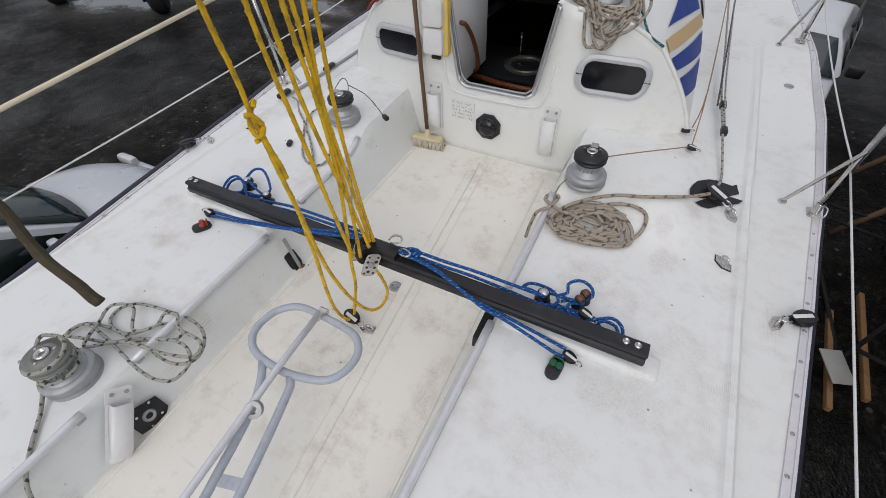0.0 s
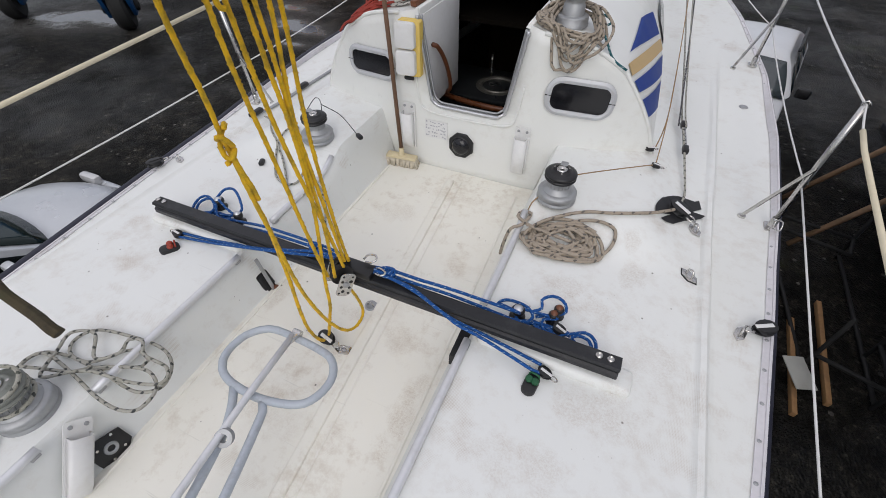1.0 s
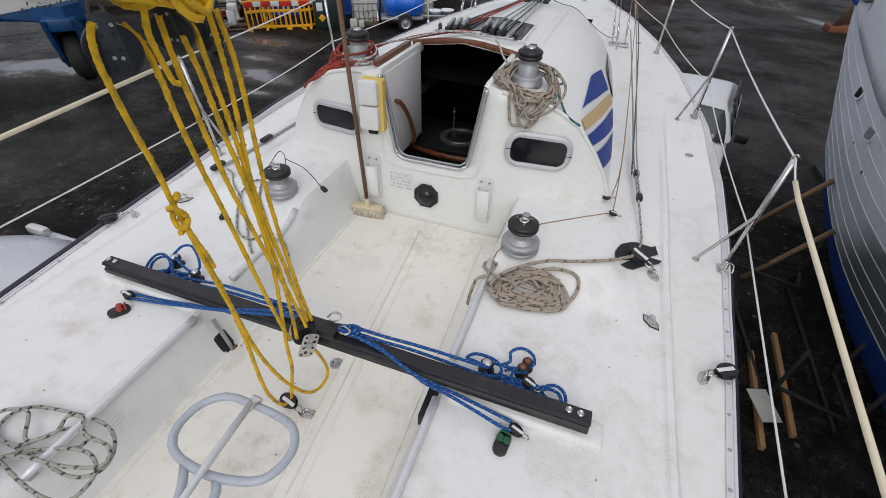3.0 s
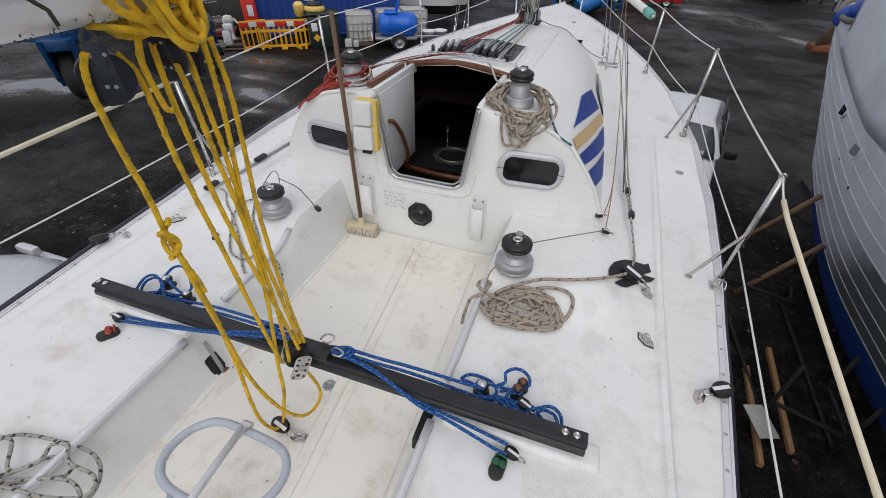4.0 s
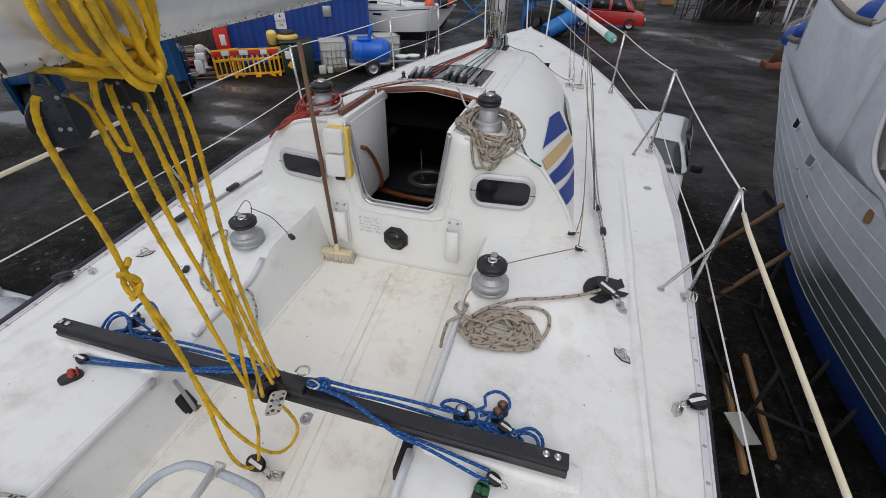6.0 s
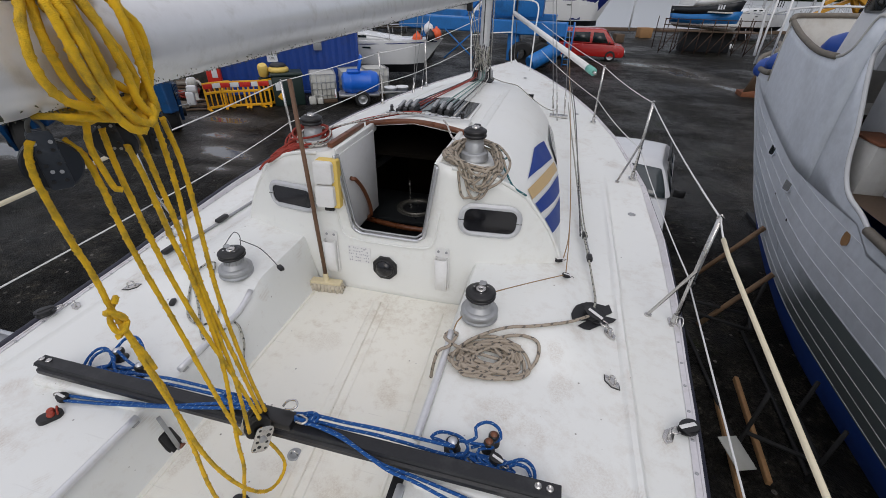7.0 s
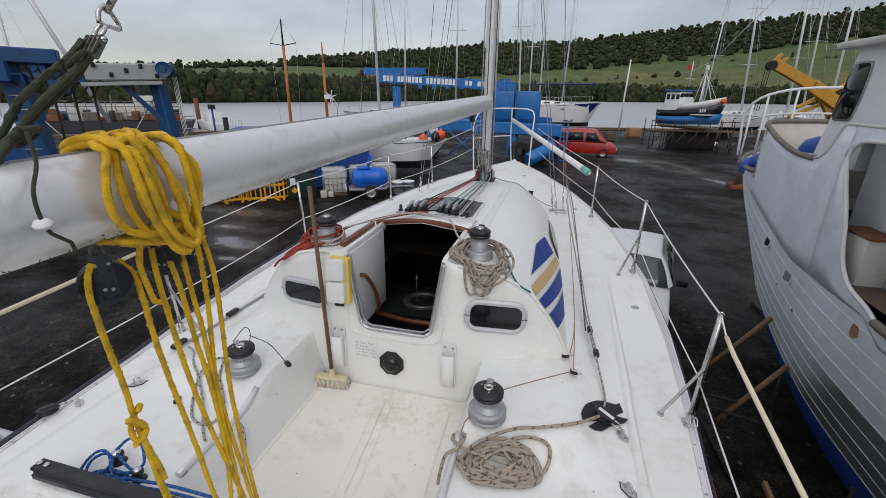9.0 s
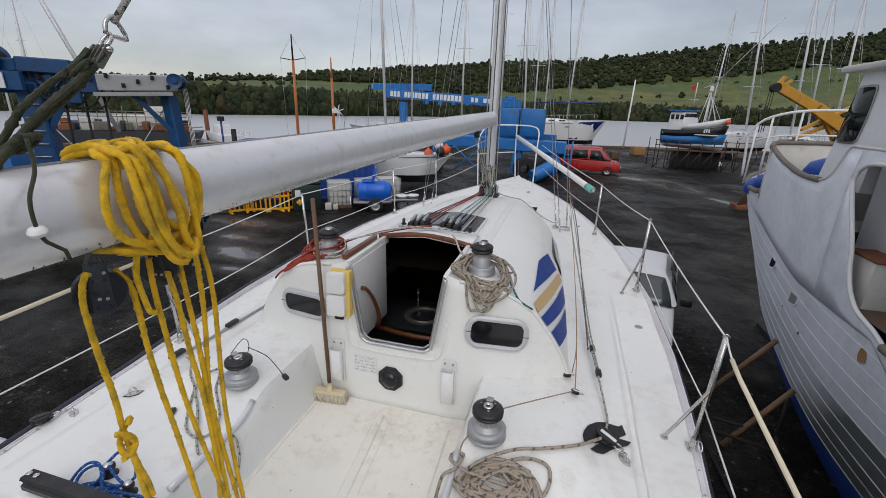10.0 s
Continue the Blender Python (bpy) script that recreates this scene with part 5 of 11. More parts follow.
# ---- mainsheet traveller ----
def build_traveller():
    zt = 0.300
    th = thing("mainsheet_traveller", pose(-0.006, -1.222, zt), "black mainsheet traveller track bridging the cockpit", "traveller")
    bm = bmesh.new()
    L = 2.17
    prof = [(-0.032, -0.026), (0.032, -0.026), (0.032, -0.006), (0.022, 0.0), (0.022, 0.014), (0.030, 0.020), (0.024, 0.030), (-0.024, 0.030), (-0.030, 0.020), (-0.022, 0.014), (-0.022, 0.0), (-0.032, -0.006)]
    lay = [[bm.verts.new((x, py, pz)) for py, pz in prof] for x in (-L / 2, L / 2)]
    for i in range(len(prof)):
        j = (i + 1) % len(prof)
        bm.faces.new((lay[0][i], lay[0][j], lay[1][j], lay[1][i]))
    bm.faces.new(lay[0])
    bm.faces.new(lay[1])
    bmesh.ops.recalc_face_normals(bm, faces=bm.faces)
    bmesh.ops.bevel(bm, geom=[e for e in bm.edges if abs(e.verts[0].co.x) > 1 and e.verts[0].co.x == e.verts[1].co.x], offset=0.002, segments=1, affect="EDGES")
    track = part("track", bm, M["track"], th, "black anodised track", False)
    for x in (-1.068, -1.030, 1.010, 1.048):
        bm = bmesh.new()
        lathe(bm, [(0.012, 0.030), (0.012, 0.036), (0.008, 0.039), (0.004, 0.036), (0, 0.036)], 14, pose(x, 0, 0))
        part("bolt", bm, M["steel"], track)
    car = thing("car", pose(0.055, 0, 0.03), "black traveller car with steel side plates", "")
    car.parent = th
    bm = bmesh.new()
    box(bm, (0, 0, 0.012), (0.15, 0.066, 0.036), 0.010)
    part("body", bm, M["black"], car)
    for dx, dy, rz in ((-0.062, -0.030, 10), (-0.034, -0.060, -6)):
        bm = bmesh.new()
        lathe(bm, [(0.018, -0.013), (0.044, -0.013), (0.046, -0.009), (0.036, 0), (0.046, 0.009), (0.044, 0.013), (0.018, 0.013)], 26, pose(dx, dy, 0.028, 90, 0, rz + 62))
        part("sheave", bm, M["black"], car)
    for k, (dx, dy) in enumerate(((-0.005, -0.084), (-0.09, -0.036))):
        fr = pose(dx, dy, 0.0, 90, 0, 48) @ pose(0, 0, 0, 0, 0, -24)
        bm = bmesh.new()
        plate(bm, rounded(0.060, 0.118, 0.018), 0.0035, fr, 0.001)
        part("side_plate", bm, M["steel"], car, "drilled steel side plate")
        if k:
            continue
        for hx, hy, hr in ((-0.018, 0.044, 0.005), (0.018, 0.044, 0.005), (-0.018, 0.018, 0.006), (0.016, 0.020, 0.008), (-0.016, -0.010, 0.006), (0.017, -0.012, 0.006), (-0.004, -0.034, 0.007), (0.019, -0.042, 0.005), (-0.018, -0.044, 0.005)):
            bm = bmesh.new()
            lathe(bm, [(hr, 0.0035), (hr, 0.0043), (0, 0.0043)], 10, fr @ pose(hx, hy, 0))
            part("hole", bm, M["black"], car)
        bm = bmesh.new()
        lathe(bm, [(0.013, 0.0035), (0.013, 0.009), (0.007, 0.012), (0, 0.012)], 14, fr @ pose(0.0, 0.004, 0))
        part("axle", bm, M["alu_grey"], car)
    bm = bmesh.new()
    tube(bm, smooth_path([(0.015, 0.03, 0.045), (0.03, 0.045, 0.062), (0.06, 0.05, 0.066), (0.072, 0.035, 0.06), (0.055, 0.022, 0.05), (0.03, 0.02, 0.045)], 0.006), 0.0042, 8)
    tube(bm, smooth_path([(0.075, 0.012, 0.03), (0.10, 0.012, 0.046), (0.128, 0.004, 0.040), (0.118, -0.012, 0.036), (0.085, -0.008, 0.03)], 0.006), 0.0042, 8)
    part("shackle", bm, M["steel"], car)


build_traveller()


# blue control lines
def control_lines():
    R = 0.0064
    lab = "blue control line led beside the traveller to cleats"
    def line(pts, name="control_line", text=lab, group="blue control lines"):
        rope(name, pts, R, M["r_blue"], text, 0.012, 8, group=group)
    # starboard side: two parts ahead of the track, two crossing it to the cleat's block
    line([(0.10, -1.19, 0.345), (0.185, -1.175, 0.342), (0.30, -1.17, 0.336), (0.41, -1.162, 0.333), (0.54, -1.150, 0.318), (0.668, -1.142, 0.306), (0.70, -1.12, 0.275)])
    line([(0.11, -1.20, 0.352), (0.185, -1.182, 0.350), (0.30, -1.176, 0.345), (0.42, -1.168, 0.341), (0.50, -1.160, 0.332)])
    line([(0.13, -1.205, 0.338), (0.20, -1.195, 0.336), (0.302, -1.190, 0.330), (0.415, -1.180, 0.322), (0.546, -1.172, 0.305), (0.675, -1.160, 0.278), (0.74, -1.13, 0.25)])
    line([(0.14, -1.22, 0.35), (0.20, -1.215, 0.345), (0.30, -1.224, 0.338), (0.42, -1.262, 0.326), (0.489, -1.272, 0.308), (0.575, -1.268, 0.285), (0.70, -1.272, 0.262), (0.834, -1.284, 0.248)])
    line([(0.15, -1.225, 0.358), (0.21, -1.222, 0.352), (0.32, -1.236, 0.340), (0.444, -1.272, 0.326), (0.514, -1.286, 0.306), (0.60, -1.288, 0.286), (0.71, -1.302, 0.266), (0.815, -1.316, 0.246), (0.85, -1.31, 0.243)])
    # port side
    line([(-0.02, -1.19, 0.35), (-0.123, -1.178, 0.35), (-0.20, -1.176, 0.348), (-0.336, -1.170, 0.340), (-0.482, -1.162, 0.324), (-0.616, -1.150, 0.29), (-0.72, -1.135, 0.255)])
    line([(-0.03, -1.20, 0.342), (-0.13, -1.190, 0.342), (-0.21, -1.190, 0.338), (-0.34, -1.184, 0.326), (-0.49, -1.176, 0.306), (-0.62, -1.165, 0.275), (-0.76, -1.148, 0.245)])
    line([(-0.03, -1.215, 0.352), (-0.10, -1.215, 0.356), (-0.182, -1.228, 0.352), (-0.428, -1.262, 0.299), (-0.588, -1.266, 0.265), (-0.758, -1.272, 0.235), (-0.905, -1.290, 0.236)])
    line([(-0.03, -1.222, 0.345), (-0.10, -1.225, 0.35), (-0.152, -1.238, 0.348), (-0.384, -1.272, 0.316), (-0.578, -1.276, 0.266), (-0.752, -1.286, 0.232), (-0.90, -1.312, 0.232)])
    for sd, cx in ((1, 0.165), (-1, -0.165)):
        pts = flat_coil((cx, -1.203), 0.042, 0.018, 4, R, 11 + sd, 0.3 * sd, lambda x, y: 0.338)
        rope("line_knot", pts, R, M["r_blue"], "knotted end of blue control line", 0.010, 8)
    # starboard tangle: turns round the turning post, a lazy heap along the plinth, a lone standing loop
    line([(0.70, -1.12, 0.275), (0.64, -1.10, 0.262), (0.606, -1.087, 0.25), (0.625, -1.062, 0.25), (0.662, -1.053, 0.25), (0.721, -1.066, 0.255), (0.75, -1.10, 0.25), (0.72, -1.135, 0.24), (0.69, -1.12, 0.245), (0.70, -1.08, 0.25), (0.765, -1.072, 0.25), (0.84, -1.075, 0.26), (0.79, -1.085, 0.24), (0.80, -1.125, 0.236), (0.86, -1.145, 0.24), (0.93, -1.15, 0.238)], "line_tangle", "tangled blue line dropped beside the traveller")
    line([(0.74, -1.07, 0.245), (0.772, -1.05, 0.26), (0.762, -1.020, 0.270), (0.783, -0.995, 0.275), (0.815, -0.985, 0.275), (0.850, -1.000, 0.270), (0.862, -1.03, 0.26), (0.842, -1.04, 0.245), (0.80, -1.06, 0.24), (0.76, -1.085, 0.24)], "line_loop", "standing loop of blue control line")
    heap_pts = heap((0.80, -1.128), 0.125, 0.034, 6, R, 23, -0.22, zd, (), [(0.87, -1.13, 0.245), (0.903, -1.115, 0.25), (0.951, -1.092, 0.255), (0.988, -1.108, 0.25), (1.0, -1.14, 0.235), (0.985, -1.165, 0.232), (0.94, -1.155, 0.235), (0.90, -1.135, 0.24), (0.93, -1.112, 0.25), (0.97, -1.115, 0.245), (0.985, -1.14, 0.24)], 3.0)
    line(heap_pts, "line_tangle", "tangled blue line dropped beside the traveller")
    # port tangle: open bights standing off the deck, tail to the swivel posts
    line([(-0.72, -1.135, 0.255), (-0.82, -1.148, 0.24), (-0.90, -1.160, 0.236), (-0.975, -1.158, 0.235), (-0.992, -1.116, 0.255), (-0.975, -1.075, 0.275), (-0.930, -1.065, 0.275), (-0.880, -1.10, 0.25), (-0.90, -1.15, 0.238), (-0.955, -1.15, 0.238), (-0.970, -1.105, 0.26), (-0.94, -1.07, 0.27), (-0.895, -1.075, 0.26), (-0.85, -1.12, 0.245), (-0.80, -1.15, 0.236)], "line_tangle", "tangled blue line dropped beside the traveller")
    line([(-0.90, -1.05, 0.275), (-0.895, -1.0, 0.29), (-0.85, -0.985, 0.30), (-0.808, -1.0, 0.295), (-0.765, -1.03, 0.28), (-0.734, -1.065, 0.26), (-0.76, -1.10, 0.245), (-0.82, -1.115, 0.24)], "line_loop", "standing loop of blue control line")
    line([(-0.88, -1.06, 0.275), (-0.82, -1.08, 0.255), (-0.76, -1.095, 0.25), (-0.722, -1.10, 0.265)], "line_loop", "blue line running between two swivel posts")
    heap_pts = heap((-0.85, -1.128), 0.11, 0.030, 5, R, 29, 0.16, zd, (), (), 2.4)
    line(heap_pts, "line_tangle", "tangled blue line dropped beside the traveller")
    for (x, y), r, nm in (((0.69, -1.095), 0.026, "black"), ((0.835, -1.028), 0.020, "teak"), ((0.822, -1.062), 0.020, "teak"), ((-0.896, -1.052), 0.026, "black"), ((-0.725, -1.10), 0.022, "black")):
        th = thing("swivel_cleat", pose(x, y, 0.214), "upright swivel cleat beside the traveller", "cleat", "swivel cleats")
        bm = bmesh.new()
        lathe(bm, [(r + 0.006, 0), (r + 0.006, 0.006), (r * 0.8, 0.012), (r * 0.75, 0.03), (r, 0.036), (r, 0.05), (r * 0.6, 0.056), (0, 0.057)], 18)
        part("post", bm, M["black"], th)
        bm = bmesh.new()
        lathe(bm, [(r * 0.72, 0.057), (r * 0.5, 0.064), (0, 0.066)], 14)
        part("cap", bm, M["alu"] if nm == "black" else M["teak"], th)


control_lines()
block(pose(0.855, -1.110, 0.240, 0, 0, -25), "small control line block among blue rope turns", 0.72)

# ---- deck ropes ----
r5 = 0.0062
rope("jib_sheet", heap((0.765, -0.625), 0.215, 0.105, 13, 0.0080, 11, 0.46, lambda x, y: max(zd(x, y), 0.216) if x > 0.52 else 0.22,
     [(1.20, -0.235, zd(1.20, -0.235) + 0.035), (1.12, -0.325, zd(1.12, -0.325) + 0.02), (1.03, -0.395, zd(1.03, -0.395) + 0.010), (0.92, -0.443, 0.325), (0.82, -0.478, 0.325), (0.72, -0.525, 0.305), (0.63, -0.585, 0.275), (0.585, -0.66, 0.25), (0.62, -0.72, 0.245), (0.72, -0.715, 0.245)],
     [(0.62, -0.62, 0.27), (0.56, -0.60, 0.275), (0.525, -0.57, 0.27), (0.535, -0.53, 0.27), (0.58, -0.54, 0.28), (0.56, -0.62, 0.27), (0.515, -0.64, 0.245), (0.495, -0.66, 0.17), (0.488, -0.68, 0.10)], 5.5, 0.85),
     0.0080, M["r_beige"], "weathered beige jib sheet dropped in a coil on deck", 0.016, 9)
rope("jib_sheet", [(1.225, -0.20, zd(1.225, -0.20) + 0.03), (1.242, -0.10, zd(1.242, -0.10) + 0.02), (1.25, -0.03, zd(1.25, -0.03) + 0.02), (1.235, 0.12, zd(1.235, .12) + 0.035), (1.205, 0.36, zd(1.205, .36) + 0.06), (1.17, 0.75, 0.33), (1.14, 1.3, 0.38), (1.08, 2.4, 0.46), (1.03, 3.62, 0.50)], r5, M["r_grey"], "flecked sheet led forward along the side deck", 0.03, 8)
rope("spare_sheet", [(-1.30, -0.24, 0.235), (-1.20, -0.30, 0.262), (-1.03, -0.465, 0.309), (-0.958, -0.517, 0.283), (-0.925, -0.581, 0.248), (-0.87, -0.665, 0.225), (-0.797, -0.74, 0.223), (-0.711, -0.769, 0.223), (-0.665, -0.73, 0.224), (-0.69, -0.64, 0.236), (-0.77, -0.555, 0.262), (-0.829, -0.50, 0.292),
     (-0.86, -0.43, 0.327), (-0.895, -0.39, 0.329), (-0.925, -0.42, 0.330), (-0.94, -0.476, 0.315), (-0.935, -0.535, 0.284), (-0.864, -0.60, 0.246), (-0.777, -0.689, 0.229), (-0.678, -0.797, 0.228), (-0.596, -0.86, 0.232), (-0.558, -0.80, 0.232), (-0.575, -0.71, 0.228), (-0.54, -0.70, 0.20), (-0.505, -0.73, 0.12), (-0.493, -0.775, 0.05), (-0.48, -0.80, 0.012)],
     r5, M["r_grey"], "flecked grey sheet looped loosely beside the winch", 0.016, 8)
LOOSE = [[(-0.70, -2.21), (-0.86, -2.11), (-0.885, -1.99), (-0.77, -1.945), (-0.573, -1.94), (-0.417, -1.94), (-0.345, -1.89), (-0.375, -1.82), (-0.469, -1.78), (-0.604, -1.788), (-0.761, -1.823), (-0.812, -1.887), (-0.761, -1.935), (-0.655, -1.926), (-0.59, -1.84), (-0.529, -1.823), (-0.473, -1.838), (-0.481, -1.863), (-0.555, -1.904), (-0.681, -1.979), (-0.79, -2.02)],
         [(-0.79, -2.02), (-0.87, -2.04), (-0.873, -1.99), (-0.81, -1.972), (-0.67, -1.986), (-0.51, -2.01), (-0.395, -2.01), (-0.34, -1.98), (-0.35, -1.906), (-0.41, -1.873), (-0.49, -1.881), (-0.614, -1.933), (-0.689, -1.996), (-0.745, -2.04)],
         [(-0.745, -2.04), (-0.80, -1.95), (-0.825, -1.878), (-0.734, -1.844), (-0.645, -1.913), (-0.578, -1.861), (-0.592, -1.811), (-0.551, -1.791), (-0.488, -1.831), (-0.365, -1.837), (-0.345, -1.887), (-0.45, -1.93), (-0.60, -1.955), (-0.70, -2.0)]]
loose = [(x, y, 0.232 + 0.011 * k + 0.005 * math.sin(i * 2.1 + k) + (0.05 if i == 0 and k == 0 else 0)) for k, w in enumerate(LOOSE) for i, (x, y) in enumerate(w[:-1] if k < 2 else w)]
rope("halyard_tail", loose, r5, M["r_grey"], "grey flecked rope in loose bights beside the aft winch", 0.016, 8)
rope("winch_rope", [(-0.70 + 0.066 * math.cos(a * 0.5), -2.13 + 0.066 * math.sin(a * 0.5), 0.262 + 0.006 * a / 2) for a in range(0, 44)] + [(-0.79, -2.17, 0.30), (-0.835, -2.165, 0.275), (-0.87, -2.172, 0.262), (-0.905, -2.185, 0.250)], 0.0068, M["r_grey"], "grey flecked rope turns round the aft winch", 0.01, 8)
rope("runner_tail", [(-0.765, -2.115, 0.285), (-0.765, -2.16, 0.268), (-0.735, -2.20, 0.25), (-0.668, -2.262, 0.228), (-0.575, -2.352, 0.224), (-0.50, -2.42, 0.20), (-0.45, -2.50, 0.06), (-0.42, -2.62, 0.012)], 0.0068, M["r_grey"], "grey flecked rope leading aft from the winch", 0.02, 8)
rope("lashing_cord", [(0.60, -0.455, 0.34), (0.64, -0.40, 0.40), (0.72, -0.32, 0.40), (0.9, -0.14, 0.37), (1.075, 0.035, 0.335)], 0.003, M["r_tan"], "thin tan cord tied off to the winch", 0.03, 6)
rope("lashing_cord", [(0.60, -0.455, 0.34), (0.565, -0.48, 0.30), (0.55, -0.53, 0.235)], 0.003, M["r_tan"], "thin tan cord end at cockpit edge", 0.02, 6)
for dx, dz in ((0.0, 0), (0.018, 0.01)):
    rope("lashing_cord", [(1.075 - dx, 0.035 + 8 * dx, 0.335 + 0.02 * (dx > 0)), (1.075, 0.4, 0.45), (1.05, 1.2, 0.62), (0.99, 2.4, 0.9), (0.93, 3.62, 1.2)], 0.003, M["r_tan"], "thin tan cord running forward to the shrouds", 0.05, 6)
for dx, mt in ((0.0, "r_grey"), (0.02, "r_black")):
    rope("sheet_line", [(1.20 - dx * 2, 0.50, 0.34), (1.17 - dx, 0.75, 0.39), (1.12, 1.5, 0.52), (1.06 + dx, 2.6, 0.66), (1.0 + dx, 3.60, 0.76)], 0.005, M[mt], "line stretched along the side deck to shrouds", 0.05, 7)


def genoa_car():
    th = thing("sheet_car", pose(1.205, 0.42, zd(1.205, 0.42) + 0.055, 4, 0, 6), "black slider car with drilled alloy strap", "sheet car")
    bm = bmesh.new()
    box(bm, (0, 0, 0), (0.022, 0.24, 0.018), 0.006)
    part("strap", bm, M["alu_grey"], th)
    for yy in (-0.12, 0.13):
        bm = bmesh.new()
        box(bm, (0, yy, 0.004), (0.034, 0.06, 0.034), 0.010)
        part("cheek", bm, M["black"], th)
    for i in range(5):
        bm = bmesh.new()
        lathe(bm, [(0.005, 0.009), (0.005, 0.011), (0, 0.011)], 8, pose(0, -0.07 + 0.035 * i, 0))
        part("hole", bm, M["black"], th)


genoa_car()
for x, y, rz, lab in ((1.03, 0.16, 20, "small black lead block at the coachroof foot"), (1.075, 0.03, -20, "small knotted lead block on the deck")):
    block(pose(x, y, zd(x, y) + 0.015, 0, 0, rz), lab, 0.62)

# ---- coachroof gear ----
def hank(c, seed, mt, lab, name, turns=11, r=0.0062, fall=0.16, spread=0.12, out=0.30, slant=0.0, low=0.0):
    """A coil hung round a winch: loose round turns that lie on the coachroof and sag over its aft edge."""
    rnd = random.Random(seed)
    pts = []
    for t in range(turns):
        w, f = spread * rnd.uniform(0.68, 1.12), fall * (0.25 + 0.85 * rnd.random() ** 1.3)
        ox = rnd.uniform(-0.035, 0.035) + slant * f / fall
        if low and t == turns // 2:          # one turn has dropped below the rest
            w, f, ox = spread * 0.72, low, 0.5 * slant
        tip, lump = rnd.uniform(-0.05, 0.05), rnd.uniform(0, 6.28)
        top = c[2] + rnd.uniform(0.0, 0.06)
        back = rnd.uniform(0.080, 0.115)
        lay, off = rnd.uniform(0, 4), rnd.uniform(1.2, 7)
        for a in range(0, 360, 20):
            s, k = math.sin(radians(a)), math.cos(radians(a))
            d = (1 - k) / 2
            x = c[0] + ox * d + (back + (w - back) * min(1.0, d * 1.5)) * s
            y = c[1] + back - out * d
            z = top - f * max(0, d - 0.25) ** 1.1 * 1.35 + (tip * s + 0.008 * math.sin(2 * radians(a) + lump)) * d
            if y > aft_y(x, 0.82) - 0.004:
                z = max(z, roof_z(x) + 0.010 + r * lay)
            else:
                y = min(y, aft_y(x, z) - r * off)
            pts.append((x, y, z))
    return rope(name, pts, r, M[mt], lab, 0.016, 8)


hank((0.475, 0.25, 0.905), 2, "r_beige", "beige halyard coil hung over the coachroof winch", "halyard_coil", 13, 0.0072, 0.18, 0.172, 0.31, 0.06, 0.28)
rope("halyard_tail", [(0.36, 0.28, 0.96), (0.31, 0.38, 0.955), (0.24, 0.55, 0.97), (0.20, 0.62, 0.975)], 0.006, M["r_white"], "white flecked halyard led to the winch", 0.02)
rope("halyard_end", [(0.60, 0.22, 0.895), (0.66, 0.17, 0.865), (0.72, 0.105, 0.80), (0.78, 0.10, 0.765), (0.80, 0.10, 0.755)], 0.0055, M["r_teal"], "teal halyard end lying on the coachroof", 0.02)
rope("halyard_end", [(0.56, 0.32, 0.92), (0.62, 0.34, 0.91), (0.655, 0.31, 0.90), (0.66, 0.25, 0.90), (0.63, 0.23, 0.89)], 0.0055, M["r_teal"], "teal halyard loop lying on the coachroof", 0.02)
hank((-0.515, 0.23, 0.905), 6, "r_red", "red halyard coil heaped round the winch", "halyard_coil", 9, 0.0064, 0.15, 0.12, 0.20, -0.08)
rope("halyard_coil", heap((-0.665, 0.185), 0.165, 0.090, 17, 0.0064, 8, 0.25, lambda x, y: roof_z(x) + 0.004, (), [(-0.70, 0.10, 0.82), (-0.76, 0.055, 0.785), (-0.80, 0.05, 0.74)], 9.0), 0.0064, M["r_red"], "red halyard turns lying on the coachroof", 0.016, 8)
hank((-0.495, 0.23, 0.92), 7, "r_white", "white flecked halyard turns round the winch", "halyard_coil", 4, 0.0058, 0.16, 0.10, 0.19)
rope("halyard_lead", [(-0.44, 0.27, 0.96), (-0.30, 0.50, 0.965), (-0.12, 0.66, 0.985), (0.05, 0.70, 0.985)], 0.0055, M["r_white"], "white halyard led across the hatch", 0.03)
for k in range(3):
    rope("halyard_lead", [(-0.47, 0.26, 0.925 + 0.012 * k), (-0.40, 0.40, 0.95), (-0.28, 0.56, 0.955 + 0.006 * k), (-0.10, 0.70 + 0.02 * k, 0.975), (0.0, 0.80, 0.97)], 0.0052, M["r_red"], "red halyard led to the coachroof winch", 0.03)


def roof_top(x, y):
    """Coachroof height inside its roof edge."""
    b, sx, sz, tx, tz, cz = roof_section(y)
    x = min(abs(x), tx)
    return cz + (tz - cz) * x / tx


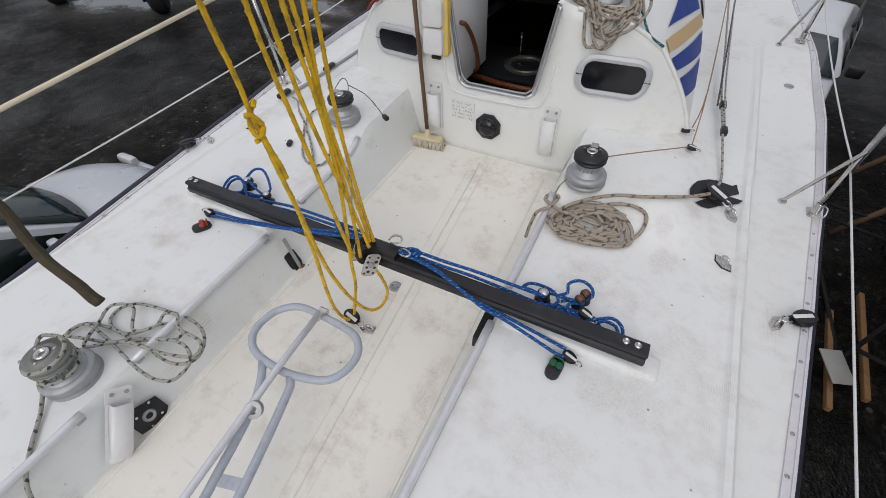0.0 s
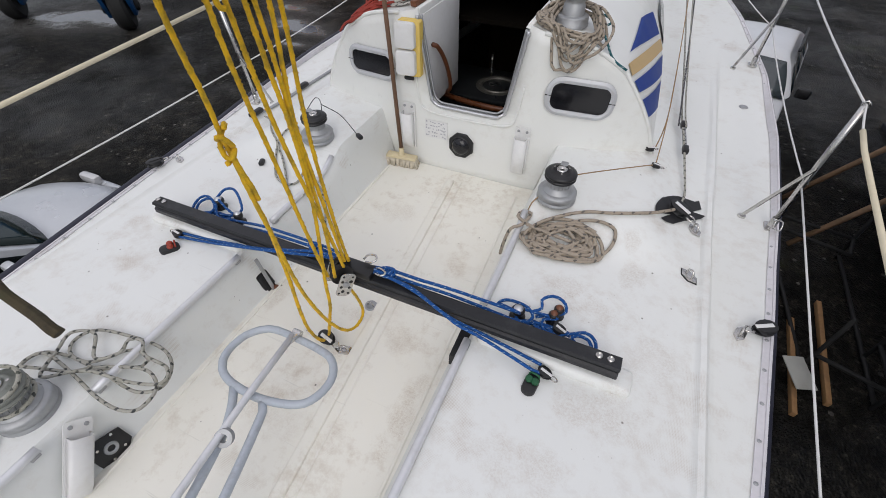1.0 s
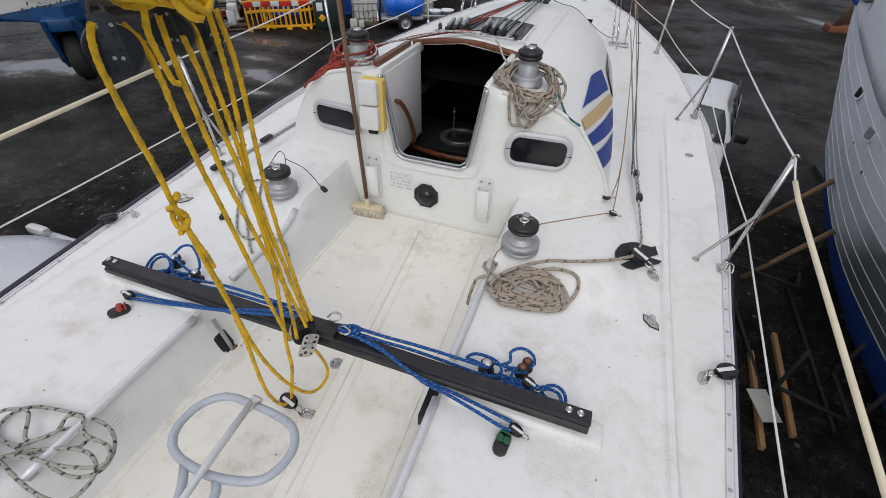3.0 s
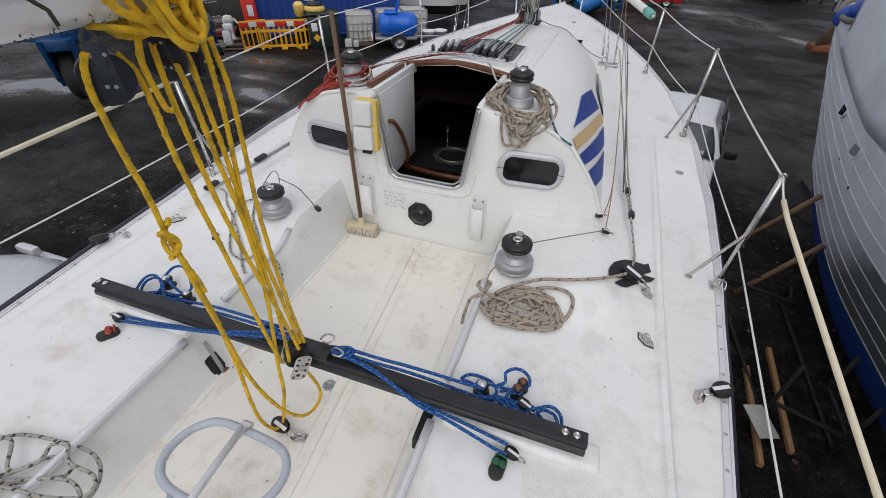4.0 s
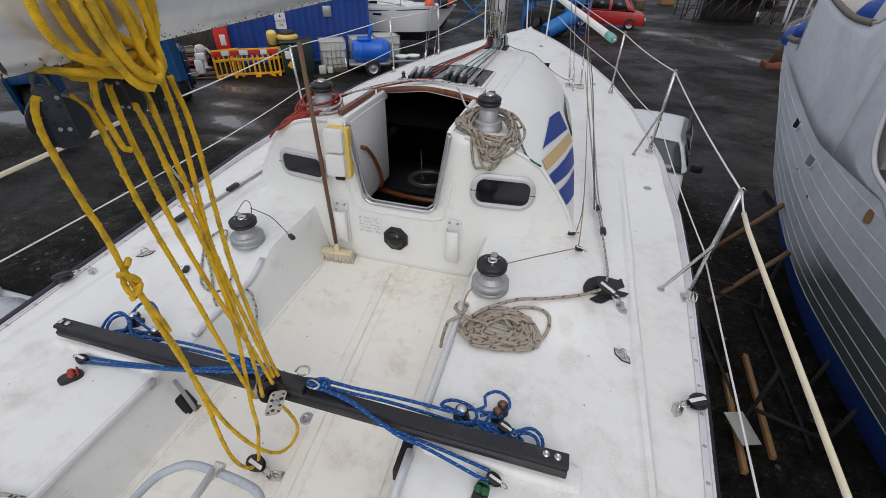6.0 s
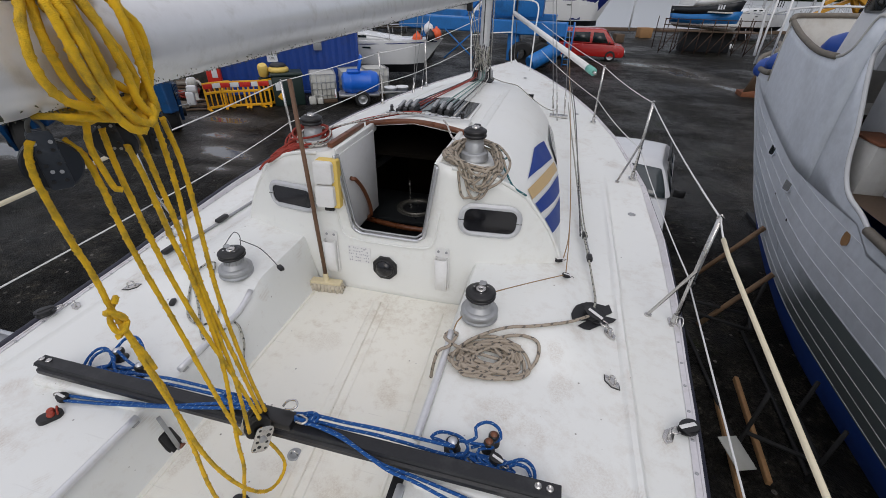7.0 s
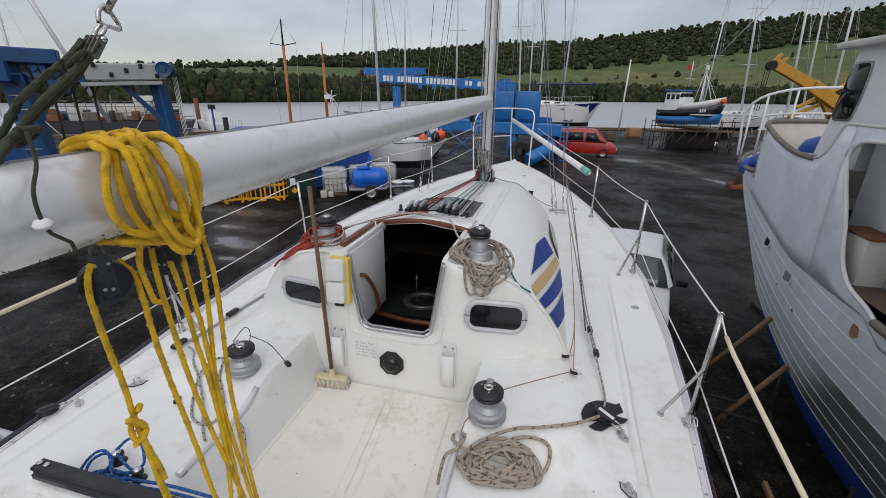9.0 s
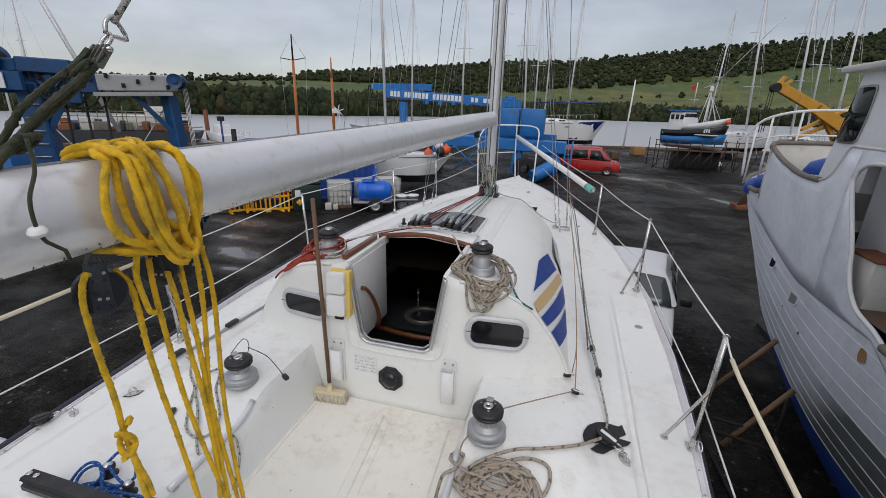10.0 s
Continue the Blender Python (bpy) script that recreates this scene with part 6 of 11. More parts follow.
def build_roof_gear():
    for sx in (-1, 1):       # low moulded rails on each side of the sliding hatch
        bm = bmesh.new()
        rows = []
        for y in side_strip(0.75, 2.75, 20):
            xi = 0.385 - 0.022 * (y - 0.75)
            rows.append([bm.verts.new((sx * x, y, roof_top(x, y) + dz)) for x, dz in ((xi - 0.012, 0.0), (xi, 0.012), (xi + 0.035, 0.012), (xi + 0.05, 0.0))])
        for a, b in zip(rows, rows[1:]):
            for i in range(3):
                bm.faces.new((a[i], a[i + 1], b[i + 1], b[i]))
        bmesh.ops.recalc_face_normals(bm, faces=bm.faces)
        part("moulded_rail", bm, M["deck"], yacht, "low moulded rail beside the hatch")
    # smoked hatch forward of the sliding hatch
    th = thing("deck_hatch", pose(0, 1.30, 0), "low smoked acrylic hatch under the halyards", "hatch", kind="structure")
    bm = bmesh.new()
    vs = []
    out = [(-0.29, -0.32), (0.30, -0.32), (0.28, 0.30), (-0.27, 0.30)]
    for dz, k in ((0.004, 1.0), (0.016, 1.0), (0.018, 0.95)):
        vs.append([bm.verts.new((x * k, y * k, roof_top(x * k, 1.3 + y * k) + dz)) for x, y in out])
    for a, b in zip(vs, vs[1:]):
        for i in range(4):
            bm.faces.new((a[i], a[(i + 1) % 4], b[(i + 1) % 4], b[i]))
    bmesh.ops.recalc_face_normals(bm, faces=bm.faces)
    part("hatch_frame", bm, M["white_pl"], th)
    bm = bmesh.new()
    N = 6
    V = [[bm.verts.new(((-0.27 + 0.54 * i / N), -0.30 + 0.58 * j / 4, roof_top(-0.27 + 0.54 * i / N, 1.0 + 0.58 * j / 4) + 0.017)) for i in range(N + 1)] for j in range(5)]
    for j in range(4):
        for i in range(N):
            bm.faces.new((V[j][i], V[j][i + 1], V[j + 1][i + 1], V[j + 1][i]))
    part("pane", bm, M["window"], th)
    # sliding hatch cover lying forward of the opening
    bm = bmesh.new()
    n = 10
    V = [[bm.verts.new((-0.33 + 0.66 * i / n, y, roof_top(-0.33 + 0.66 * i / n, y) + dz)) for i in range(n + 1)] for y, dz in ((0.655, 0.0), (0.66, 0.022), (0.93, 0.022), (0.945, 0.0))]
    for j in range(3):
        for i in range(n):
            bm.faces.new((V[j][i], V[j][i + 1], V[j + 1][i + 1], V[j + 1][i]))
    part("hatch_garage", bm, M["roof"], yacht)
    # track across with organiser
    th = thing("halyard_organiser", pose(0.02, 0.76, roof_top(0, .76) + 0.028), "drilled alloy halyard organiser across the hatch", "organiser")
    bm = bmesh.new()
    box(bm, (0, 0, 0.004), (0.52, 0.03, 0.012), 0.003)
    part("rail", bm, M["alu"], th)
    for i in range(11):
        bm = bmesh.new()
        lathe(bm, [(0.008, 0.010), (0.008, 0.0125), (0, 0.0125)], 10, pose(-0.235 + 0.047 * i, 0, 0))
        part("hole", bm, M["black"], th)
    # rope clutches
    base = None
    cols = ["black", "black", "black", "black", "black", "black"]
    for i, x in enumerate((-0.215, -0.165, -0.115, 0.045, 0.095, 0.145)):
        z = roof_top(x, 1.0) + 0.014
        if base is None:
            th = thing("rope_clutch", pose(x, 1.0, z), "black rope clutch with grey lever", "rope clutch", "rope clutches")
            bm = bmesh.new()
            box(bm, (0, 0, 0.022), (0.036, 0.17, 0.044), 0.007)
            part("body", bm, M["black"], th)
            bm = bmesh.new()
            vs = box(bm, (0, 0.02, 0.056), (0.024, 0.13, 0.02), 0.007, pose(0, 0, 0, 7, 0, 0))
            part("lever", bm, M["alu_grey"], th, "grey lever")
            base = th
        else:
            copy_thing(base, pose(x, 1.0, z))
    for x, y, s in ((-0.34, 1.12, 1.0), (-0.315, 1.05, 0.8), (0.245, 1.0, 1.0), (0.235, 0.92, 0.8)):
        th = thing("deck_cleat", pose(x, y, roof_top(x, y) + 0.004, 0, 0, 20), "small black deck cleat on the coachroof", "cleat", "coachroof cleats")
        bm = bmesh.new()
        lathe(bm, [(0.022 * s, 0), (0.022 * s, 0.004), (0.013 * s, 0.012), (0.012 * s, 0.03), (0.017 * s, 0.036), (0, 0.042)], 14)
        part("post", bm, M["black"], th)
        bm = bmesh.new()
        box(bm, (0, 0.012 * s, 0.036 * s), (0.022 * s, 0.062 * s, 0.014 * s), 0.005)
        part("horn", bm, M["black"], th)
    # halyards from the mast foot to the clutches
    cols = ["r_black", "r_red", "r_red", "r_green", "r_green", "r_black", "r_white"]
    for i, x in enumerate((-0.215, -0.165, -0.115, 0.045, 0.095, 0.145, 0.20)):
        xm = (x - 0.0) * 0.45
        pts = [(x, 0.92, roof_top(x, 1.0) + 0.035), (x, 1.08, roof_top(x, 1.08) + 0.036), (x * 0.9, 1.6, roof_top(x, 1.6) + 0.028), (x * 0.65, 2.5, roof_top(x, 2.5) + 0.028), (xm, 3.12, roof_top(0, 3.12) + 0.045), (xm * 0.8, 3.18, roof_top(0, 3.18) + 0.16)]
        rope("halyard", pts, 0.0058, M[cols[i]], {"r_black": "black flecked", "r_red": "faded red", "r_green": "pale green", "r_white": "white flecked"}[cols[i]] + " halyard running from mast foot to clutch", 0.08, 7, group="halyards on the coachroof")
    rope("spinnaker_guy", [(0.10, 3.25, 0.80), (0.22, 3.55, 0.70), (0.38, 3.75, 0.63), (0.55, 3.72, 0.52), (0.72, 3.55, 0.45), (0.86, 3.56, 0.40), (0.92, 3.6, 0.42)], 0.0055, M["r_grey"], "grey line looping from mast to shrouds", 0.05, 7)
    # side window low on the coachroof
    bm = bmesh.new()
    n = 10
    P = [(1.62, 0.30), (1.70, 0.60), (1.85, 0.68), (2.5, 0.62), (2.62, 0.50), (2.55, 0.34), (1.9, 0.26)]
    for sd in (1, -1):
        bm = bmesh.new()
        outer = []
        for y, s in P:
            x, z = roof_point(s, y)
            outer.append(bm.verts.new((sd * (x + 0.006), y, z)))
        bm.faces.new(outer)
        bmesh.ops.triangulate(bm, faces=bm.faces)
        ob = part("side_window", bm, M["window"], yacht, "dark smoked side window")
        md = ob.modifiers.new("thick", "SOLIDIFY")
        md.thickness = 0.006
    # small deck plates
    for x, y in ((0.34, 5.5), (1.16, 3.78), (1.597, 1.277), (0.02, -1.155)):
        z = zd(x, y) if y > -1 else 0.0
        th = thing("deck_plate", pose(x, y, z), "small round metal deck plate", "deck plate", "deck plates")
        bm = bmesh.new()
        lathe(bm, [(0.030, 0), (0.029, 0.004), (0.022, 0.006), (0.020, 0.004), (0, 0.004)], 18)
        part("rim", bm, M["alu_grey"], th)
        if y < -1:
            bm = bmesh.new()
            tube(bm, smooth_path([(-0.014, 0, 0.003), (-0.012, 0, 0.018), (0, 0, 0.026), (0.012, 0, 0.018), (0.014, 0, 0.003)], 0.006), 0.004, 8)
            part("loop", bm, M["steel"], th)


build_roof_gear()


# ---- spars and rigging ----
BOOM_A, BOOM_B = Vector((0, -2.32, 1.578)), Vector((0, 3.12, 1.683))


def build_spars():
    th = thing("boom", pose(0, 0, 0), "weathered grey aluminium boom above the cockpit", "boom")
    bm = bmesh.new()
    prof = [(0.072 * math.cos(radians(a)), 0.086 * math.sin(radians(a)) * (1.0 if math.sin(radians(a)) < 0 else 1.0)) for a in range(0, 360, 15)]
    lay = []
    for i in range(25):
        c = BOOM_A.lerp(BOOM_B, i / 24)
        lay.append([bm.verts.new((c.x + px, c.y, c.z + pz)) for px, pz in prof])
    for a, b in zip(lay, lay[1:]):
        for i in range(24):
            bm.faces.new((a[i], a[(i + 1) % 24], b[(i + 1) % 24], b[i]))
    bm.faces.new(lay[0])
    bm.faces.new(lay[-1])
    bmesh.ops.recalc_face_normals(bm, faces=bm.faces)
    part("spar", bm, M["boom"], th)
    bm = bmesh.new()
    d = (BOOM_B - BOOM_A)
    for dx in (-0.007, 0.007):
        vs = box(bm, (dx, 0, -0.004), (0.002, d.length * 0.99, 0.004))
    bmesh.ops.transform(bm, matrix=Matrix.Translation((BOOM_A + BOOM_B) / 2 + Vector((0, 0, 0.089))) @ pose(0, 0, 0, math.degrees(math.atan2(d.z, d.y)), 0, 0), verts=bm.verts)
    part("sail_track", bm, M["alu_grey"], th, "grooved sail track")
    bm = bmesh.new()          # lichen tufts along the underside
    rnd = random.Random(8)
    for i in range(1100):
        f = rnd.uniform(0.01, 0.85)
        c = BOOM_A.lerp(BOOM_B, f)
        a = radians(rnd.gauss(-70, 14))
        p = c + Vector((0.073 * math.cos(a), 0, 0.087 * math.sin(a)))
        q = p + Vector((rnd.uniform(0, .002), rnd.uniform(-.004, .004), -rnd.uniform(.001, .0035)))
        tube(bm, [p, q], rnd.uniform(0.0008, 0.002), 4, False, 0.0005)
    tagged(part("lichen", bm, M["algae"], th, "grey-green lichen tufts"), kind="stuff")
    bm = bmesh.new()
    box(bm, (0, 3.145, 1.683), (0.05, 0.07, 0.10), 0.01)
    part("gooseneck", bm, M["alu_grey"], th)
    # mast
    th = thing("mast", pose(0, 3.25, roof_top(0, 3.25)), "grey aluminium mast with halyards along it", "mast")
    bm = bmesh.new()
    prof = [(0.055 * math.cos(radians(a)), 0.085 * math.sin(radians(a))) for a in range(0, 360, 20)]
    lay = [[bm.verts.new((px, py, z)) for px, py in prof] for z in (0, 1, 3, 6, 11.5)]
    for a, b in zip(lay, lay[1:]):
        for i in range(18):
            bm.faces.new((a[i], a[(i + 1) % 18], b[(i + 1) % 18], b[i]))
    bm.faces.new(lay[-1])
    bmesh.ops.recalc_face_normals(bm, faces=bm.faces)
    part("spar", bm, M["boom"], th)
    bm = bmesh.new()
    plate(bm, rounded(0.26, 0.30, 0.05), 0.02, None, 0.005)
    part("mast_step", bm, M["black"], th)
    for i, (x, y) in enumerate(((-0.07, -0.07), (0.075, -0.06), (-0.085, 0.02), (0.085, 0.0), (0.0, -0.105))):
        bm = bmesh.new()
        tube(bm, [(x, y, 0.12), (x * 0.9, y, 3.0), (x * 0.6, y * 0.8, 11.3)], 0.006, 6)
        part("halyard", bm, M[("r_white", "r_black", "r_red", "r_white", "r_black")[i]], th)
    for i in range(8):
        a = radians(45 * i)
        bm = bmesh.new()
        box(bm, (0.105 * math.cos(a), 0.12 * math.sin(a), 0.075), (0.03, 0.05, 0.10), 0.01, None)
        part("foot_block", bm, M["black"] if i % 2 else M["alu_grey"], th)
    rnd = random.Random(4)
    for i in range(6):
        pts = flat_coil((-0.02, -0.10), 0.10, 0.05, 2, 0.006, 40 + i, rnd.uniform(0, 3), lambda x, y: rnd.uniform(0.10, 0.38))
        bm = bmesh.new()
        tube(bm, smooth_path(pts, 0.03), 0.0055, 6)
        part("halyard_turn", bm, M[("r_white", "r_black", "r_grey")[i % 3]], th)
    # kicker tackle between boom and mast foot
    bm = bmesh.new()
    for dx in (-0.02, 0.0, 0.02):
        tube(bm, [(dx, -0.12, 0.14), (dx * 1.2, -0.95, 0.80)], 0.005, 6)
    part("kicker", bm, M["r_grey"], th)
    for y, z in ((-0.95, 0.80), (-0.16, 0.17)):
        bm = bmesh.new()
        box(bm, (0, y, z), (0.05, 0.05, 0.09), 0.012)
        part("kicker_block", bm, M["black"], th)


def wire(name, a, b, r, material, label, category="rigging", group="", sag=0.0, n=2):
    bm = bmesh.new()
    A, B = Vector(a), Vector(b)
    tube(bm, [A.lerp(B, i / n) + Vector((0, 0, -4 * sag * (i / n) * (1 - i / n))) for i in range(n + 1)], r, 6)
    return tagged(part(name, bm, material), label, category, group)


def build_rigging():
    top = (0, 3.25, 10.5)
    for sd in (1, -1):
        for x, y, tz in ((0.875, 3.56, 6.0), (1.01, 3.66, 10.5), (0.93, 3.38, 6.0)):
            z = zd(x, y)
            th = thing("shroud", pose(sd * x, y, z), "steel wire shroud with turnbuckle on the side deck", "shroud", "shrouds")
            e = Vector((-sd * (x - 0.03), 3.25 - y, tz - z))
            bm = bmesh.new()
            tube(bm, [e.normalized() * 0.30, e], 0.0038, 6)
            part("wire", bm, M["wire"], th)
            bm = bmesh.new()
            tube(bm, [(0, 0, 0), e.normalized() * 0.10], 0.008, 8)
            tube(bm, [e.normalized() * 0.10, e.normalized() * 0.24], 0.011, 8)
            tube(bm, [e.normalized() * 0.24, e.normalized() * 0.33], 0.006, 8)
            part("turnbuckle", bm, M["steel"], th)
    th = thing("chainplate", pose(0.94, 3.55, zd(0.94, 3.55)), "steel chainplate holding the shrouds", "chainplate")
    bm = bmesh.new()
    box(bm, (0, 0, 0.01), (0.22, 0.12, 0.02), 0.006)
    part("plate", bm, M["steel"], th)
    wire("forestay", (0, 6.85, 0.5), (0, 3.3, 10.6), 0.005, M["wire"], "steel wire forestay up to the masthead", "forestay")


def stanchion(x, y, h, brace=None, lean=0.0):
    z = zd(abs(x) - 0.06, y)
    th = thing("stanchion", pose(x, y, z), "stainless steel lifeline stanchion at the deck edge", "stanchion", "lifeline stanchions")
    bm = bmesh.new()
    plate(bm, rounded(0.06, 0.075, 0.012), 0.006)
    lathe(bm, [(0.020, 0.004), (0.018, 0.06), (0.0135, 0.065)], 14)
    part("foot", bm, M["steel"], th)
    bm = bmesh.new()
    tube(bm, [(0, 0, 0.02), (lean, -0.02, h * 0.5), (lean * 2, -0.05, h)], 0.0125, 10)
    part("post", bm, M["steel"], th)
    for k in (0.42, 1.0):
        bm = bmesh.new()
        tube(bm, smooth_path([(lean * 2 * k - 0.016, -0.05 * k, h * k), (lean * 2 * k, -0.05 * k, h * k + 0.018), (lean * 2 * k + 0.016, -0.05 * k, h * k)], 0.01), 0.004, 6)
        part("wire_eye", bm, M["steel"], th)
    if brace:
        bm = bmesh.new()
        tube(bm, [(lean * 1.2, -0.03, h * 0.55), (brace[0] - x, brace[1] - y, zd(brace[0], brace[1]) - z + 0.012)], 0.009, 8)
        lathe(bm, [(0.02, 0), (0.018, 0.01), (0, 0.012)], 12, pose(brace[0] - x, brace[1] - y, zd(brace[0], brace[1]) - z))
        part("brace", bm, M["steel"], th)
    return Vector((x + lean * 2, y - 0.05, z + h)), Vector((x + lean * 0.84, y - 0.021, z + h * 0.42))



build_spars()
build_rigging()

# ---- lifelines, pulpit, pole ----
def build_lifelines():
    H = 0.68
    st = [stanchion(1.69, 0.01, H, (1.56, 0.044), 0.0), stanchion(1.655, 1.92, H, (1.517, 1.803)), stanchion(1.36, 3.52, 0.64)]
    pt = [stanchion(-1.64, 0.03, H, (-1.52, 0.06)), stanchion(-1.68, 1.76, H), stanchion(-1.42, 3.6, 0.64), stanchion(-1.12, 4.7, 0.62)]
    for x, y in ((1.69, 0.01), (1.655, 1.92)):
        th = thing("gate_clip", pose(x + 0.005, y - 0.02, zd(1.6, y) + 0.01), "steel gate clip at the stanchion foot", "clip", "gate clips")
        bm = bmesh.new()
        tube(bm, smooth_path([(-0.012, -0.03, 0.02), (0.012, -0.05, 0.03), (0.015, -0.02, 0.06), (-0.005, 0.0, 0.05), (-0.012, -0.03, 0.02)], 0.008), 0.0035, 6)
        part("hook", bm, M["steel"], th)
    lab = "white coated lifeline wire along the deck edge"
    g = "lifelines"
    P = [s[0] for s in st] + [Vector((0.47, 6.1, 1.20))]
    Q = [s[1] for s in st] + [Vector((0.52, 6.0, 0.80))]
    for i in range(3):
        wire("lifeline", P[i], P[i + 1], 0.0045, M["lifeline"], lab, "lifeline", g, 0.02, 8)
        wire("lifeline", Q[i], Q[i + 1], 0.004, M["lifeline"], lab, "lifeline", g, 0.03, 8)
    bm = bmesh.new()
    a, b = P[0] + Vector((0.004, -0.10, -0.055)), Vector((1.765, -2.5, 0.36))
    tube(bm, smooth_path([a, a + Vector((0.004, -0.1, -0.03)), a.lerp(b, 0.4) + Vector((0, 0, -0.01)), b], 0.1), 0.0098, 10)
    tagged(part("lifeline_sleeve", bm, M["sleeve"]), "cream plastic sleeve over a slack gate lifeline", "lifeline", g)
    wire("lifeline", P[0] + Vector((0, 0, 0.004)), a + Vector((0, -0.01, -0.003)), 0.0045, M["lifeline"], lab, "lifeline", g, 0.004, 4)
    wire("lifeline", Q[0] + Vector((0, 0, -0.02)), (1.66, -2.5, 0.10), 0.0042, M["lifeline"], lab, "lifeline", g, 0.0, 6)
    R = [Vector((-1.70, -2.6, 0.645))] + [s[0] for s in pt] + [Vector((-0.55, 6.0, 1.25))]
    S = [Vector((-1.70, -2.6, 0.385))] + [s[1] for s in pt] + [Vector((-0.6, 5.9, 0.86))]
    for i in range(5):
        if i:
            wire("lifeline", R[i], R[i + 1], 0.0048, M["lifeline"], lab, "lifeline", g, 0.012, 8)
        wire("lifeline", S[i], S[i + 1], 0.0045, M["lifeline"], lab, "lifeline", g, 0.02, 8)
    bm = bmesh.new()
    tube(bm, [R[1], R[1].lerp(R[0], 0.5), R[0]], 0.0115, 10)
    tagged(part("lifeline_sleeve", bm, M["sleeve"]), "cream plastic sleeve over the gate lifeline", "lifeline", g)
    # pulpit
    th = thing("pulpit", pose(0, 0, 0), "white coated tubular bow pulpit", "pulpit")
    def rail(pts, r=0.0125):
        bm = bmesh.new()
        tube(bm, smooth_path(pts, 0.05), r, 10)
        part("rail", bm, M["white_pl"], th)
    rail([(-0.66, 5.95, zd(.6, 5.95)), (-0.70, 6.05, 0.9), (-0.72, 6.15, 1.25), (-0.62, 6.3, 1.46), (-0.42, 6.42, 1.51), (-0.08, 6.5, 1.52), (0.25, 6.42, 1.51), (0.37, 6.35, 1.42), (0.37, 6.2, 1.1), (0.36, 6.1, zd(.36, 6.1))])
    rail([(-0.03, 6.62, zd(0.03, 6.62)), (-0.06, 6.55, 1.0), (-0.06, 6.5, 1.52)])
    rail([(-0.70, 6.1, 0.98), (-0.4, 6.35, 1.0), (-0.05, 6.48, 1.02)], 0.009)
    # spinnaker pole stowed on the rail
    th = thing("spinnaker_pole", pose(0, 0, 0), "white spinnaker pole with aqua end stowed on rail", "spinnaker pole")
    bm = bmesh.new()
    A, B = Vector((1.212, 3.08, 0.955)), Vector((-0.03, 6.45, 1.31))
    tube(bm, [A, A.lerp(B, 0.5), B], 0.037, 16)
    part("spar", bm, M["white_pl"], th)
    d = (B - A).normalized()
    bm = bmesh.new()
    tube(bm, [A - d * 0.03, A + d * 0.11], 0.041, 16)
    part("end_cap", bm, M["aqua"], th, "aqua rubber end")
    bm = bmesh.new()
    tube(bm, [A - d * 0.09, A - d * 0.02], 0.016, 10)
    part("jaw", bm, M["steel"], th)
    # end of the pushpit at the quarter
    th = thing("pushpit", pose(0, 0, 0), "white tubular stern rail end at the quarter", "stern rail")
    bm = bmesh.new()
    tube(bm, smooth_path([(-1.38, -2.16, 0.15), (-1.40, -2.20, 0.20), (-1.42, -2.32, 0.26), (-1.43, -2.6, 0.30), (-1.45, -2.7, 0.5), (-1.45, -2.7, 0.66)], 0.03), 0.0125, 10)
    part("rail", bm, M["white_pl"], th)


build_lifelines()


# ---- mainsheet ----
def sheet_block(m, lab, s=1.0, n=2):
    """A large mainsheet block: drilled black cheek plates on a fat sheave, hung from a shackle."""
    th = thing("mainsheet_block", m, lab, "pulley block", "mainsheet blocks")
    for i in range(n):
        bm = bmesh.new()
        lathe(bm, [(0, -0.011 * s), (0.053 * s, -0.011 * s), (0.057 * s, -0.008 * s), (0.057 * s, 0.008 * s), (0.053 * s, 0.011 * s), (0, 0.011 * s)], 28, pose(0.022 * s * (i - (n - 1) / 2), 0, -0.062 * s, 0, 90, 0))
        part("sheave", bm, M["sheave"], th)
    for i in range(n + 1):
        bm = bmesh.new()
        plate(bm, rounded(0.046 * s, 0.132 * s, 0.010 * s), 0.004 * s, pose(0.022 * s * (i - n / 2) - 0.002, 0, -0.052 * s, 90, 0, 90), 0.001)
        part("cheek_plate", bm, M["cheek"], th)
    for yy, zz in ((-0.014, -0.010), (0.014, -0.010), (-0.012, -0.028), (0.012, -0.028), (-0.012, -0.060), (0.012, -0.060), (-0.006, -0.075), (0.010, -0.078), (-0.012, -0.098), (0.012, -0.098)):
        bm = bmesh.new()
        lathe(bm, [(0.0044 * s, 0), (0.0044 * s, 0.0015), (0, 0.0015)], 10, pose(0.022 * s * n / 2 + 0.003 * s, yy * s, zz * s, 0, 90, 0))
        part("rivet", bm, M["alu_grey"] if zz in (-0.010, -0.075, -0.078) else M["black"], th)
    bm = bmesh.new()
    tube(bm, smooth_path([(0, -0.009, 0.004), (0, -0.010, 0.018), (0, 0, 0.032), (0, 0.010, 0.018), (0, 0.009, 0.004)], 0.006), 0.0035, 8)
    part("shackle", bm, M["dull_steel"], th)


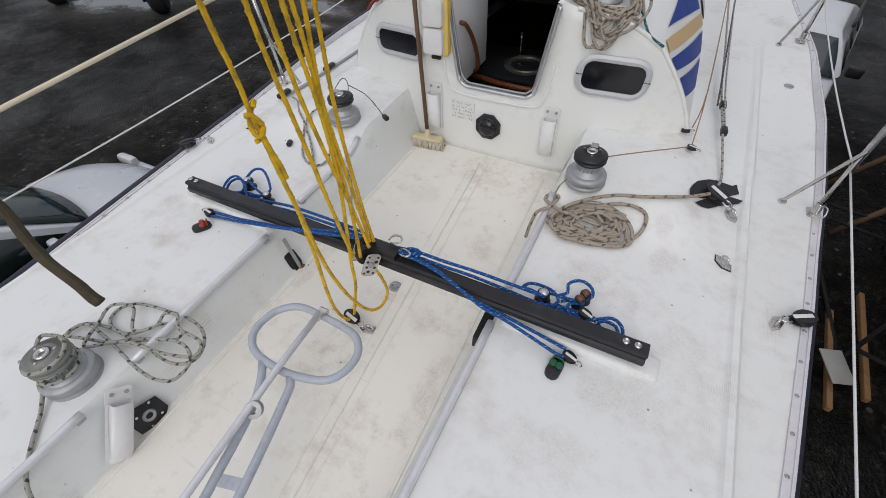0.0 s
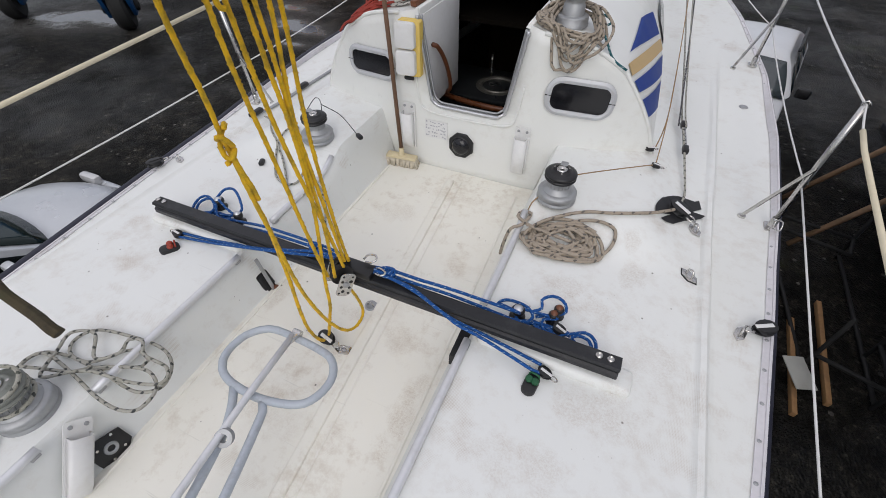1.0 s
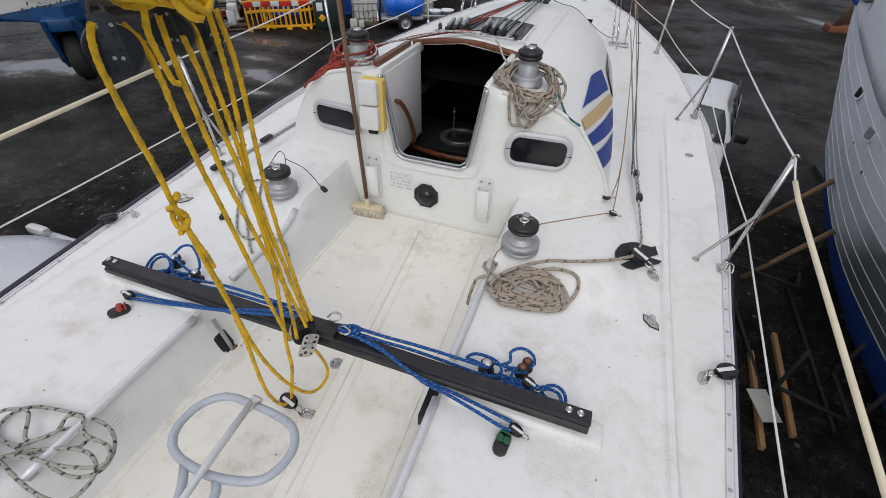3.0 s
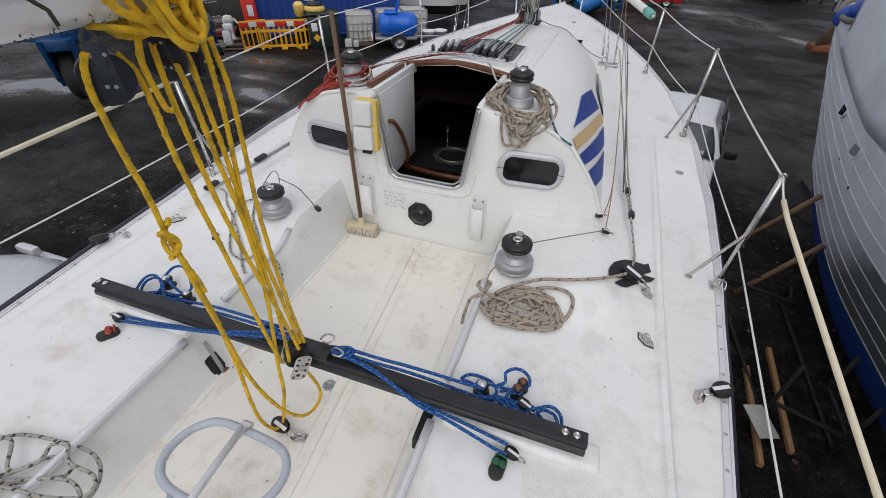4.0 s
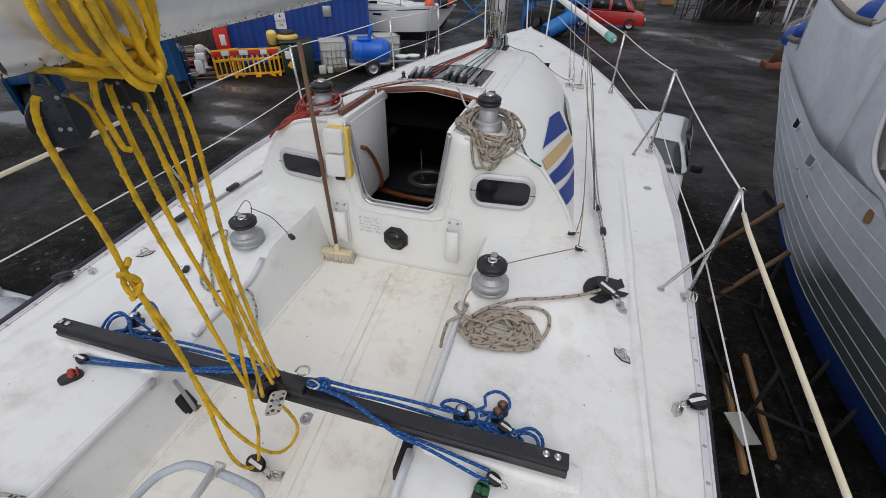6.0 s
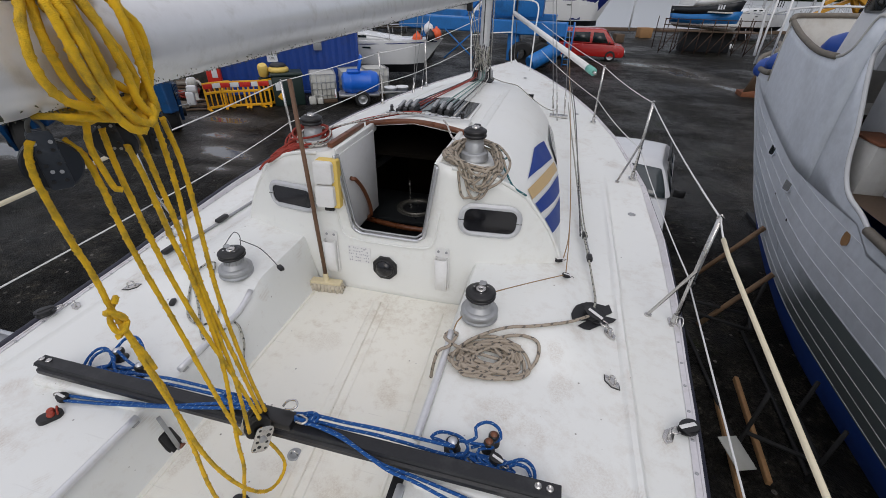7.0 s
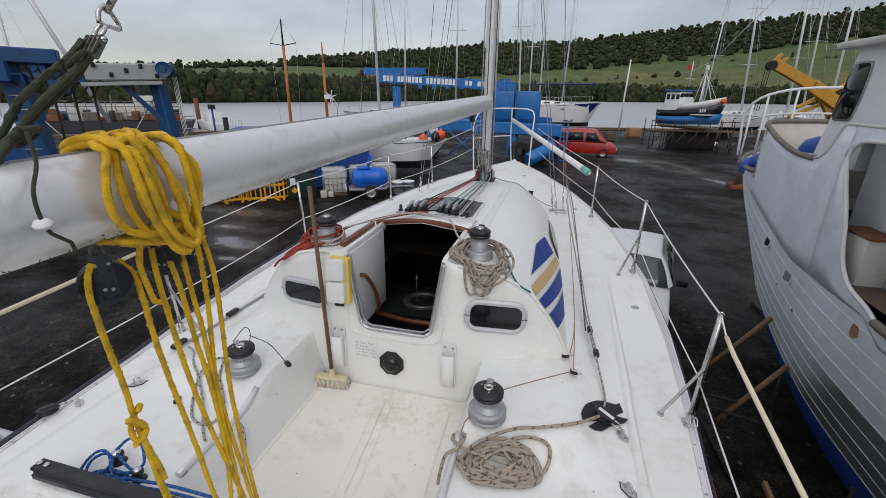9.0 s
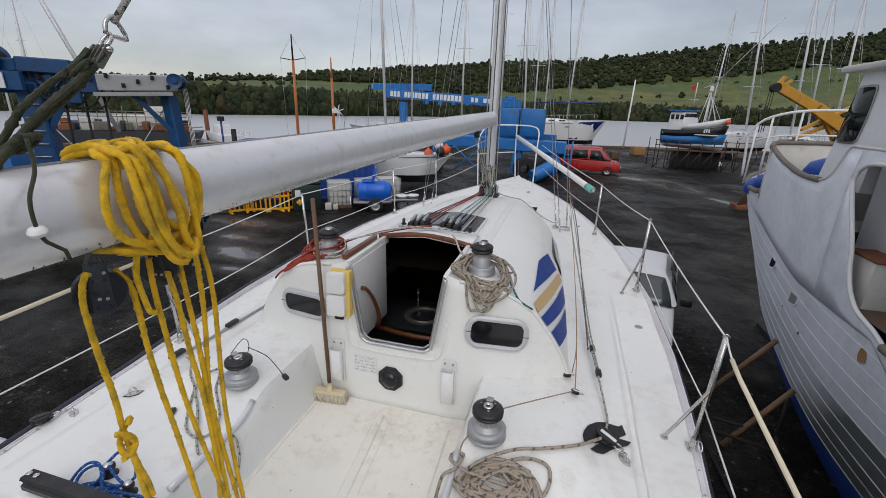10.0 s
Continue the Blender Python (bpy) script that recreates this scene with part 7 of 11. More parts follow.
def build_mainsheet():
    sheet_block(pose(0.012, -1.518, 1.475, 0, -4, -32), "large black drilled mainsheet block under the boom", 0.78, 2)
    sheet_block(pose(0.01, -1.392, 1.470, 4, 8, -60), "black drilled mainsheet block under the boom", 0.72, 1)
    sheet_block(pose(-0.01, -1.275, 1.462, 0, 4, 0), "black drilled mainsheet block under the boom", 0.85, 1)
    r = 0.0061
    lab = "thick fuzzy yellow mainsheet between boom and traveller"
    # each fall as (y, z) from the boom's blocks down to the traveller car
    falls = [[(-1.497, 1.462), (-1.486, 1.443), (-1.471, 1.409), (-1.472, 1.36), (-1.470, 1.295), (-1.466, 1.216), (-1.457, 1.13), (-1.446, 1.047), (-1.431, 0.921), (-1.420, 0.775), (-1.403, 0.633), (-1.388, 0.507), (-1.375, 0.44)],
             [(-1.425, 1.463), (-1.430, 1.418), (-1.426, 1.365), (-1.424, 1.312), (-1.418, 1.244), (-1.412, 1.158), (-1.402, 1.065), (-1.382, 0.946), (-1.360, 0.822), (-1.337, 0.717), (-1.314, 0.59), (-1.291, 0.451), (-1.285, 0.40)],
             [(-1.393, 1.42), (-1.382, 1.395), (-1.375, 1.344), (-1.372, 1.265), (-1.365, 1.175), (-1.355, 1.102), (-1.345, 1.022), (-1.345, 0.863), (-1.342, 0.80), (-1.355, 0.688), (-1.378, 0.536), (-1.398, 0.421), (-1.409, 0.31), (-1.405, 0.20), (-1.402, 0.10), (-1.403, 0.045)],
             [(-1.358, 1.45), (-1.353, 1.429), (-1.351, 1.369), (-1.347, 1.312), (-1.341, 1.241), (-1.337, 1.166), (-1.337, 1.071), (-1.336, 0.976), (-1.335, 0.895), (-1.331, 0.805), (-1.325, 0.725), (-1.327, 0.632), (-1.333, 0.505), (-1.342, 0.40)],
             [(-1.310, 1.50), (-1.306, 1.453), (-1.304, 1.386), (-1.305, 1.315), (-1.309, 1.24), (-1.319, 1.165), (-1.328, 1.102), (-1.334, 1.016), (-1.322, 0.90), (-1.305, 0.75), (-1.288, 0.58), (-1.272, 0.42)],
             [(-1.290, 1.45), (-1.281, 1.426), (-1.271, 1.374), (-1.269, 1.315), (-1.273, 1.222), (-1.280, 1.142), (-1.286, 1.055), (-1.290, 0.961), (-1.288, 0.856), (-1.281, 0.731), (-1.270, 0.541), (-1.250, 0.40)]]
    for k, fall in enumerate(falls):
        top = 0.02 + 0.008 * (k % 3)
        fall = fall[:1] + [tuple((p[q] + 2 * m[q] + n[q]) / 4 for q in (0, 1)) for p, m, n in zip(fall, fall[1:], fall[2:])] + fall[-1:]
        pts = [(0.03 if z > 0.3 else 0.03 - 0.07 * (0.3 - z) / 0.26, y + 0.007, z) for y, z in fall]
        pts[0] = (top, pts[0][1], pts[0][2])
        rope("mainsheet", pts, r, M["r_yellow"], lab, 0.0042, 11, group="mainsheet falls", hairy=0.24)
    # falls with the knot: from the aft block, past the traveller to the sole block and back
    down = [(-1.540, 1.475), (-1.553, 1.455), (-1.560, 1.416), (-1.559, 1.359), (-1.555, 1.283), (-1.549, 1.225), (-1.546, 1.173), (-1.546, 1.127)]
    left = [(-1.543, 1.083), (-1.533, 1.009), (-1.524, 0.931), (-1.512, 0.86), (-1.502, 0.798), (-1.496, 0.655), (-1.492, 0.516), (-1.494, 0.366), (-1.485, 0.225), (-1.455, 0.11), (-1.424, 0.05)]
    rope("mainsheet", [(0.022, y, z) for y, z in down] + [(0.022 - 0.064 * i / 10, y, z) for i, (y, z) in enumerate(left)], r, M["r_yellow"], lab, 0.0042, 11, group="mainsheet falls", hairy=0.24)
    loop = [(-1.545, 1.05), (-1.541, 0.96), (-1.534, 0.86), (-1.525, 0.76), (-1.507, 0.552), (-1.471, 0.369), (-1.418, 0.20), (-1.36, 0.085), (-1.30, 0.032), (-1.245, 0.035), (-1.232, 0.09), (-1.25, 0.18), (-1.272, 0.26), (-1.288, 0.34)]
    rope("mainsheet", [(0.034, y, z) for y, z in loop], r, M["r_yellow"], "loose loop of yellow mainsheet under the traveller", 0.0042, 11, group="mainsheet falls", hairy=0.24)
    kn = []
    for i in range(46):
        a = i / 45 * 2 * math.pi * 2.6
        kn.append((0.026 + 0.0135 * math.cos(a), -1.546 + 0.0135 * math.sin(a), 1.130 - 0.085 * i / 45 + 0.012 * math.sin(a * 1.5)))
    rope("mainsheet_knot", kn, r, M["r_yellow"], "knot tied in the yellow mainsheet", 0.006, 10, hairy=0.16)
    rope("mainsheet_end", [(0.030, -1.547, 1.07), (0.036, -1.541, 1.01), (0.038, -1.533, 0.96), (0.036, -1.526, 0.915)], r, M["r_yellow"], "whipped end of the yellow mainsheet", 0.006, 10, hairy=0.16)
    rope("mainsheet_end", [(0.035, -1.445, 1.51), (0.04, -1.450, 1.487), (0.04, -1.461, 1.442), (0.04, -1.455, 1.389), (0.04, -1.447, 1.350), (0.045, -1.438, 1.345)], r, M["r_yellow"], "short hanging end of yellow mainsheet", 0.006, 10, hairy=0.16)
    # coil over the boom: bights hung on its near side, each going round behind
    bights = [
        (0.095, [(-1.505, 1.683), (-1.526, 1.644), (-1.532, 1.593), (-1.515, 1.547), (-1.474, 1.521), (-1.416, 1.515), (-1.37, 1.52)], -1.50, -1.36),
        (0.108, [(-1.462, 1.706), (-1.452, 1.667), (-1.449, 1.598), (-1.436, 1.537), (-1.406, 1.479), (-1.383, 1.478), (-1.370, 1.507)], -1.485, -1.33),
        (0.120, [(-1.49, 1.689), (-1.488, 1.640), (-1.472, 1.559), (-1.442, 1.486), (-1.410, 1.466), (-1.387, 1.487)], -1.50, -1.35),
        (0.100, [(-1.43, 1.701), (-1.409, 1.648), (-1.380, 1.584), (-1.373, 1.546), (-1.396, 1.536), (-1.42, 1.552)], -1.425, -1.44),
        (0.096, [(-1.36, 1.683), (-1.328, 1.637), (-1.326, 1.586), (-1.349, 1.526), (-1.39, 1.50)], -1.365, -1.40),
        (0.110, [(-1.365, 1.685), (-1.365, 1.64), (-1.361, 1.593), (-1.358, 1.530), (-1.362, 1.490), (-1.40, 1.475)], -1.38, -1.42),
        (0.116, [(-1.43, 1.685), (-1.418, 1.64), (-1.401, 1.565), (-1.396, 1.515), (-1.375, 1.485), (-1.35, 1.50)], -1.45, -1.34),
        (0.090, [(-1.488, 1.68), (-1.498, 1.64), (-1.495, 1.596), (-1.482, 1.548), (-1.45, 1.50), (-1.41, 1.485)], -1.475, -1.40),
        (0.104, [(-1.445, 1.695), (-1.44, 1.64), (-1.43, 1.58), (-1.425, 1.52), (-1.40, 1.49), (-1.37, 1.50)], -1.46, -1.36),
        (0.092, [(-1.345, 1.68), (-1.335, 1.62), (-1.338, 1.56), (-1.365, 1.515), (-1.40, 1.505)], -1.35, -1.40),
        (0.124, [(-1.475, 1.68), (-1.468, 1.62), (-1.455, 1.55), (-1.425, 1.495), (-1.39, 1.476), (-1.366, 1.50)], -1.49, -1.34),
        (0.088, [(-1.40, 1.68), (-1.385, 1.61), (-1.365, 1.555), (-1.38, 1.515), (-1.42, 1.50)], -1.41, -1.44),
        (0.086, [(-1.45, 1.66), (-1.46, 1.60), (-1.445, 1.545), (-1.41, 1.505), (-1.38, 1.50)], -1.44, -1.37)]
    for k, (x, near, y_top, y_low) in enumerate(bights):
        zt = 1.689 + 0.005 * (k % 4)
        y_top += 0.028
        pts = [(-0.045, y_top - 0.012, zt - 0.012), (0.015, y_top - 0.004, zt + 0.006), (x * 0.72, near[0][0] - 0.006, min(near[0][1] + 0.012, 1.70))]
        n = len(near)
        for i, (y, z) in enumerate(near):
            pts.append((x - (0.012 if i == 0 else 0) - (0.016 if i == n - 1 else 0), y, z))
        pts += [(0.045, y_low, 1.488 + 0.004 * (k % 3)), (-0.03, y_low - 0.01, 1.492), (-0.088, (y_low + y_top) / 2, 1.54), (-0.092, (y_low + 2 * y_top) / 3, 1.62)]
        rope("mainsheet_coil", pts, 0.0072, M["r_yellow"], "yellow mainsheet coiled over the boom", 0.005, 11, True, "mainsheet coil turns", 0.22)
    rope("mainsheet_coil", [(0.02, -1.52, 1.512), (0.07, -1.485, 1.505), (0.085, -1.44, 1.492), (0.06, -1.40, 1.485)], r, M["r_yellow"], "yellow mainsheet turn under the boom", 0.006, 10, False, "mainsheet coil turns", 0.16)


build_mainsheet()
block(pose(-0.048, -1.398, 0.030, 25, 0, -14), "black block shackled to the cockpit sole", 1.05)
padeye(pose(0.040, -1.408, 0.0, 0, 0, 15), "steel eye on the cockpit sole")


# ---- topping lift at the boom end ----
def build_topping_lift():
    for k, dx in enumerate((-0.012, 0.012, 0.0)):
        o = 0.0085 * (k - 1)
        pts = [(dx, -1.78 + o, 1.525 - o), (dx, -1.607 + 0.3 * o, 1.703 - 0.3 * o), (dx, -1.546 + o, 1.763 - o), (dx, -1.49 + 1.1 * o, 1.806 - 1.1 * o), (dx, -1.45 + 0.8 * o, 1.838 - 0.8 * o), (dx * 1.2, -1.415 + 0.7 * o, 1.871 - 0.7 * o)]
        rope("topping_lift_tackle", pts, 0.0062, M["r_moss"], "mossy green old rope tackle of the topping lift", 0.006, 10, group="topping lift parts", hairy=0.3)
    pts = [(0.02 * math.cos(a * 0.7), -1.592 + 0.018 * math.sin(a * 0.7) + 0.0012 * a, 1.715 + 0.014 * math.sin(a * 0.7 + 1)) for a in range(26)]
    rope("tackle_hitch", pts, 0.0062, M["r_moss"], "mossy rope hitched round the tackle", 0.012, 8)
    pts = [(0.02 * math.cos(a * 0.8), -1.455 + 0.014 * math.sin(a * 0.8), 1.84 + 0.016 * math.sin(a * 0.8 + 1)) for a in range(9)]
    rope("tackle_hitch", pts, 0.005, M["r_moss"], "thin seizing round the mossy tackle", 0.012, 8)
    th = thing("topping_lift_block", pose(0, -1.418, 1.866, -38, 0, 0), "steel cheek block at the topping lift tackle", "pulley block")
    for x in (-0.021, -0.007, 0.007, 0.021):
        bm = bmesh.new()
        plate(bm, rounded(0.016, 0.050, 0.005), 0.0022, pose(x * 0.8, 0, 0, 90, 0, 90))
        part("cheek_plate", bm, M["dull_steel"], th)
    bm = bmesh.new()
    tube(bm, [(-0.024, 0, 0.018), (0.024, 0, 0.018)], 0.005, 8)
    part("pin", bm, M["steel"], th)
    bm = bmesh.new()
    tube(bm, smooth_path([(-0.008, 0, 0.024), (-0.010, 0, 0.042), (0, 0, 0.056), (0.010, 0, 0.042), (0.008, 0, 0.024)], 0.006), 0.004, 8)
    tube(bm, smooth_path([(0, -0.006, 0.05), (0, -0.016, 0.068), (0, -0.012, 0.088), (0, 0.0, 0.086), (0, 0.022, 0.078), (0, 0.03, 0.070), (0, 0.012, 0.06), (0, 0.0, 0.05)], 0.006), 0.0042, 8)
    part("shackle", bm, M["steel"], th)
    rope("topping_lift", [(0, -1.372 + 0.12 * i, 1.932 + 0.149 * i + 0.0018 * i * i) for i in range(38)], 0.0062, M["r_grey"], "old flecked topping lift rising to the masthead", 0.2, 8)
    rope("ball_line", [(0.03, -1.585, 1.725), (0.055, -1.60, 1.68), (0.085, -1.635, 1.64), (0.10, -1.645, 1.60), (0.105, -1.64, 1.575), (0.11, -1.62, 1.555), (0.108, -1.615, 1.535)], 0.0032, M["r_moss"], "thin mossy line carrying a white ball", 0.012, 7)
    th = thing("stopper_ball", pose(0.10, -1.645, 1.592), "white worn plastic stopper ball on a line", "ball")
    bm = bmesh.new()
    lathe(bm, [(0.0, 0.0085), (0.006, 0.0085), (0.0105, 0.006), (0.0135, 0.0), (0.0105, -0.006), (0.006, -0.0085), (0, -0.0085)], 20, pose(0, 0, 0, 12, 8, 0))
    part("ball", bm, M["white_pl"], th)
    rope("hanging_rope", [(-0.10, -2.03, 1.38), (-0.04, -2.010, 1.245), (0.009, -2.011, 1.193), (0.054, -2.024, 1.169), (0.104, -2.035, 1.141), (0.151, -2.037, 1.125), (0.196, -2.042, 1.115), (0.206, -2.042, 1.109)], 0.0080, M["moss_bark"], "thick mossy rope end hanging beside the boom", 0.015, 10, hairy=0.12)
    rope("hanging_rope", [(-0.10, -2.02, 1.40), (-0.12, -2.05, 1.46), (-0.05, -2.1, 1.50), (0.0, -2.15, 1.51)], 0.0105, M["r_moss"], "mossy rope lashed under the boom", 0.02, 9)


build_topping_lift()


# ---- tiller and cockpit side fittings ----
def build_tiller():
    th = thing("tiller", pose(0, 0, 0), "chipped grey tubular tiller with a rounded loop end", "tiller")
    loop = [(-0.183, -1.574), (-0.155, -1.555), (-0.120, -1.547), (-0.066, -1.546), (0.01, -1.548), (0.076, -1.553), (0.125, -1.562), (0.158, -1.585), (0.180, -1.620), (0.185, -1.660), (0.175, -1.705), (0.150, -1.743), (0.110, -1.765), (0.073, -1.776), (-0.005, -1.790), (-0.094, -1.788), (-0.150, -1.778), (-0.192, -1.758), (-0.217, -1.730), (-0.229, -1.690), (-0.226, -1.650), (-0.214, -1.611)]
    loop = [(x, y, 0.246) for x, y in loop]
    bm = bmesh.new()
    tube(bm, smooth_path(loop, 0.02, True), 0.0145, 12, True)
    part("loop", bm, M["paint_grey"], th)
    for pts in ([(-0.115, -1.785, 0.243), (-0.075, -1.835, 0.241), (-0.02, -1.945, 0.240), (0.04, -2.19, 0.238), (0.12, -2.5, 0.235), (0.22, -3.0, 0.22)], [(0.012, -1.788, 0.243), (0.040, -1.82, 0.24), (0.126, -2.135, 0.238), (0.20, -2.5, 0.235), (0.27, -3.0, 0.22)]):
        bm = bmesh.new()
        tube(bm, smooth_path(pts, 0.04), 0.0145, 12)
        part("leg", bm, M["paint_grey"], th)
    bm = bmesh.new()
    box(bm, (0, 0, 0), (0.075, 0.035, 0.004), 0.001, pose(0.085, -2.13, 0.243, 0, 0, 15))
    part("brace_plate", bm, M["paint_grey"], th)
    bm = bmesh.new()
    lathe(bm, [(0.029, -0.009), (0.029, 0.009), (0.014, 0.010), (0.013, 0), (0.014, -0.010), (0.029, -0.009)], 22, pose(0.004, -1.94, 0.270, 35, 20, 0))
    part("ring", bm, M["alu_grey"], th, "grey metal ring")
    ext = thing("tiller_extension", pose(0, 0, 0), "scuffed aluminium tiller extension lying along the tiller", "tiller extension")
    bm = bmesh.new()
    tube(bm, [(-0.036, -1.552, 0.272), (-0.022, -1.80, 0.276), (0.012, -2.2, 0.28), (0.06, -2.7, 0.285)], 0.0125, 12)
    part("tube", bm, M["tube_alu"], ext)
    bm = bmesh.new()
    box(bm, (0, 0, 0), (0.02, 0.05, 0.022), 0.005, pose(-0.03, -1.555, 0.268, 0, 0, -8))
    lathe(bm, [(0.013, -0.016), (0.013, 0.016), (0, 0.018)], 14, pose(-0.030, -1.535, 0.268, 0, 90, 0))
    part("universal_joint", bm, M["steel"], ext)


def build_side_fittings():
    """Plates on the walls of the well."""
    def wall(x, y, z, sd):
        return pose(x, y, z, 0, sd * 68, 0)
    th = thing("jamming_cleat", wall(-0.505, -1.258, 0.034, 1), "black jamming cleat with alloy lever in the well", "jam cleat", "well fittings")
    bm = bmesh.new()
    plate(bm, rounded(0.125, 0.070, 0.014), 0.012, None, 0.004)
    base = part("plate", bm, M["black"], th)
    bm = bmesh.new()
    plate(bm, rounded(0.105, 0.050, 0.010), 0.003, pose(0, 0, 0.012), 0.001)
    part("pad", bm, M["tape"], base)
    bm = bmesh.new()
    box(bm, (-0.090, 0.0, 0.0), (0.190, 0.018, 0.008), 0.003, pose(0.045, 0.0, 0.022, 0, 6, -3))
    part("lever", bm, M["alu_grey"], th, "worn grey alloy lever")
    bm = bmesh.new()
    lathe(bm, [(0.013, 0.012), (0.013, 0.032), (0.010, 0.036), (0, 0.036)], 14, pose(0.045, 0.012, 0))
    part("knob", bm, M["teak"], th, "brown pivot knob")
    th = thing("jamming_cleat", pose(0.503, -1.25, 0.09), "black triangular jam plate on the well side", "jam cleat", "well fittings")
    bm = bmesh.new()
    plate(bm, [(0.035, 0.100), (-0.092, 0.088), (-0.098, 0.032), (-0.070, -0.008), (-0.045, 0.0)], 0.045, Matrix(((0, 0, 1, 0), (1, 0, 0, 0), (0, 1, 0, 0), (0, 0, 0, 1))), 0.003)
    part("plate", bm, M["black"], th)
    th = thing("pump_socket", wall(-0.487, -2.10, 0.040, 1), "black hexagonal pump socket plate in the well side", "pump socket", "well fittings")
    bm = bmesh.new()
    plate(bm, [(-0.062, -0.02), (-0.03, -0.06), (0.035, -0.06), (0.062, 0.02), (0.03, 0.06), (-0.035, 0.06)], 0.009, None, 0.003)
    part("plate", bm, M["black"], th)
    bm = bmesh.new()
    lathe(bm, [(0.024, 0.009), (0.022, 0.016), (0.014, 0.016), (0.012, 0.006), (0, 0.006)], 16)
    part("socket", bm, M["alu_grey"], th)
    for x, y in ((-0.03, -0.03), (0.03, 0.03), (-0.04, 0.03), (0.04, -0.02)):
        bm = bmesh.new()
        lathe(bm, [(0.005, 0.009), (0.005, 0.012), (0, 0.012)], 8, pose(x, y, 0))
        part("screw", bm, M["steel"], th)
    # small fittings about the port winch and track
    th = thing("jib_track", pose(0, 0, 0), "short black jib track with cars on side deck", "track")
    bm = bmesh.new()
    pts = [(-1.36 + 0.06 * t, -0.28 + 0.9 * t, zd(-1.36 + 0.06 * t, -0.28 + 0.9 * t) + 0.012) for t in (0, 0.25, 0.5, 0.75, 1, 1.4)]
    tube(bm, pts, 0.010, 6)
    part("track", bm, M["alu_grey"], th)
    for t in (0.03, 0.5):
        bm = bmesh.new()
        p = pts[0 if t < 0.1 else 2]
        box(bm, (p[0], p[1] + 0.03, p[2] + 0.015), (0.04, 0.11, 0.03), 0.010)
        part("car", bm, M["black"], th)
    for x, y, rz in ((-0.97, -0.66, 25), (0.80, -0.665, 10), (-0.50, -0.335, 60)):
        th = thing("fairlead", pose(x, y, zd(x, y), 0, 0, rz), "small black fairlead on the deck", "fairlead", "fairleads")
        bm = bmesh.new()
        box(bm, (0, 0, 0.012), (0.028, 0.05, 0.024), 0.008)
        part("body", bm, M["black"], th)
    rope("cord", [(-0.70, -0.37, 0.50), (-0.62, -0.33, 0.44), (-0.57, -0.32, 0.38), (-0.52, -0.33, 0.335)], 0.0025, M["r_black"], "thin black cord from winch to fairlead", 0.02, 6)
    rope("cord", [(-0.78, -0.33, 0.33), (-0.80, -0.25, 0.42), (-0.86, -0.22, 0.44), (-0.92, -0.26, 0.36), (-0.96, -0.22, 0.33)], 0.0025, M["r_black"], "thin dark cord looping beside the winch", 0.02, 6)


build_tiller()
build_side_fittings()

# ---- yard: materials ----
M["tyre"] = mat("tyre rubber", (0.012, 0.012, 0.012), 0.8, 0.0, 0.2, 12)
M["car_white"] = mat("white car paint", (0.72, 0.73, 0.74), 0.22, 0.0, 0.02, 3, (0.3, 0.28, 0.25), 0.12, 2)
M["car_silver"] = mat("silver car paint", (0.60, 0.62, 0.64), 0.25, 0.30, 0.03, 3)
M["van_red"] = mat("red van paint", (0.34, 0.012, 0.010), 0.25, 0.0, 0.04, 3)
M["glass"] = mat("car glass", (0.012, 0.018, 0.018), 0.05, 0.0, 0.1, 3)
# base colour lightened to stand in for sky reflected in the glass
M["screen"] = mat("windscreen with painted sky sheen", (0.045, 0.058, 0.060), 0.06, 0.0, 0.1, 3, spec=0.9)
M["screen_dark"] = mat("dark tinted windscreen", (0.010, 0.020, 0.018), 0.07, 0.0, 0.15, 3, spec=0.28)
M["lamp_w"] = mat("headlamp lens", (0.6, 0.6, 0.6), 0.1, 0.3, 0.05, 10)
M["hoist_blue"] = mat("chipped blue hoist paint", (0.004, 0.056, 0.17), 0.45, 0.0, 0.25, 3, (0.022, 0.020, 0.020), 0.85, 2.2)
M["hoist_bright"] = mat("bright blue steel paint", (0.012, 0.145, 0.43), 0.45, 0.0, 0.2, 2, (0.02, 0.04, 0.08), 0.7, 1.6)
M["hoist_grey"] = mat("weathered galvanised beam", (0.36, 0.37, 0.37), 0.5, 0.2, 0.08, 2, (0.2, 0.19, 0.17), 0.5, 2)
M["letter"] = mat("white lettering", (0.72, 0.74, 0.76), 0.5, 0.0, 0.05, 5)
M["cont_blue"] = mat("blue container paint", (0.008, 0.045, 0.24), 0.45, 0.0, 0.12, 1.5, (0.05, 0.05, 0.06), 0.3, 2)
M["barrier_y"] = mat("yellow barrier plastic", (0.80, 0.40, 0.012), 0.5, 0.0, 0.08, 3, (0.3, 0.2, 0.05), 0.3, 4)
M["barrier_r"] = mat("red reflective strip", (0.62, 0.03, 0.02), 0.4, 0.0, 0.08, 5)
M["bin_green"] = mat("dark green plastic", (0.008, 0.022, 0.018), 0.5, 0.0, 0.15, 3)
M["ibc_white"] = mat("translucent tank plastic", (0.50, 0.50, 0.46), 0.5, 0.0, 0.1, 2, (0.25, 0.23, 0.18), 0.5, 3)
M["galv"] = mat("galvanised steel", (0.42, 0.43, 0.44), 0.45, 0.8, 0.1, 8)
M["bowser"] = mat("blue tank plastic", (0.008, 0.12, 0.58), 0.38, 0.0, 0.08, 2)
M["hull_w"] = mat("white yacht hull", (0.70, 0.71, 0.71), 0.25, 0.0, 0.03, 1)
M["antifoul"] = mat("dark antifouling", (0.012, 0.013, 0.016), 0.7, 0.0, 0.3, 2)
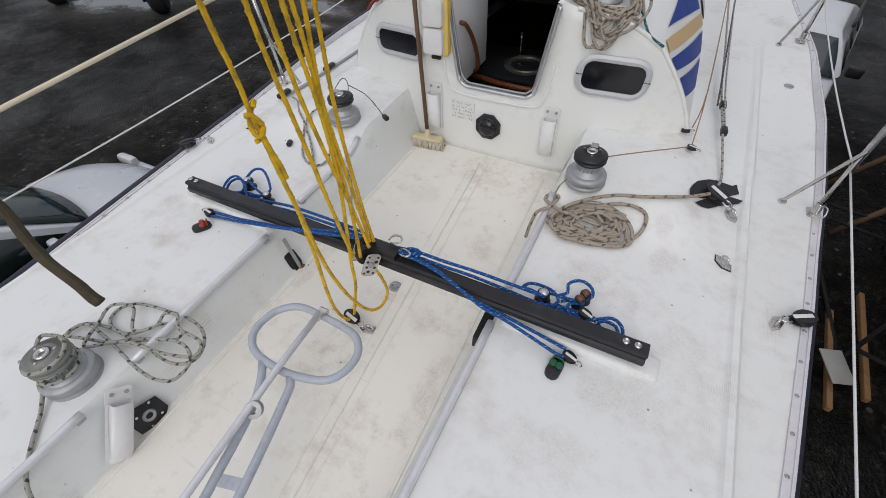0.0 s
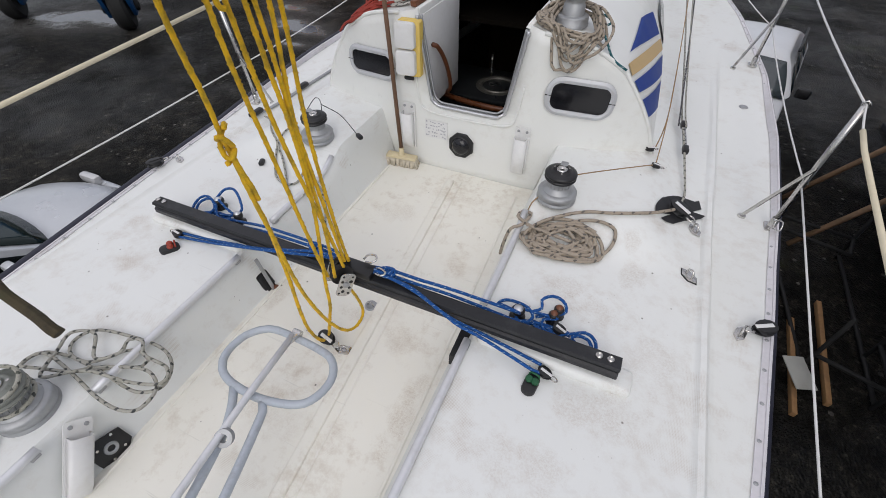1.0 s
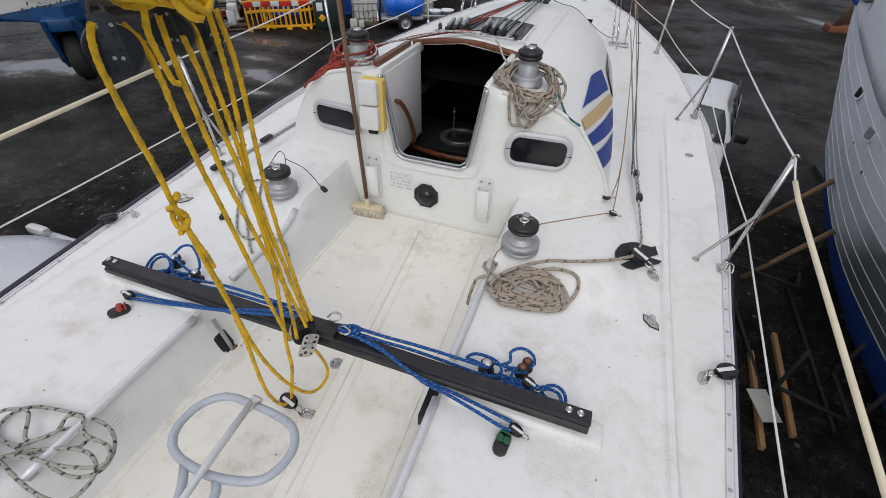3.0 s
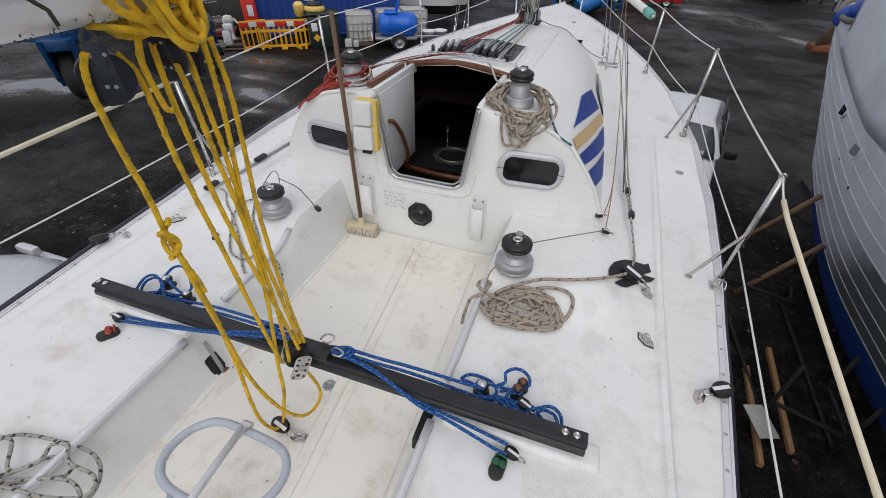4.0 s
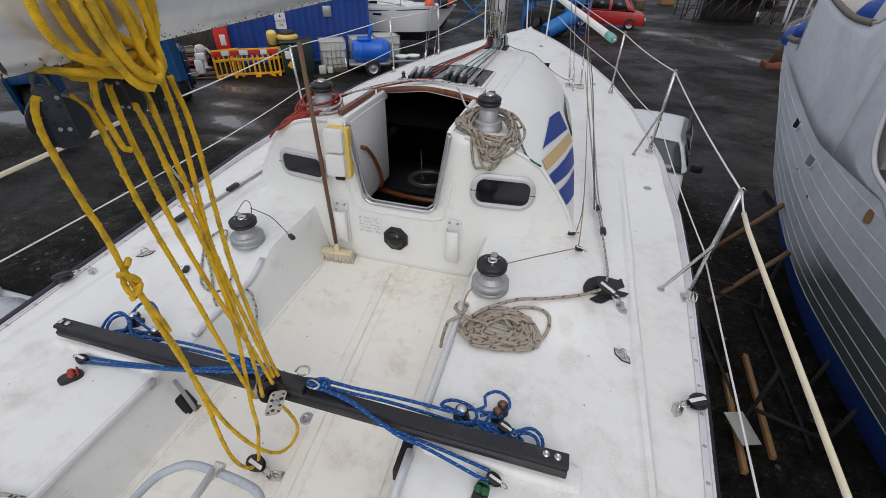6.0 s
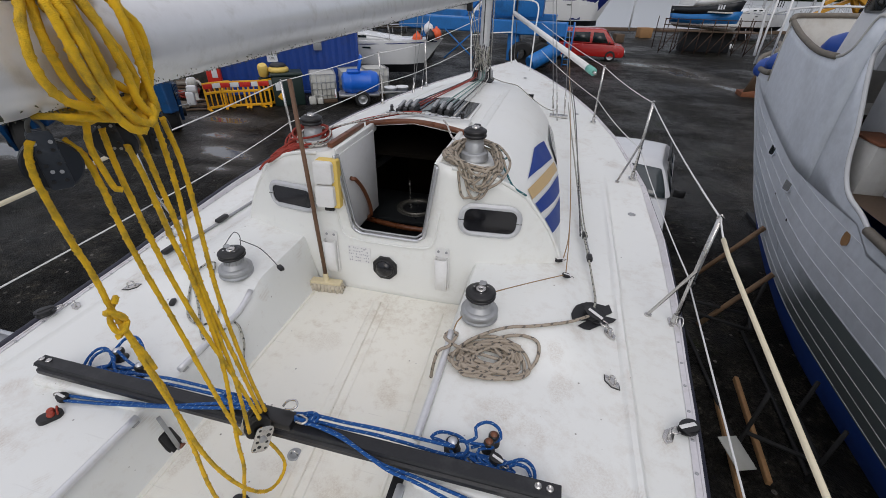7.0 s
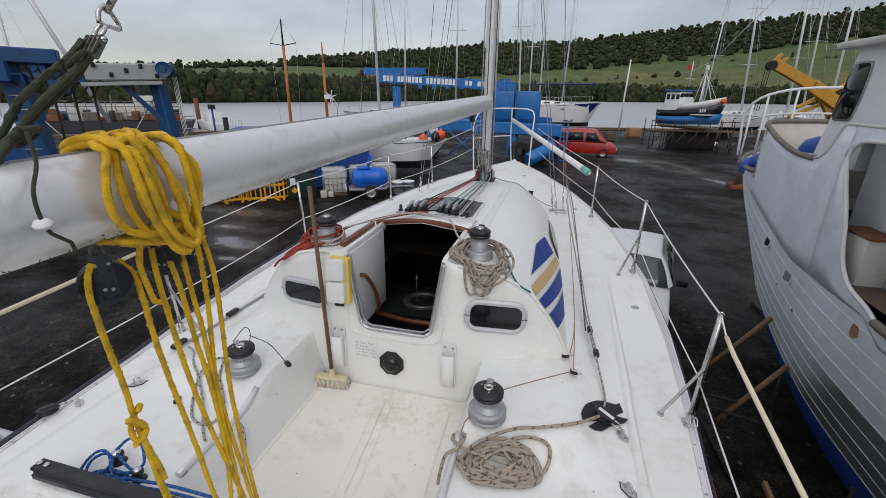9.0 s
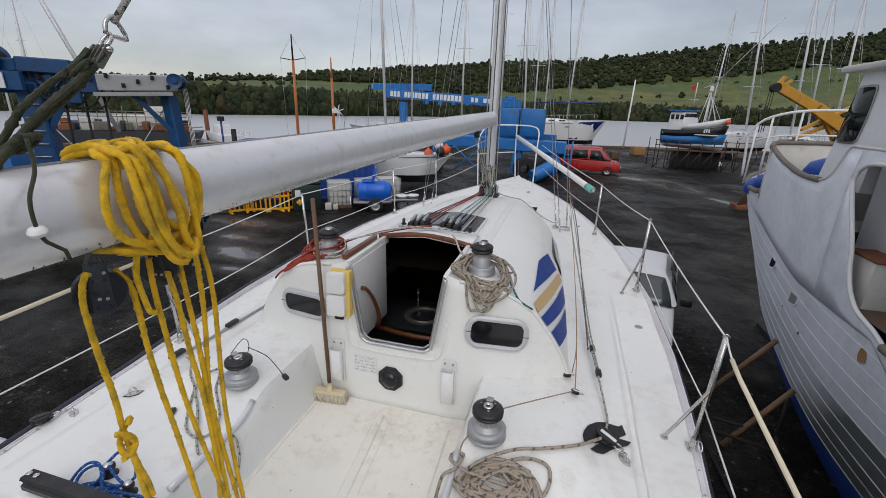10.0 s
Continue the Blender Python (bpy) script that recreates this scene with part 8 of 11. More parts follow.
M["af_blue"] = mat("blue antifouling", (0.009, 0.058, 0.30), 0.6, 0.0, 0.2, 1.2, (0.02, 0.04, 0.12), 0.5, 2)
M["navy"] = mat("navy stripe paint", (0.010, 0.02, 0.13), 0.3, 0.0, 0.08, 2)
M["fish_blue"] = mat("fishing boat blue", (0.012, 0.16, 0.45), 0.4, 0.0, 0.1, 1, (0.05, 0.06, 0.08), 0.3, 2)
M["fish_black"] = mat("black hull band", (0.012, 0.014, 0.018), 0.5, 0.0, 0.2, 1)
M["boat_grey"] = mat("primer grey hull paint", (0.71, 0.75, 0.80), 0.5, 0.0, 0.10, 1.6, (0.40, 0.42, 0.43), 0.5, 1.3, 0.25, 9)
M["seam"] = mat("pale plank seam", (0.70, 0.72, 0.73), 0.6, 0.0, 0.1, 5)
M["boat_cream"] = mat("weathered cream paint", (0.58, 0.57, 0.53), 0.5, 0.0, 0.08, 2, (0.25, 0.17, 0.09), 0.45, 2)
def low_hull_mat():
    """Old green-black paint below, scraped through to grey primer higher up; spread wider to include the hull's shade.
    """
    m, nt, b, tc = start("worn lower hull paint and shade")
    v = tc.outputs["Object"]
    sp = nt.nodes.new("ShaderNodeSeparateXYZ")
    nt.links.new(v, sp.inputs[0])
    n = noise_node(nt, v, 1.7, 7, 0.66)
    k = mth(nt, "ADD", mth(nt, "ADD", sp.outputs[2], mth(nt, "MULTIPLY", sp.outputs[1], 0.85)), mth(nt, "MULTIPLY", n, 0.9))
    # wide soft ramp: part old dark paint, part shade painted into the colour
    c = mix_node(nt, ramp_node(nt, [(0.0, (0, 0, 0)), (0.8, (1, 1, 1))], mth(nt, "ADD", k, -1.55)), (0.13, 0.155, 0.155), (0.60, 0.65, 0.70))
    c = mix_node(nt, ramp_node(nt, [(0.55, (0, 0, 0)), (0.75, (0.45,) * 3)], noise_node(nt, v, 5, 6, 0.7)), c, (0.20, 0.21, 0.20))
    nt.links.new(c, b.inputs["Base Color"])
    b.inputs["Roughness"].default_value = 0.55
    return m


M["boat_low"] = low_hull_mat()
M["boat_white"] = mat("chalky off-white paint", (0.78, 0.79, 0.80), 0.5, 0.0, 0.05, 2, (0.36, 0.33, 0.28), 0.3, 1.6)
M["cap_wood"] = mat("bare capping timber", (0.17, 0.15, 0.12), 0.7, 0.0, 0.25, 8)
M["scaffold"] = mat("dull rusty scaffold tube", (0.055, 0.030, 0.020), 0.8, 0.1, 0.35, 6)
M["rust"] = mat("rusty iron", (0.17, 0.06, 0.025), 0.85, 0.0, 0.35, 10)
M["crane_y"] = mat("yellow crane paint", (0.55, 0.27, 0.02), 0.5, 0.0, 0.15, 2, (0.2, 0.1, 0.03), 0.5, 3)
M["timber"] = mat("raw sawn timber", (0.33, 0.18, 0.075), 0.75, 0.0, 0.2, 6, (0.15, 0.09, 0.05), 0.5, 4)
M["prop_wood"] = mat("weathered round timber", (0.20, 0.12, 0.065), 0.7, 0.0, 0.3, 6, (0.06, 0.05, 0.03), 0.5, 5)
M["timber_dk"] = mat("wet dark timber", (0.10, 0.065, 0.04), 0.7, 0.0, 0.3, 6)
M["pole_orange"] = mat("varnished orange mast", (0.42, 0.13, 0.03), 0.4, 0.0, 0.15, 3)
M["mast_grey"] = mat("silver mast alloy", (0.62, 0.63, 0.64), 0.4, 0.15, 0.08, 2)
M["orange"] = mat("orange float", (0.75, 0.11, 0.03), 0.45, 0.0, 0.08, 6)
M["fender_blue"] = mat("blue fender vinyl", (0.02, 0.08, 0.38), 0.4, 0.0, 0.1, 6)
def woods_mat():
    """Mixed woodland: each crown has its own green or brown, mottled with gaps."""
    m, nt, b, tc = start("far woodland canopy")
    g = nt.nodes.new("ShaderNodeNewGeometry")
    c = ramp_node(nt, [(0.0, (0.026, 0.036, 0.020)), (0.45, (0.036, 0.048, 0.024)), (0.7, (0.050, 0.062, 0.028)), (0.90, (0.058, 0.060, 0.030)), (1.0, (0.075, 0.060, 0.034))], g.outputs["Random Per Island"])
    mot = ramp_node(nt, [(0.35, (0.6,) * 3), (0.62, (1.25,) * 3)], noise_node(nt, g.outputs["Position"], 0.9, 5, 0.7))
    c = mix_node(nt, 1.0, c, mot, "MULTIPLY")
    nt.links.new(c, b.inputs["Base Color"])
    b.inputs["Roughness"].default_value = 0.95
    b.inputs["Specular IOR Level"].default_value = 0.1
    bump_node(nt, b, noise_node(nt, g.outputs["Position"], 1.6, 4, 0.7), 0.9, 0.6)
    return m


M["leaves_far"] = woods_mat()
M["stone_wall"] = mat("dark stone wall", (0.045, 0.042, 0.036), 0.85, 0.0, 0.5, 3, bump=0.8, bump_scale=5, bump_dist=0.05)


def prism(bm, prof, w, m=None, inset=0.0, bow=0.0, soft=0.05):
    """A side profile (y, z) spread to half width w: corners eased, sides rounded over, upper part drawn in, ends bowed in plan."""
    ring, n = [], len(prof)
    for i in range(n):
        p, a, b = Vector(prof[i]), Vector(prof[i - 1]), Vector(prof[(i + 1) % n])
        ka, kb = min(0.4, 0.10 / max(0.01, (a - p).length)), min(0.4, 0.10 / max(0.01, (b - p).length))
        ring += [p + (a - p) * ka, p + ((a - p) * ka + (b - p) * kb) * 0.28, p + (b - p) * kb]
    zs, ys = [p[1] for p in prof], [p[0] for p in prof]
    z0, z1, yc, hl = min(zs), max(zs), (min(ys) + max(ys)) / 2, (max(ys) - min(ys)) / 2
    zc = (z0 + z1) / 2
    cols, fs = [], []
    for f, e in ((-1, 1.0), (-0.985, 0.45), (-0.95, 0.12), (-0.8, 0), (-0.5, 0), (0, 0), (0.5, 0), (0.8, 0), (0.95, 0.12), (0.985, 0.45), (1, 1.0)):
        col = []
        for y, z in ring:
            k = w - inset * max(0, (z - z0) / (z1 - z0)) ** 1.5
            yy = y - soft * e * (1 if y > yc else -1) * min(1, abs(y - yc) / hl * 1.2)
            yy -= bow * f * f * max(0, (y - yc) / hl) ** 2 - 0.4 * bow * f * f * max(0, (yc - y) / hl) ** 2
            zz = z - soft * e * (1 if z > zc else -1) * min(1, abs(z - zc) / (z1 - zc)) - 0.03 * f * f * max(0, (z - zc) / (z1 - zc))
            col.append(bm.verts.new((f * k, yy, zz)))
        cols.append(col)
    fs = [bm.faces.new(cols[0][::-1]), bm.faces.new(cols[-1])]
    n = len(ring)
    for a, b in zip(cols, cols[1:]):
        for i in range(n):
            j = (i + 1) % n
            fs.append(bm.faces.new((a[i], a[j], b[j], b[i])))
    bmesh.ops.recalc_face_normals(bm, faces=fs)
    if m is not None:
        bmesh.ops.transform(bm, matrix=m, verts=[v for c in cols for v in c])
    return fs


def wheel(parent, x, y, r, w):
    hub = new("wheel")
    hub.matrix_basis = pose(x, y, r, 0, 90 if x > 0 else -90, 0)
    hub.parent = parent
    bm = bmesh.new()
    lathe(bm, [(r * 0.62, -w / 2), (r * 0.93, -w / 2), (r, -w * 0.32), (r, w * 0.32), (r * 0.93, w / 2), (r * 0.62, w / 2)], 24)
    part("tyre", bm, M["tyre"], hub)
    bm = bmesh.new()
    lathe(bm, [(r * 0.63, w * 0.42), (r * 0.56, w * 0.30), (r * 0.2, w * 0.40), (r * 0.12, w * 0.46), (0, w * 0.46)], 20)
    part("rim", bm, M["galv"], hub)


def vehicle(m, lab, cat, paint, L, W, H, kind):
    """A parked road vehicle, nose along +y: body, cabin, glass, wheels, lamps, mirrors."""
    th = thing({"car": "car", "suv": "car", "van": "van"}[kind], m, lab, cat)
    h = L / 2
    SL = 0.25 if kind == "suv" else 0.17
    if kind == "van":
        body = [(-h, 0.30), (-h, 0.95), (-h + 0.02, 1.1), (h * 0.62, 1.08), (h - 0.25, 0.98), (h - 0.04, 0.82), (h, 0.40), (h - 0.1, 0.28)]
        cab = [(-h + 0.02, 1.05), (-h + 0.10, H - 0.10), (-h + 0.28, H), (h * 0.30, H), (h * 0.42, H - 0.06), (h * 0.72, 1.08)]
        ws = ((h * 0.44, H - 0.10), (h * 0.70, 1.10))
        sides = [(h * 0.10, h * 0.52, 1.12, H - 0.22, h * 0.36), (-h * 0.40, h * 0.04, 1.15, H - 0.22, h * 0.02), (-h * 0.90, -h * 0.46, 1.15, H - 0.22, -h * 0.47)]
    elif kind == "suv":
        body = [(-h, 0.35), (-h, 0.9), (-h + 0.06, 1.05), (h * 0.42, 1.05), (h - 0.35, 0.98), (h - 0.08, 0.82), (h, 0.5), (h - 0.1, 0.3)]
        cab = [(-h + 0.05, 1.03), (-h + 0.32, H - 0.12), (-h + 0.6, H), (h * 0.05, H), (h * 0.14, H - 0.05), (h * 0.46, 1.03)]
        ws = ((h * 0.155, H - 0.09), (h * 0.44, 1.06))
        sides = [(-h * 0.06, h * 0.34, 1.08, H - 0.17, h * 0.10), (-h * 0.46, -h * 0.10, 1.08, H - 0.17, -h * 0.12), (-h * 0.84, -h * 0.50, 1.08, H - 0.17, -h * 0.52)]
    else:
        body = [(-h, 0.32), (-h + 0.02, 0.75), (-h + 0.15, 0.92), (h * 0.30, 0.93), (h * 0.62, 0.86), (h - 0.22, 0.72), (h - 0.02, 0.52), (h - 0.06, 0.26)]
        cab = [(-h + 0.25, 0.90), (-h + 0.72, H - 0.08), (-h + 1.1, H), (-h * 0.02, H), (h * 0.08, H - 0.05), (h * 0.46, 0.91)]
        ws = ((h * 0.09, H - 0.08), (h * 0.445, 0.935))
        sides = [(-h * 0.20, h * 0.32, 0.95, H - 0.14, h * 0.03), (-h * 0.62, -h * 0.24, 0.95, H - 0.14, -h * 0.26)]
    bm = bmesh.new()
    prism(bm, body, W / 2, None, 0.05, 0.34 if kind == "car" else 0.07)
    part("body", bm, paint, th)
    bm = bmesh.new()
    prism(bm, cab, W / 2 - 0.03, None, SL, 0.14 if kind == "car" else 0.05, 0.04)
    part("cabin", bm, paint, th)
    z0c, z1c = min(p[1] for p in cab), max(p[1] for p in cab)
    xw = lambda z: W / 2 - 0.03 - SL * ((z - z0c) / (z1c - z0c)) ** 1.5
    (ya, za), (yb, zb) = ws
    bm = bmesh.new()
    rows = []
    for k in range(5):
        f = k / 4
        y, z = ya + (yb - ya) * f, za + (zb - za) * f
        rows.append([bm.verts.new(((xw(z) - 0.07) * (i / 4 - 1), y + 0.020 - (0.11 if kind == "car" else 0.045) * (i / 4 - 1) ** 2 * f, z + 0.016 - 0.02 * (i / 4 - 1) ** 2)) for i in range(9)])
    for a, b in zip(rows, rows[1:]):
        for i in range(8):
            bm.faces.new((a[i], a[i + 1], b[i + 1], b[i]))
    ob = part("windscreen", bm, M["screen" if kind != "car" else "screen_dark"], th)
    md = ob.modifiers.new("thick", "SOLIDIFY")
    md.thickness = 0.006
    for sx in (-1, 1):
        for y0, y1, z0, z1, ytop in sides:
            bm = bmesh.new()
            pts = [(y0, z0), (y1, z0), (min(ytop, y1), z1), (y0 + 0.02, z1)]
            vs = [bm.verts.new((sx * (xw(z) + 0.006), y, z)) for y, z in pts]
            bm.faces.new(vs)
            bmesh.ops.recalc_face_normals(bm, faces=bm.faces)
            ob = part("side_window", bm, M["glass"], th)
            md = ob.modifiers.new("thick", "SOLIDIFY")
            md.thickness, md.offset = 0.008, 0
        ym = {"van": h * 0.55, "suv": h * 0.36, "car": h * 0.20}[kind]
        bm = bmesh.new()
        box(bm, (sx * (W / 2 + 0.10), ym, z0c + 0.12), (0.20, 0.10, 0.15), 0.035)
        part("mirror", bm, M["black"] if kind != "car" else paint, th)
        bm = bmesh.new()
        box(bm, (sx * (W / 2 - 0.25), h - 0.07, 0.66 if kind != "car" else 0.56), (0.34, 0.12, 0.14), 0.04)
        part("headlight", bm, M["lamp_w"], th)
        bm = bmesh.new()
        box(bm, (sx * (W / 2 - 0.14), -h + 0.02, 0.85), (0.16, 0.06, 0.30), 0.02)
        part("tail_light", bm, M["barrier_r"], th)
        if kind == "suv":
            bm = bmesh.new()
            tube(bm, [(sx * (W / 2 - 0.20), -h + 0.6, H + 0.02), (sx * (W / 2 - 0.20), 0, H + 0.05), (sx * (W / 2 - 0.20), h * 0.05, H + 0.02)], 0.022, 8)
            part("roof_rail", bm, M["black"], th)
        for yy in (-h * 0.60, h * 0.62):
            wheel(th, sx * (W / 2 - 0.10), yy, 0.34 if kind != "car" else 0.31, 0.22)
    bm = bmesh.new()
    box(bm, (0, h - 0.03, 0.42), (W * 0.92, 0.12, 0.20), 0.05)
    part("bumper", bm, M["black"] if kind == "van" else paint, th)
    bm = bmesh.new()
    tube(bm, [(0.2, yb - 0.02, zb), (-0.30, yb - 0.16, zb + 0.11)], 0.008, 6)
    part("wiper", bm, M["black"], th)
    return th


vehicle(pose(-5.12, -1.74, GZ, 0, 0, 0), "silver hatchback car parked beside the yacht", "car", M["car_silver"], 4.3, 1.72, 1.47, "car")
vehicle(pose(2.46, 6.53, GZ, 0, 0, 167.5), "small white four-wheel-drive car parked under the bow", "car", M["car_white"], 3.5, 1.66, 1.52, "suv")
vehicle(pose(2.45, 31.7, GZ, 0, 0, -92), "red panel van with side windows parked in the yard", "van", M["van_red"], 4.9, 1.9, 1.95, "van")


# ---- the grey fishing boat alongside ----
GX = [(-7, 4.9), (-3, 4.45), (0, 4.3), (3, 4.25), (5, 4.30), (6.5, 4.42), (8, 4.62), (9.5, 4.95), (10.5, 5.35), (11.3, 5.8), (11.8, 6.15)]
GMID = 6.2
GREY = Matrix.Translation((0.131, -0.315, 0.269)) @ Matrix.Diagonal((0.85, 0.85, 0.85, 1.0))      # the boat's own drawing scale to metres


def gx(y, z):
    """Near side of the hull; below the knuckle it turns in towards the keel, more so in the bow."""
    x = sum(lerp_table(GX, y + d) for d in (-1.2, -0.6, 0, 0.6, 1.2)) / 5
    k = float(np.interp(z, [-3.2, -2.95, -2.6, -2.3, -1.9, -1.2, -0.4, 0.4], [0.85, 0.66, 0.46, 0.34, 0.20, 0.07, 0.0, 0.0]))
    fl = 0.19 * sstep(3.5, 9.0, y) * max(0, 0.25 - z) + 0.05 * max(0, y - 7) * max(0, 0.7 - z)
    st = stem(z)
    x = min(GMID, x + k + fl)
    return x + (GMID - x) * sstep(st - 2.6, st, y) ** 2


def stem(z):
    """How far forward the raked stem stands at height z."""
    return float(np.interp(z, [-3.2, -2.7, -1.8, -1.04, -0.19, 0.72], [8.7, 9.2, 10.05, 10.75, 11.5, 12.0]))


def strake(y, c):
    """Height at y of a plank seam that lies at c amidships."""
    return c + 0.03 * (y - 4) + 0.034 * max(0, y - 3) ** 2 * (1 - 0.35 * sstep(5, 9, y))


def build_grey_boat():
    th = thing("fishing_boat", GREY, "grey primed wooden fishing boat with wheelhouse on props", "fishing boat")
    ys = [-7, -5, -3, -1, 0.5, 2, 2.5, 3, 3.5, 4, 4.5, 5, 5.4, 5.8, 6.2, 6.5, 7.2, 8, 8.7, 9.4, 10, 10.5, 11, 11.4, 11.8]
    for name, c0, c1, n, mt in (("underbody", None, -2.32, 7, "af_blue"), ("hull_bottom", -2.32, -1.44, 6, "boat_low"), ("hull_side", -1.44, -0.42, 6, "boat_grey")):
        bm = bmesh.new()
        for sd in (0, 1):
            rows = []
            for y in ys:
                za = -3.18 + 0.04 * max(0, y - 5) ** 1.5 if c0 is None else min(strake(y, c0), 0.30)
                zb = min(strake(y, c1), 0.32) if name != "hull_side" else min(max(strake(y, -0.56), -0.42), 0.34)
                zb = max(zb, za + 0.004)
                rows.append([bm.verts.new((gx(y, z) if sd == 0 else 2 * GMID - gx(y, z), min(y, stem(z)), z)) for z in [za + (zb - za) * q / n for q in range(n + 1)]])
            for a, b in zip(rows, rows[1:]):
                for i in range(n):
                    bm.faces.new((a[i], b[i], b[i + 1], a[i + 1]))
        bmesh.ops.remove_doubles(bm, verts=bm.verts, dist=0.002)
        bmesh.ops.recalc_face_normals(bm, faces=bm.faces)
        part(name, bm, M[mt], th)
    # bulwark and wheelhouse side, flush with the hull, column by column
    top = [(-7, -0.50), (2.0, -0.50), (2.75, -0.47), (3.07, -0.35), (3.40, -0.275), (3.55, -0.19), (3.68, -0.06), (3.78, 0.12), (3.87, 0.36), (4.02, 0.62), (4.18, 0.88), (4.34, 1.12)]
    front = [(4.345, 1.48), (4.62, 1.48), (4.66, 1.42), (4.69, 1.32), (4.73, 1.20), (4.80, 1.10), (4.90, 1.03), (5.05, 0.99), (5.36, 0.985), (5.6, 0.99), (6.0, 1.03), (6.6, 1.12), (7.1, 1.22), (7.34, 1.27), (7.36, 0.45), (8.0, 0.38), (9.0, 0.36), (10, 0.42), (11, 0.5), (11.8, 0.58)]
    for sd in (0, 1):
        bm = bmesh.new()
        def strip(tab, zlow, n, fixed=None):
            cols = []
            for y, z1 in tab:
                z0 = min(max(strake(y, -0.56), -0.42), 0.34) - 0.03 - (0.2 if y < 3 else 0) if fixed is None else fixed(y)
                col = []
                for i in range(n + 1):
                    z = z0 + (z1 - z0) * i / n
                    x = gx(y, z)
                    if z > 1.0:
                        x += 0.10 * (z - 1.0)
                    col.append(bm.verts.new((x if sd == 0 else 2 * GMID - x, y, z)))
                cols.append(col)
            for a, b in zip(cols, cols[1:]):
                for i in range(n):
                    bm.faces.new((a[i], b[i], b[i + 1], a[i + 1]))
        fine = []
        for (ya, za), (yb, zb) in zip(front, front[1:]):
            fine.append((ya, za))
        fine.append(front[-1])
        strip(top, -0.42, 4)
        strip(fine, -0.42, 8)
        strip([(-2.0, 1.48), (1, 1.48), (3, 1.48), (3.7, 1.48), (4.0, 1.48), (4.15, 1.48), (4.25, 1.48), (4.345, 1.48)], 0, 4, lambda y: float(np.interp(y, [-2, 4.0, 4.15, 4.25, 4.345], [1.36, 1.33, 1.29, 1.24, 1.12])))
        bmesh.ops.recalc_face_normals(bm, faces=bm.faces)
        ob = part("bulwark", bm, M["boat_grey"], th, "flush grey bulwark and wheelhouse side")
        md = ob.modifiers.new("thick", "SOLIDIFY")
        md.thickness, md.offset = 0.014, 0
    # pale edge round the side cut-out and timber cap on the fore bulwark
    def trim(tab, r, mt, nm, out=0.01):
        bm = bmesh.new()
        tube(bm, smooth_path([(gx(y, z) - out + (0.10 * (z - 1.0) if z > 1 else 0), y, z) for y, z in tab], 0.06), r, 8)
        part(nm, bm, M[mt], th)
    trim([(2.85, -0.44), (3.07, -0.345), (3.40, -0.27), (3.55, -0.185), (3.68, -0.055), (3.78, 0.125), (3.87, 0.36), (4.02, 0.63), (4.17, 0.89), (4.29, 1.12), (4.26, 1.23), (4.15, 1.29), (4.0, 1.33), (3.0, 1.345), (0, 1.355)], 0.026, "hull_w", "edge_trim", 0.0)
    trim([(5.05, 1.0), (5.36, 0.995), (5.6, 1.0), (6.0, 1.04), (6.6, 1.13), (7.1, 1.23), (7.34, 1.28)], 0.042, "cap_wood", "capping", 0.0)
    trim([(-2, 1.49), (1, 1.49), (3, 1.49), (4.3, 1.49), (4.60, 1.485), (4.66, 1.42), (4.70, 1.31), (4.74, 1.20), (4.81, 1.10), (4.90, 1.04), (5.05, 1.0)], 0.022, "boat_cream", "edge_trim", 0.0)
    bow_wall = smooth_path([(gx(7.3, 1.3), 7.30, 1.28), (4.68, 7.62, 1.345), (5.0, 7.88, 1.35), (5.6, 8.02, 1.36), (GMID, 8.05, 1.36), (2 * GMID - 5.6, 8.02, 1.36), (2 * GMID - 5.0, 7.88, 1.35), (2 * GMID - 4.68, 7.62, 1.345), (2 * GMID - gx(7.3, 1.3), 7.30, 1.335)], 0.15)
    bm = bmesh.new()
    rows = [[bm.verts.new((p[0], p[1], 0.33)), bm.verts.new((p[0], p[1], 0.85)), bm.verts.new((p[0], p[1], p[2]))] for p in bow_wall]
    for a, b in zip(rows, rows[1:]):
        for i in (0, 1):
            bm.faces.new((a[i], b[i], b[i + 1], a[i + 1]))
    ob = part("breakwater", bm, M["boat_cream"], th, "rounded cream breakwater wall")
    md = ob.modifiers.new("thick", "SOLIDIFY")
    md.thickness, md.offset = 0.04, 0
    bm = bmesh.new()
    tube(bm, bow_wall, 0.045, 8)
    part("capping", bm, M["cap_wood"], th)
    trim([(7.4, 0.46), (8.0, 0.40), (9.0, 0.38), (10, 0.44), (11, 0.52), (11.75, 0.6)], 0.05, "cap_wood", "capping", 0.0)
    trim([(-6.5, -0.47), (-2, -0.47), (1, -0.47), (2.0, -0.47), (2.9, -0.43)], 0.05, "cap_wood", "capping", 0.0)
    # plank seams
    for i in range(9):
        c = -0.56 - 0.215 * i
        bm = bmesh.new()
        pts = []
        for y in side_strip(-6.5, 8.6 + 0.25 * i, 60):
            z = min(strake(y, c), 0.33 - 0.05 * i)
            pts.append((gx(y, z) - 0.001, min(y, stem(z)), z))
        tube(bm, pts, 0.0042, 5)
        part("plank_seam", bm, M["seam"], th)
    for y, z, w in ((5.90, -0.47, 0.22), (4.885, -0.69, 0.24)):
        lean = math.degrees(math.atan2(gx(y, z - 0.1) - gx(y, z + 0.1), 0.2))
        yaw = math.degrees(math.atan2(gx(y + 0.2, z) - gx(y - 0.2, z), 0.4))
        fr = pose(gx(y, z) + 0.004, y, z, 90 - lean, 0, -90 - yaw) @ pose(0, 0, 0, 0, 0, 8)
        bm = bmesh.new()
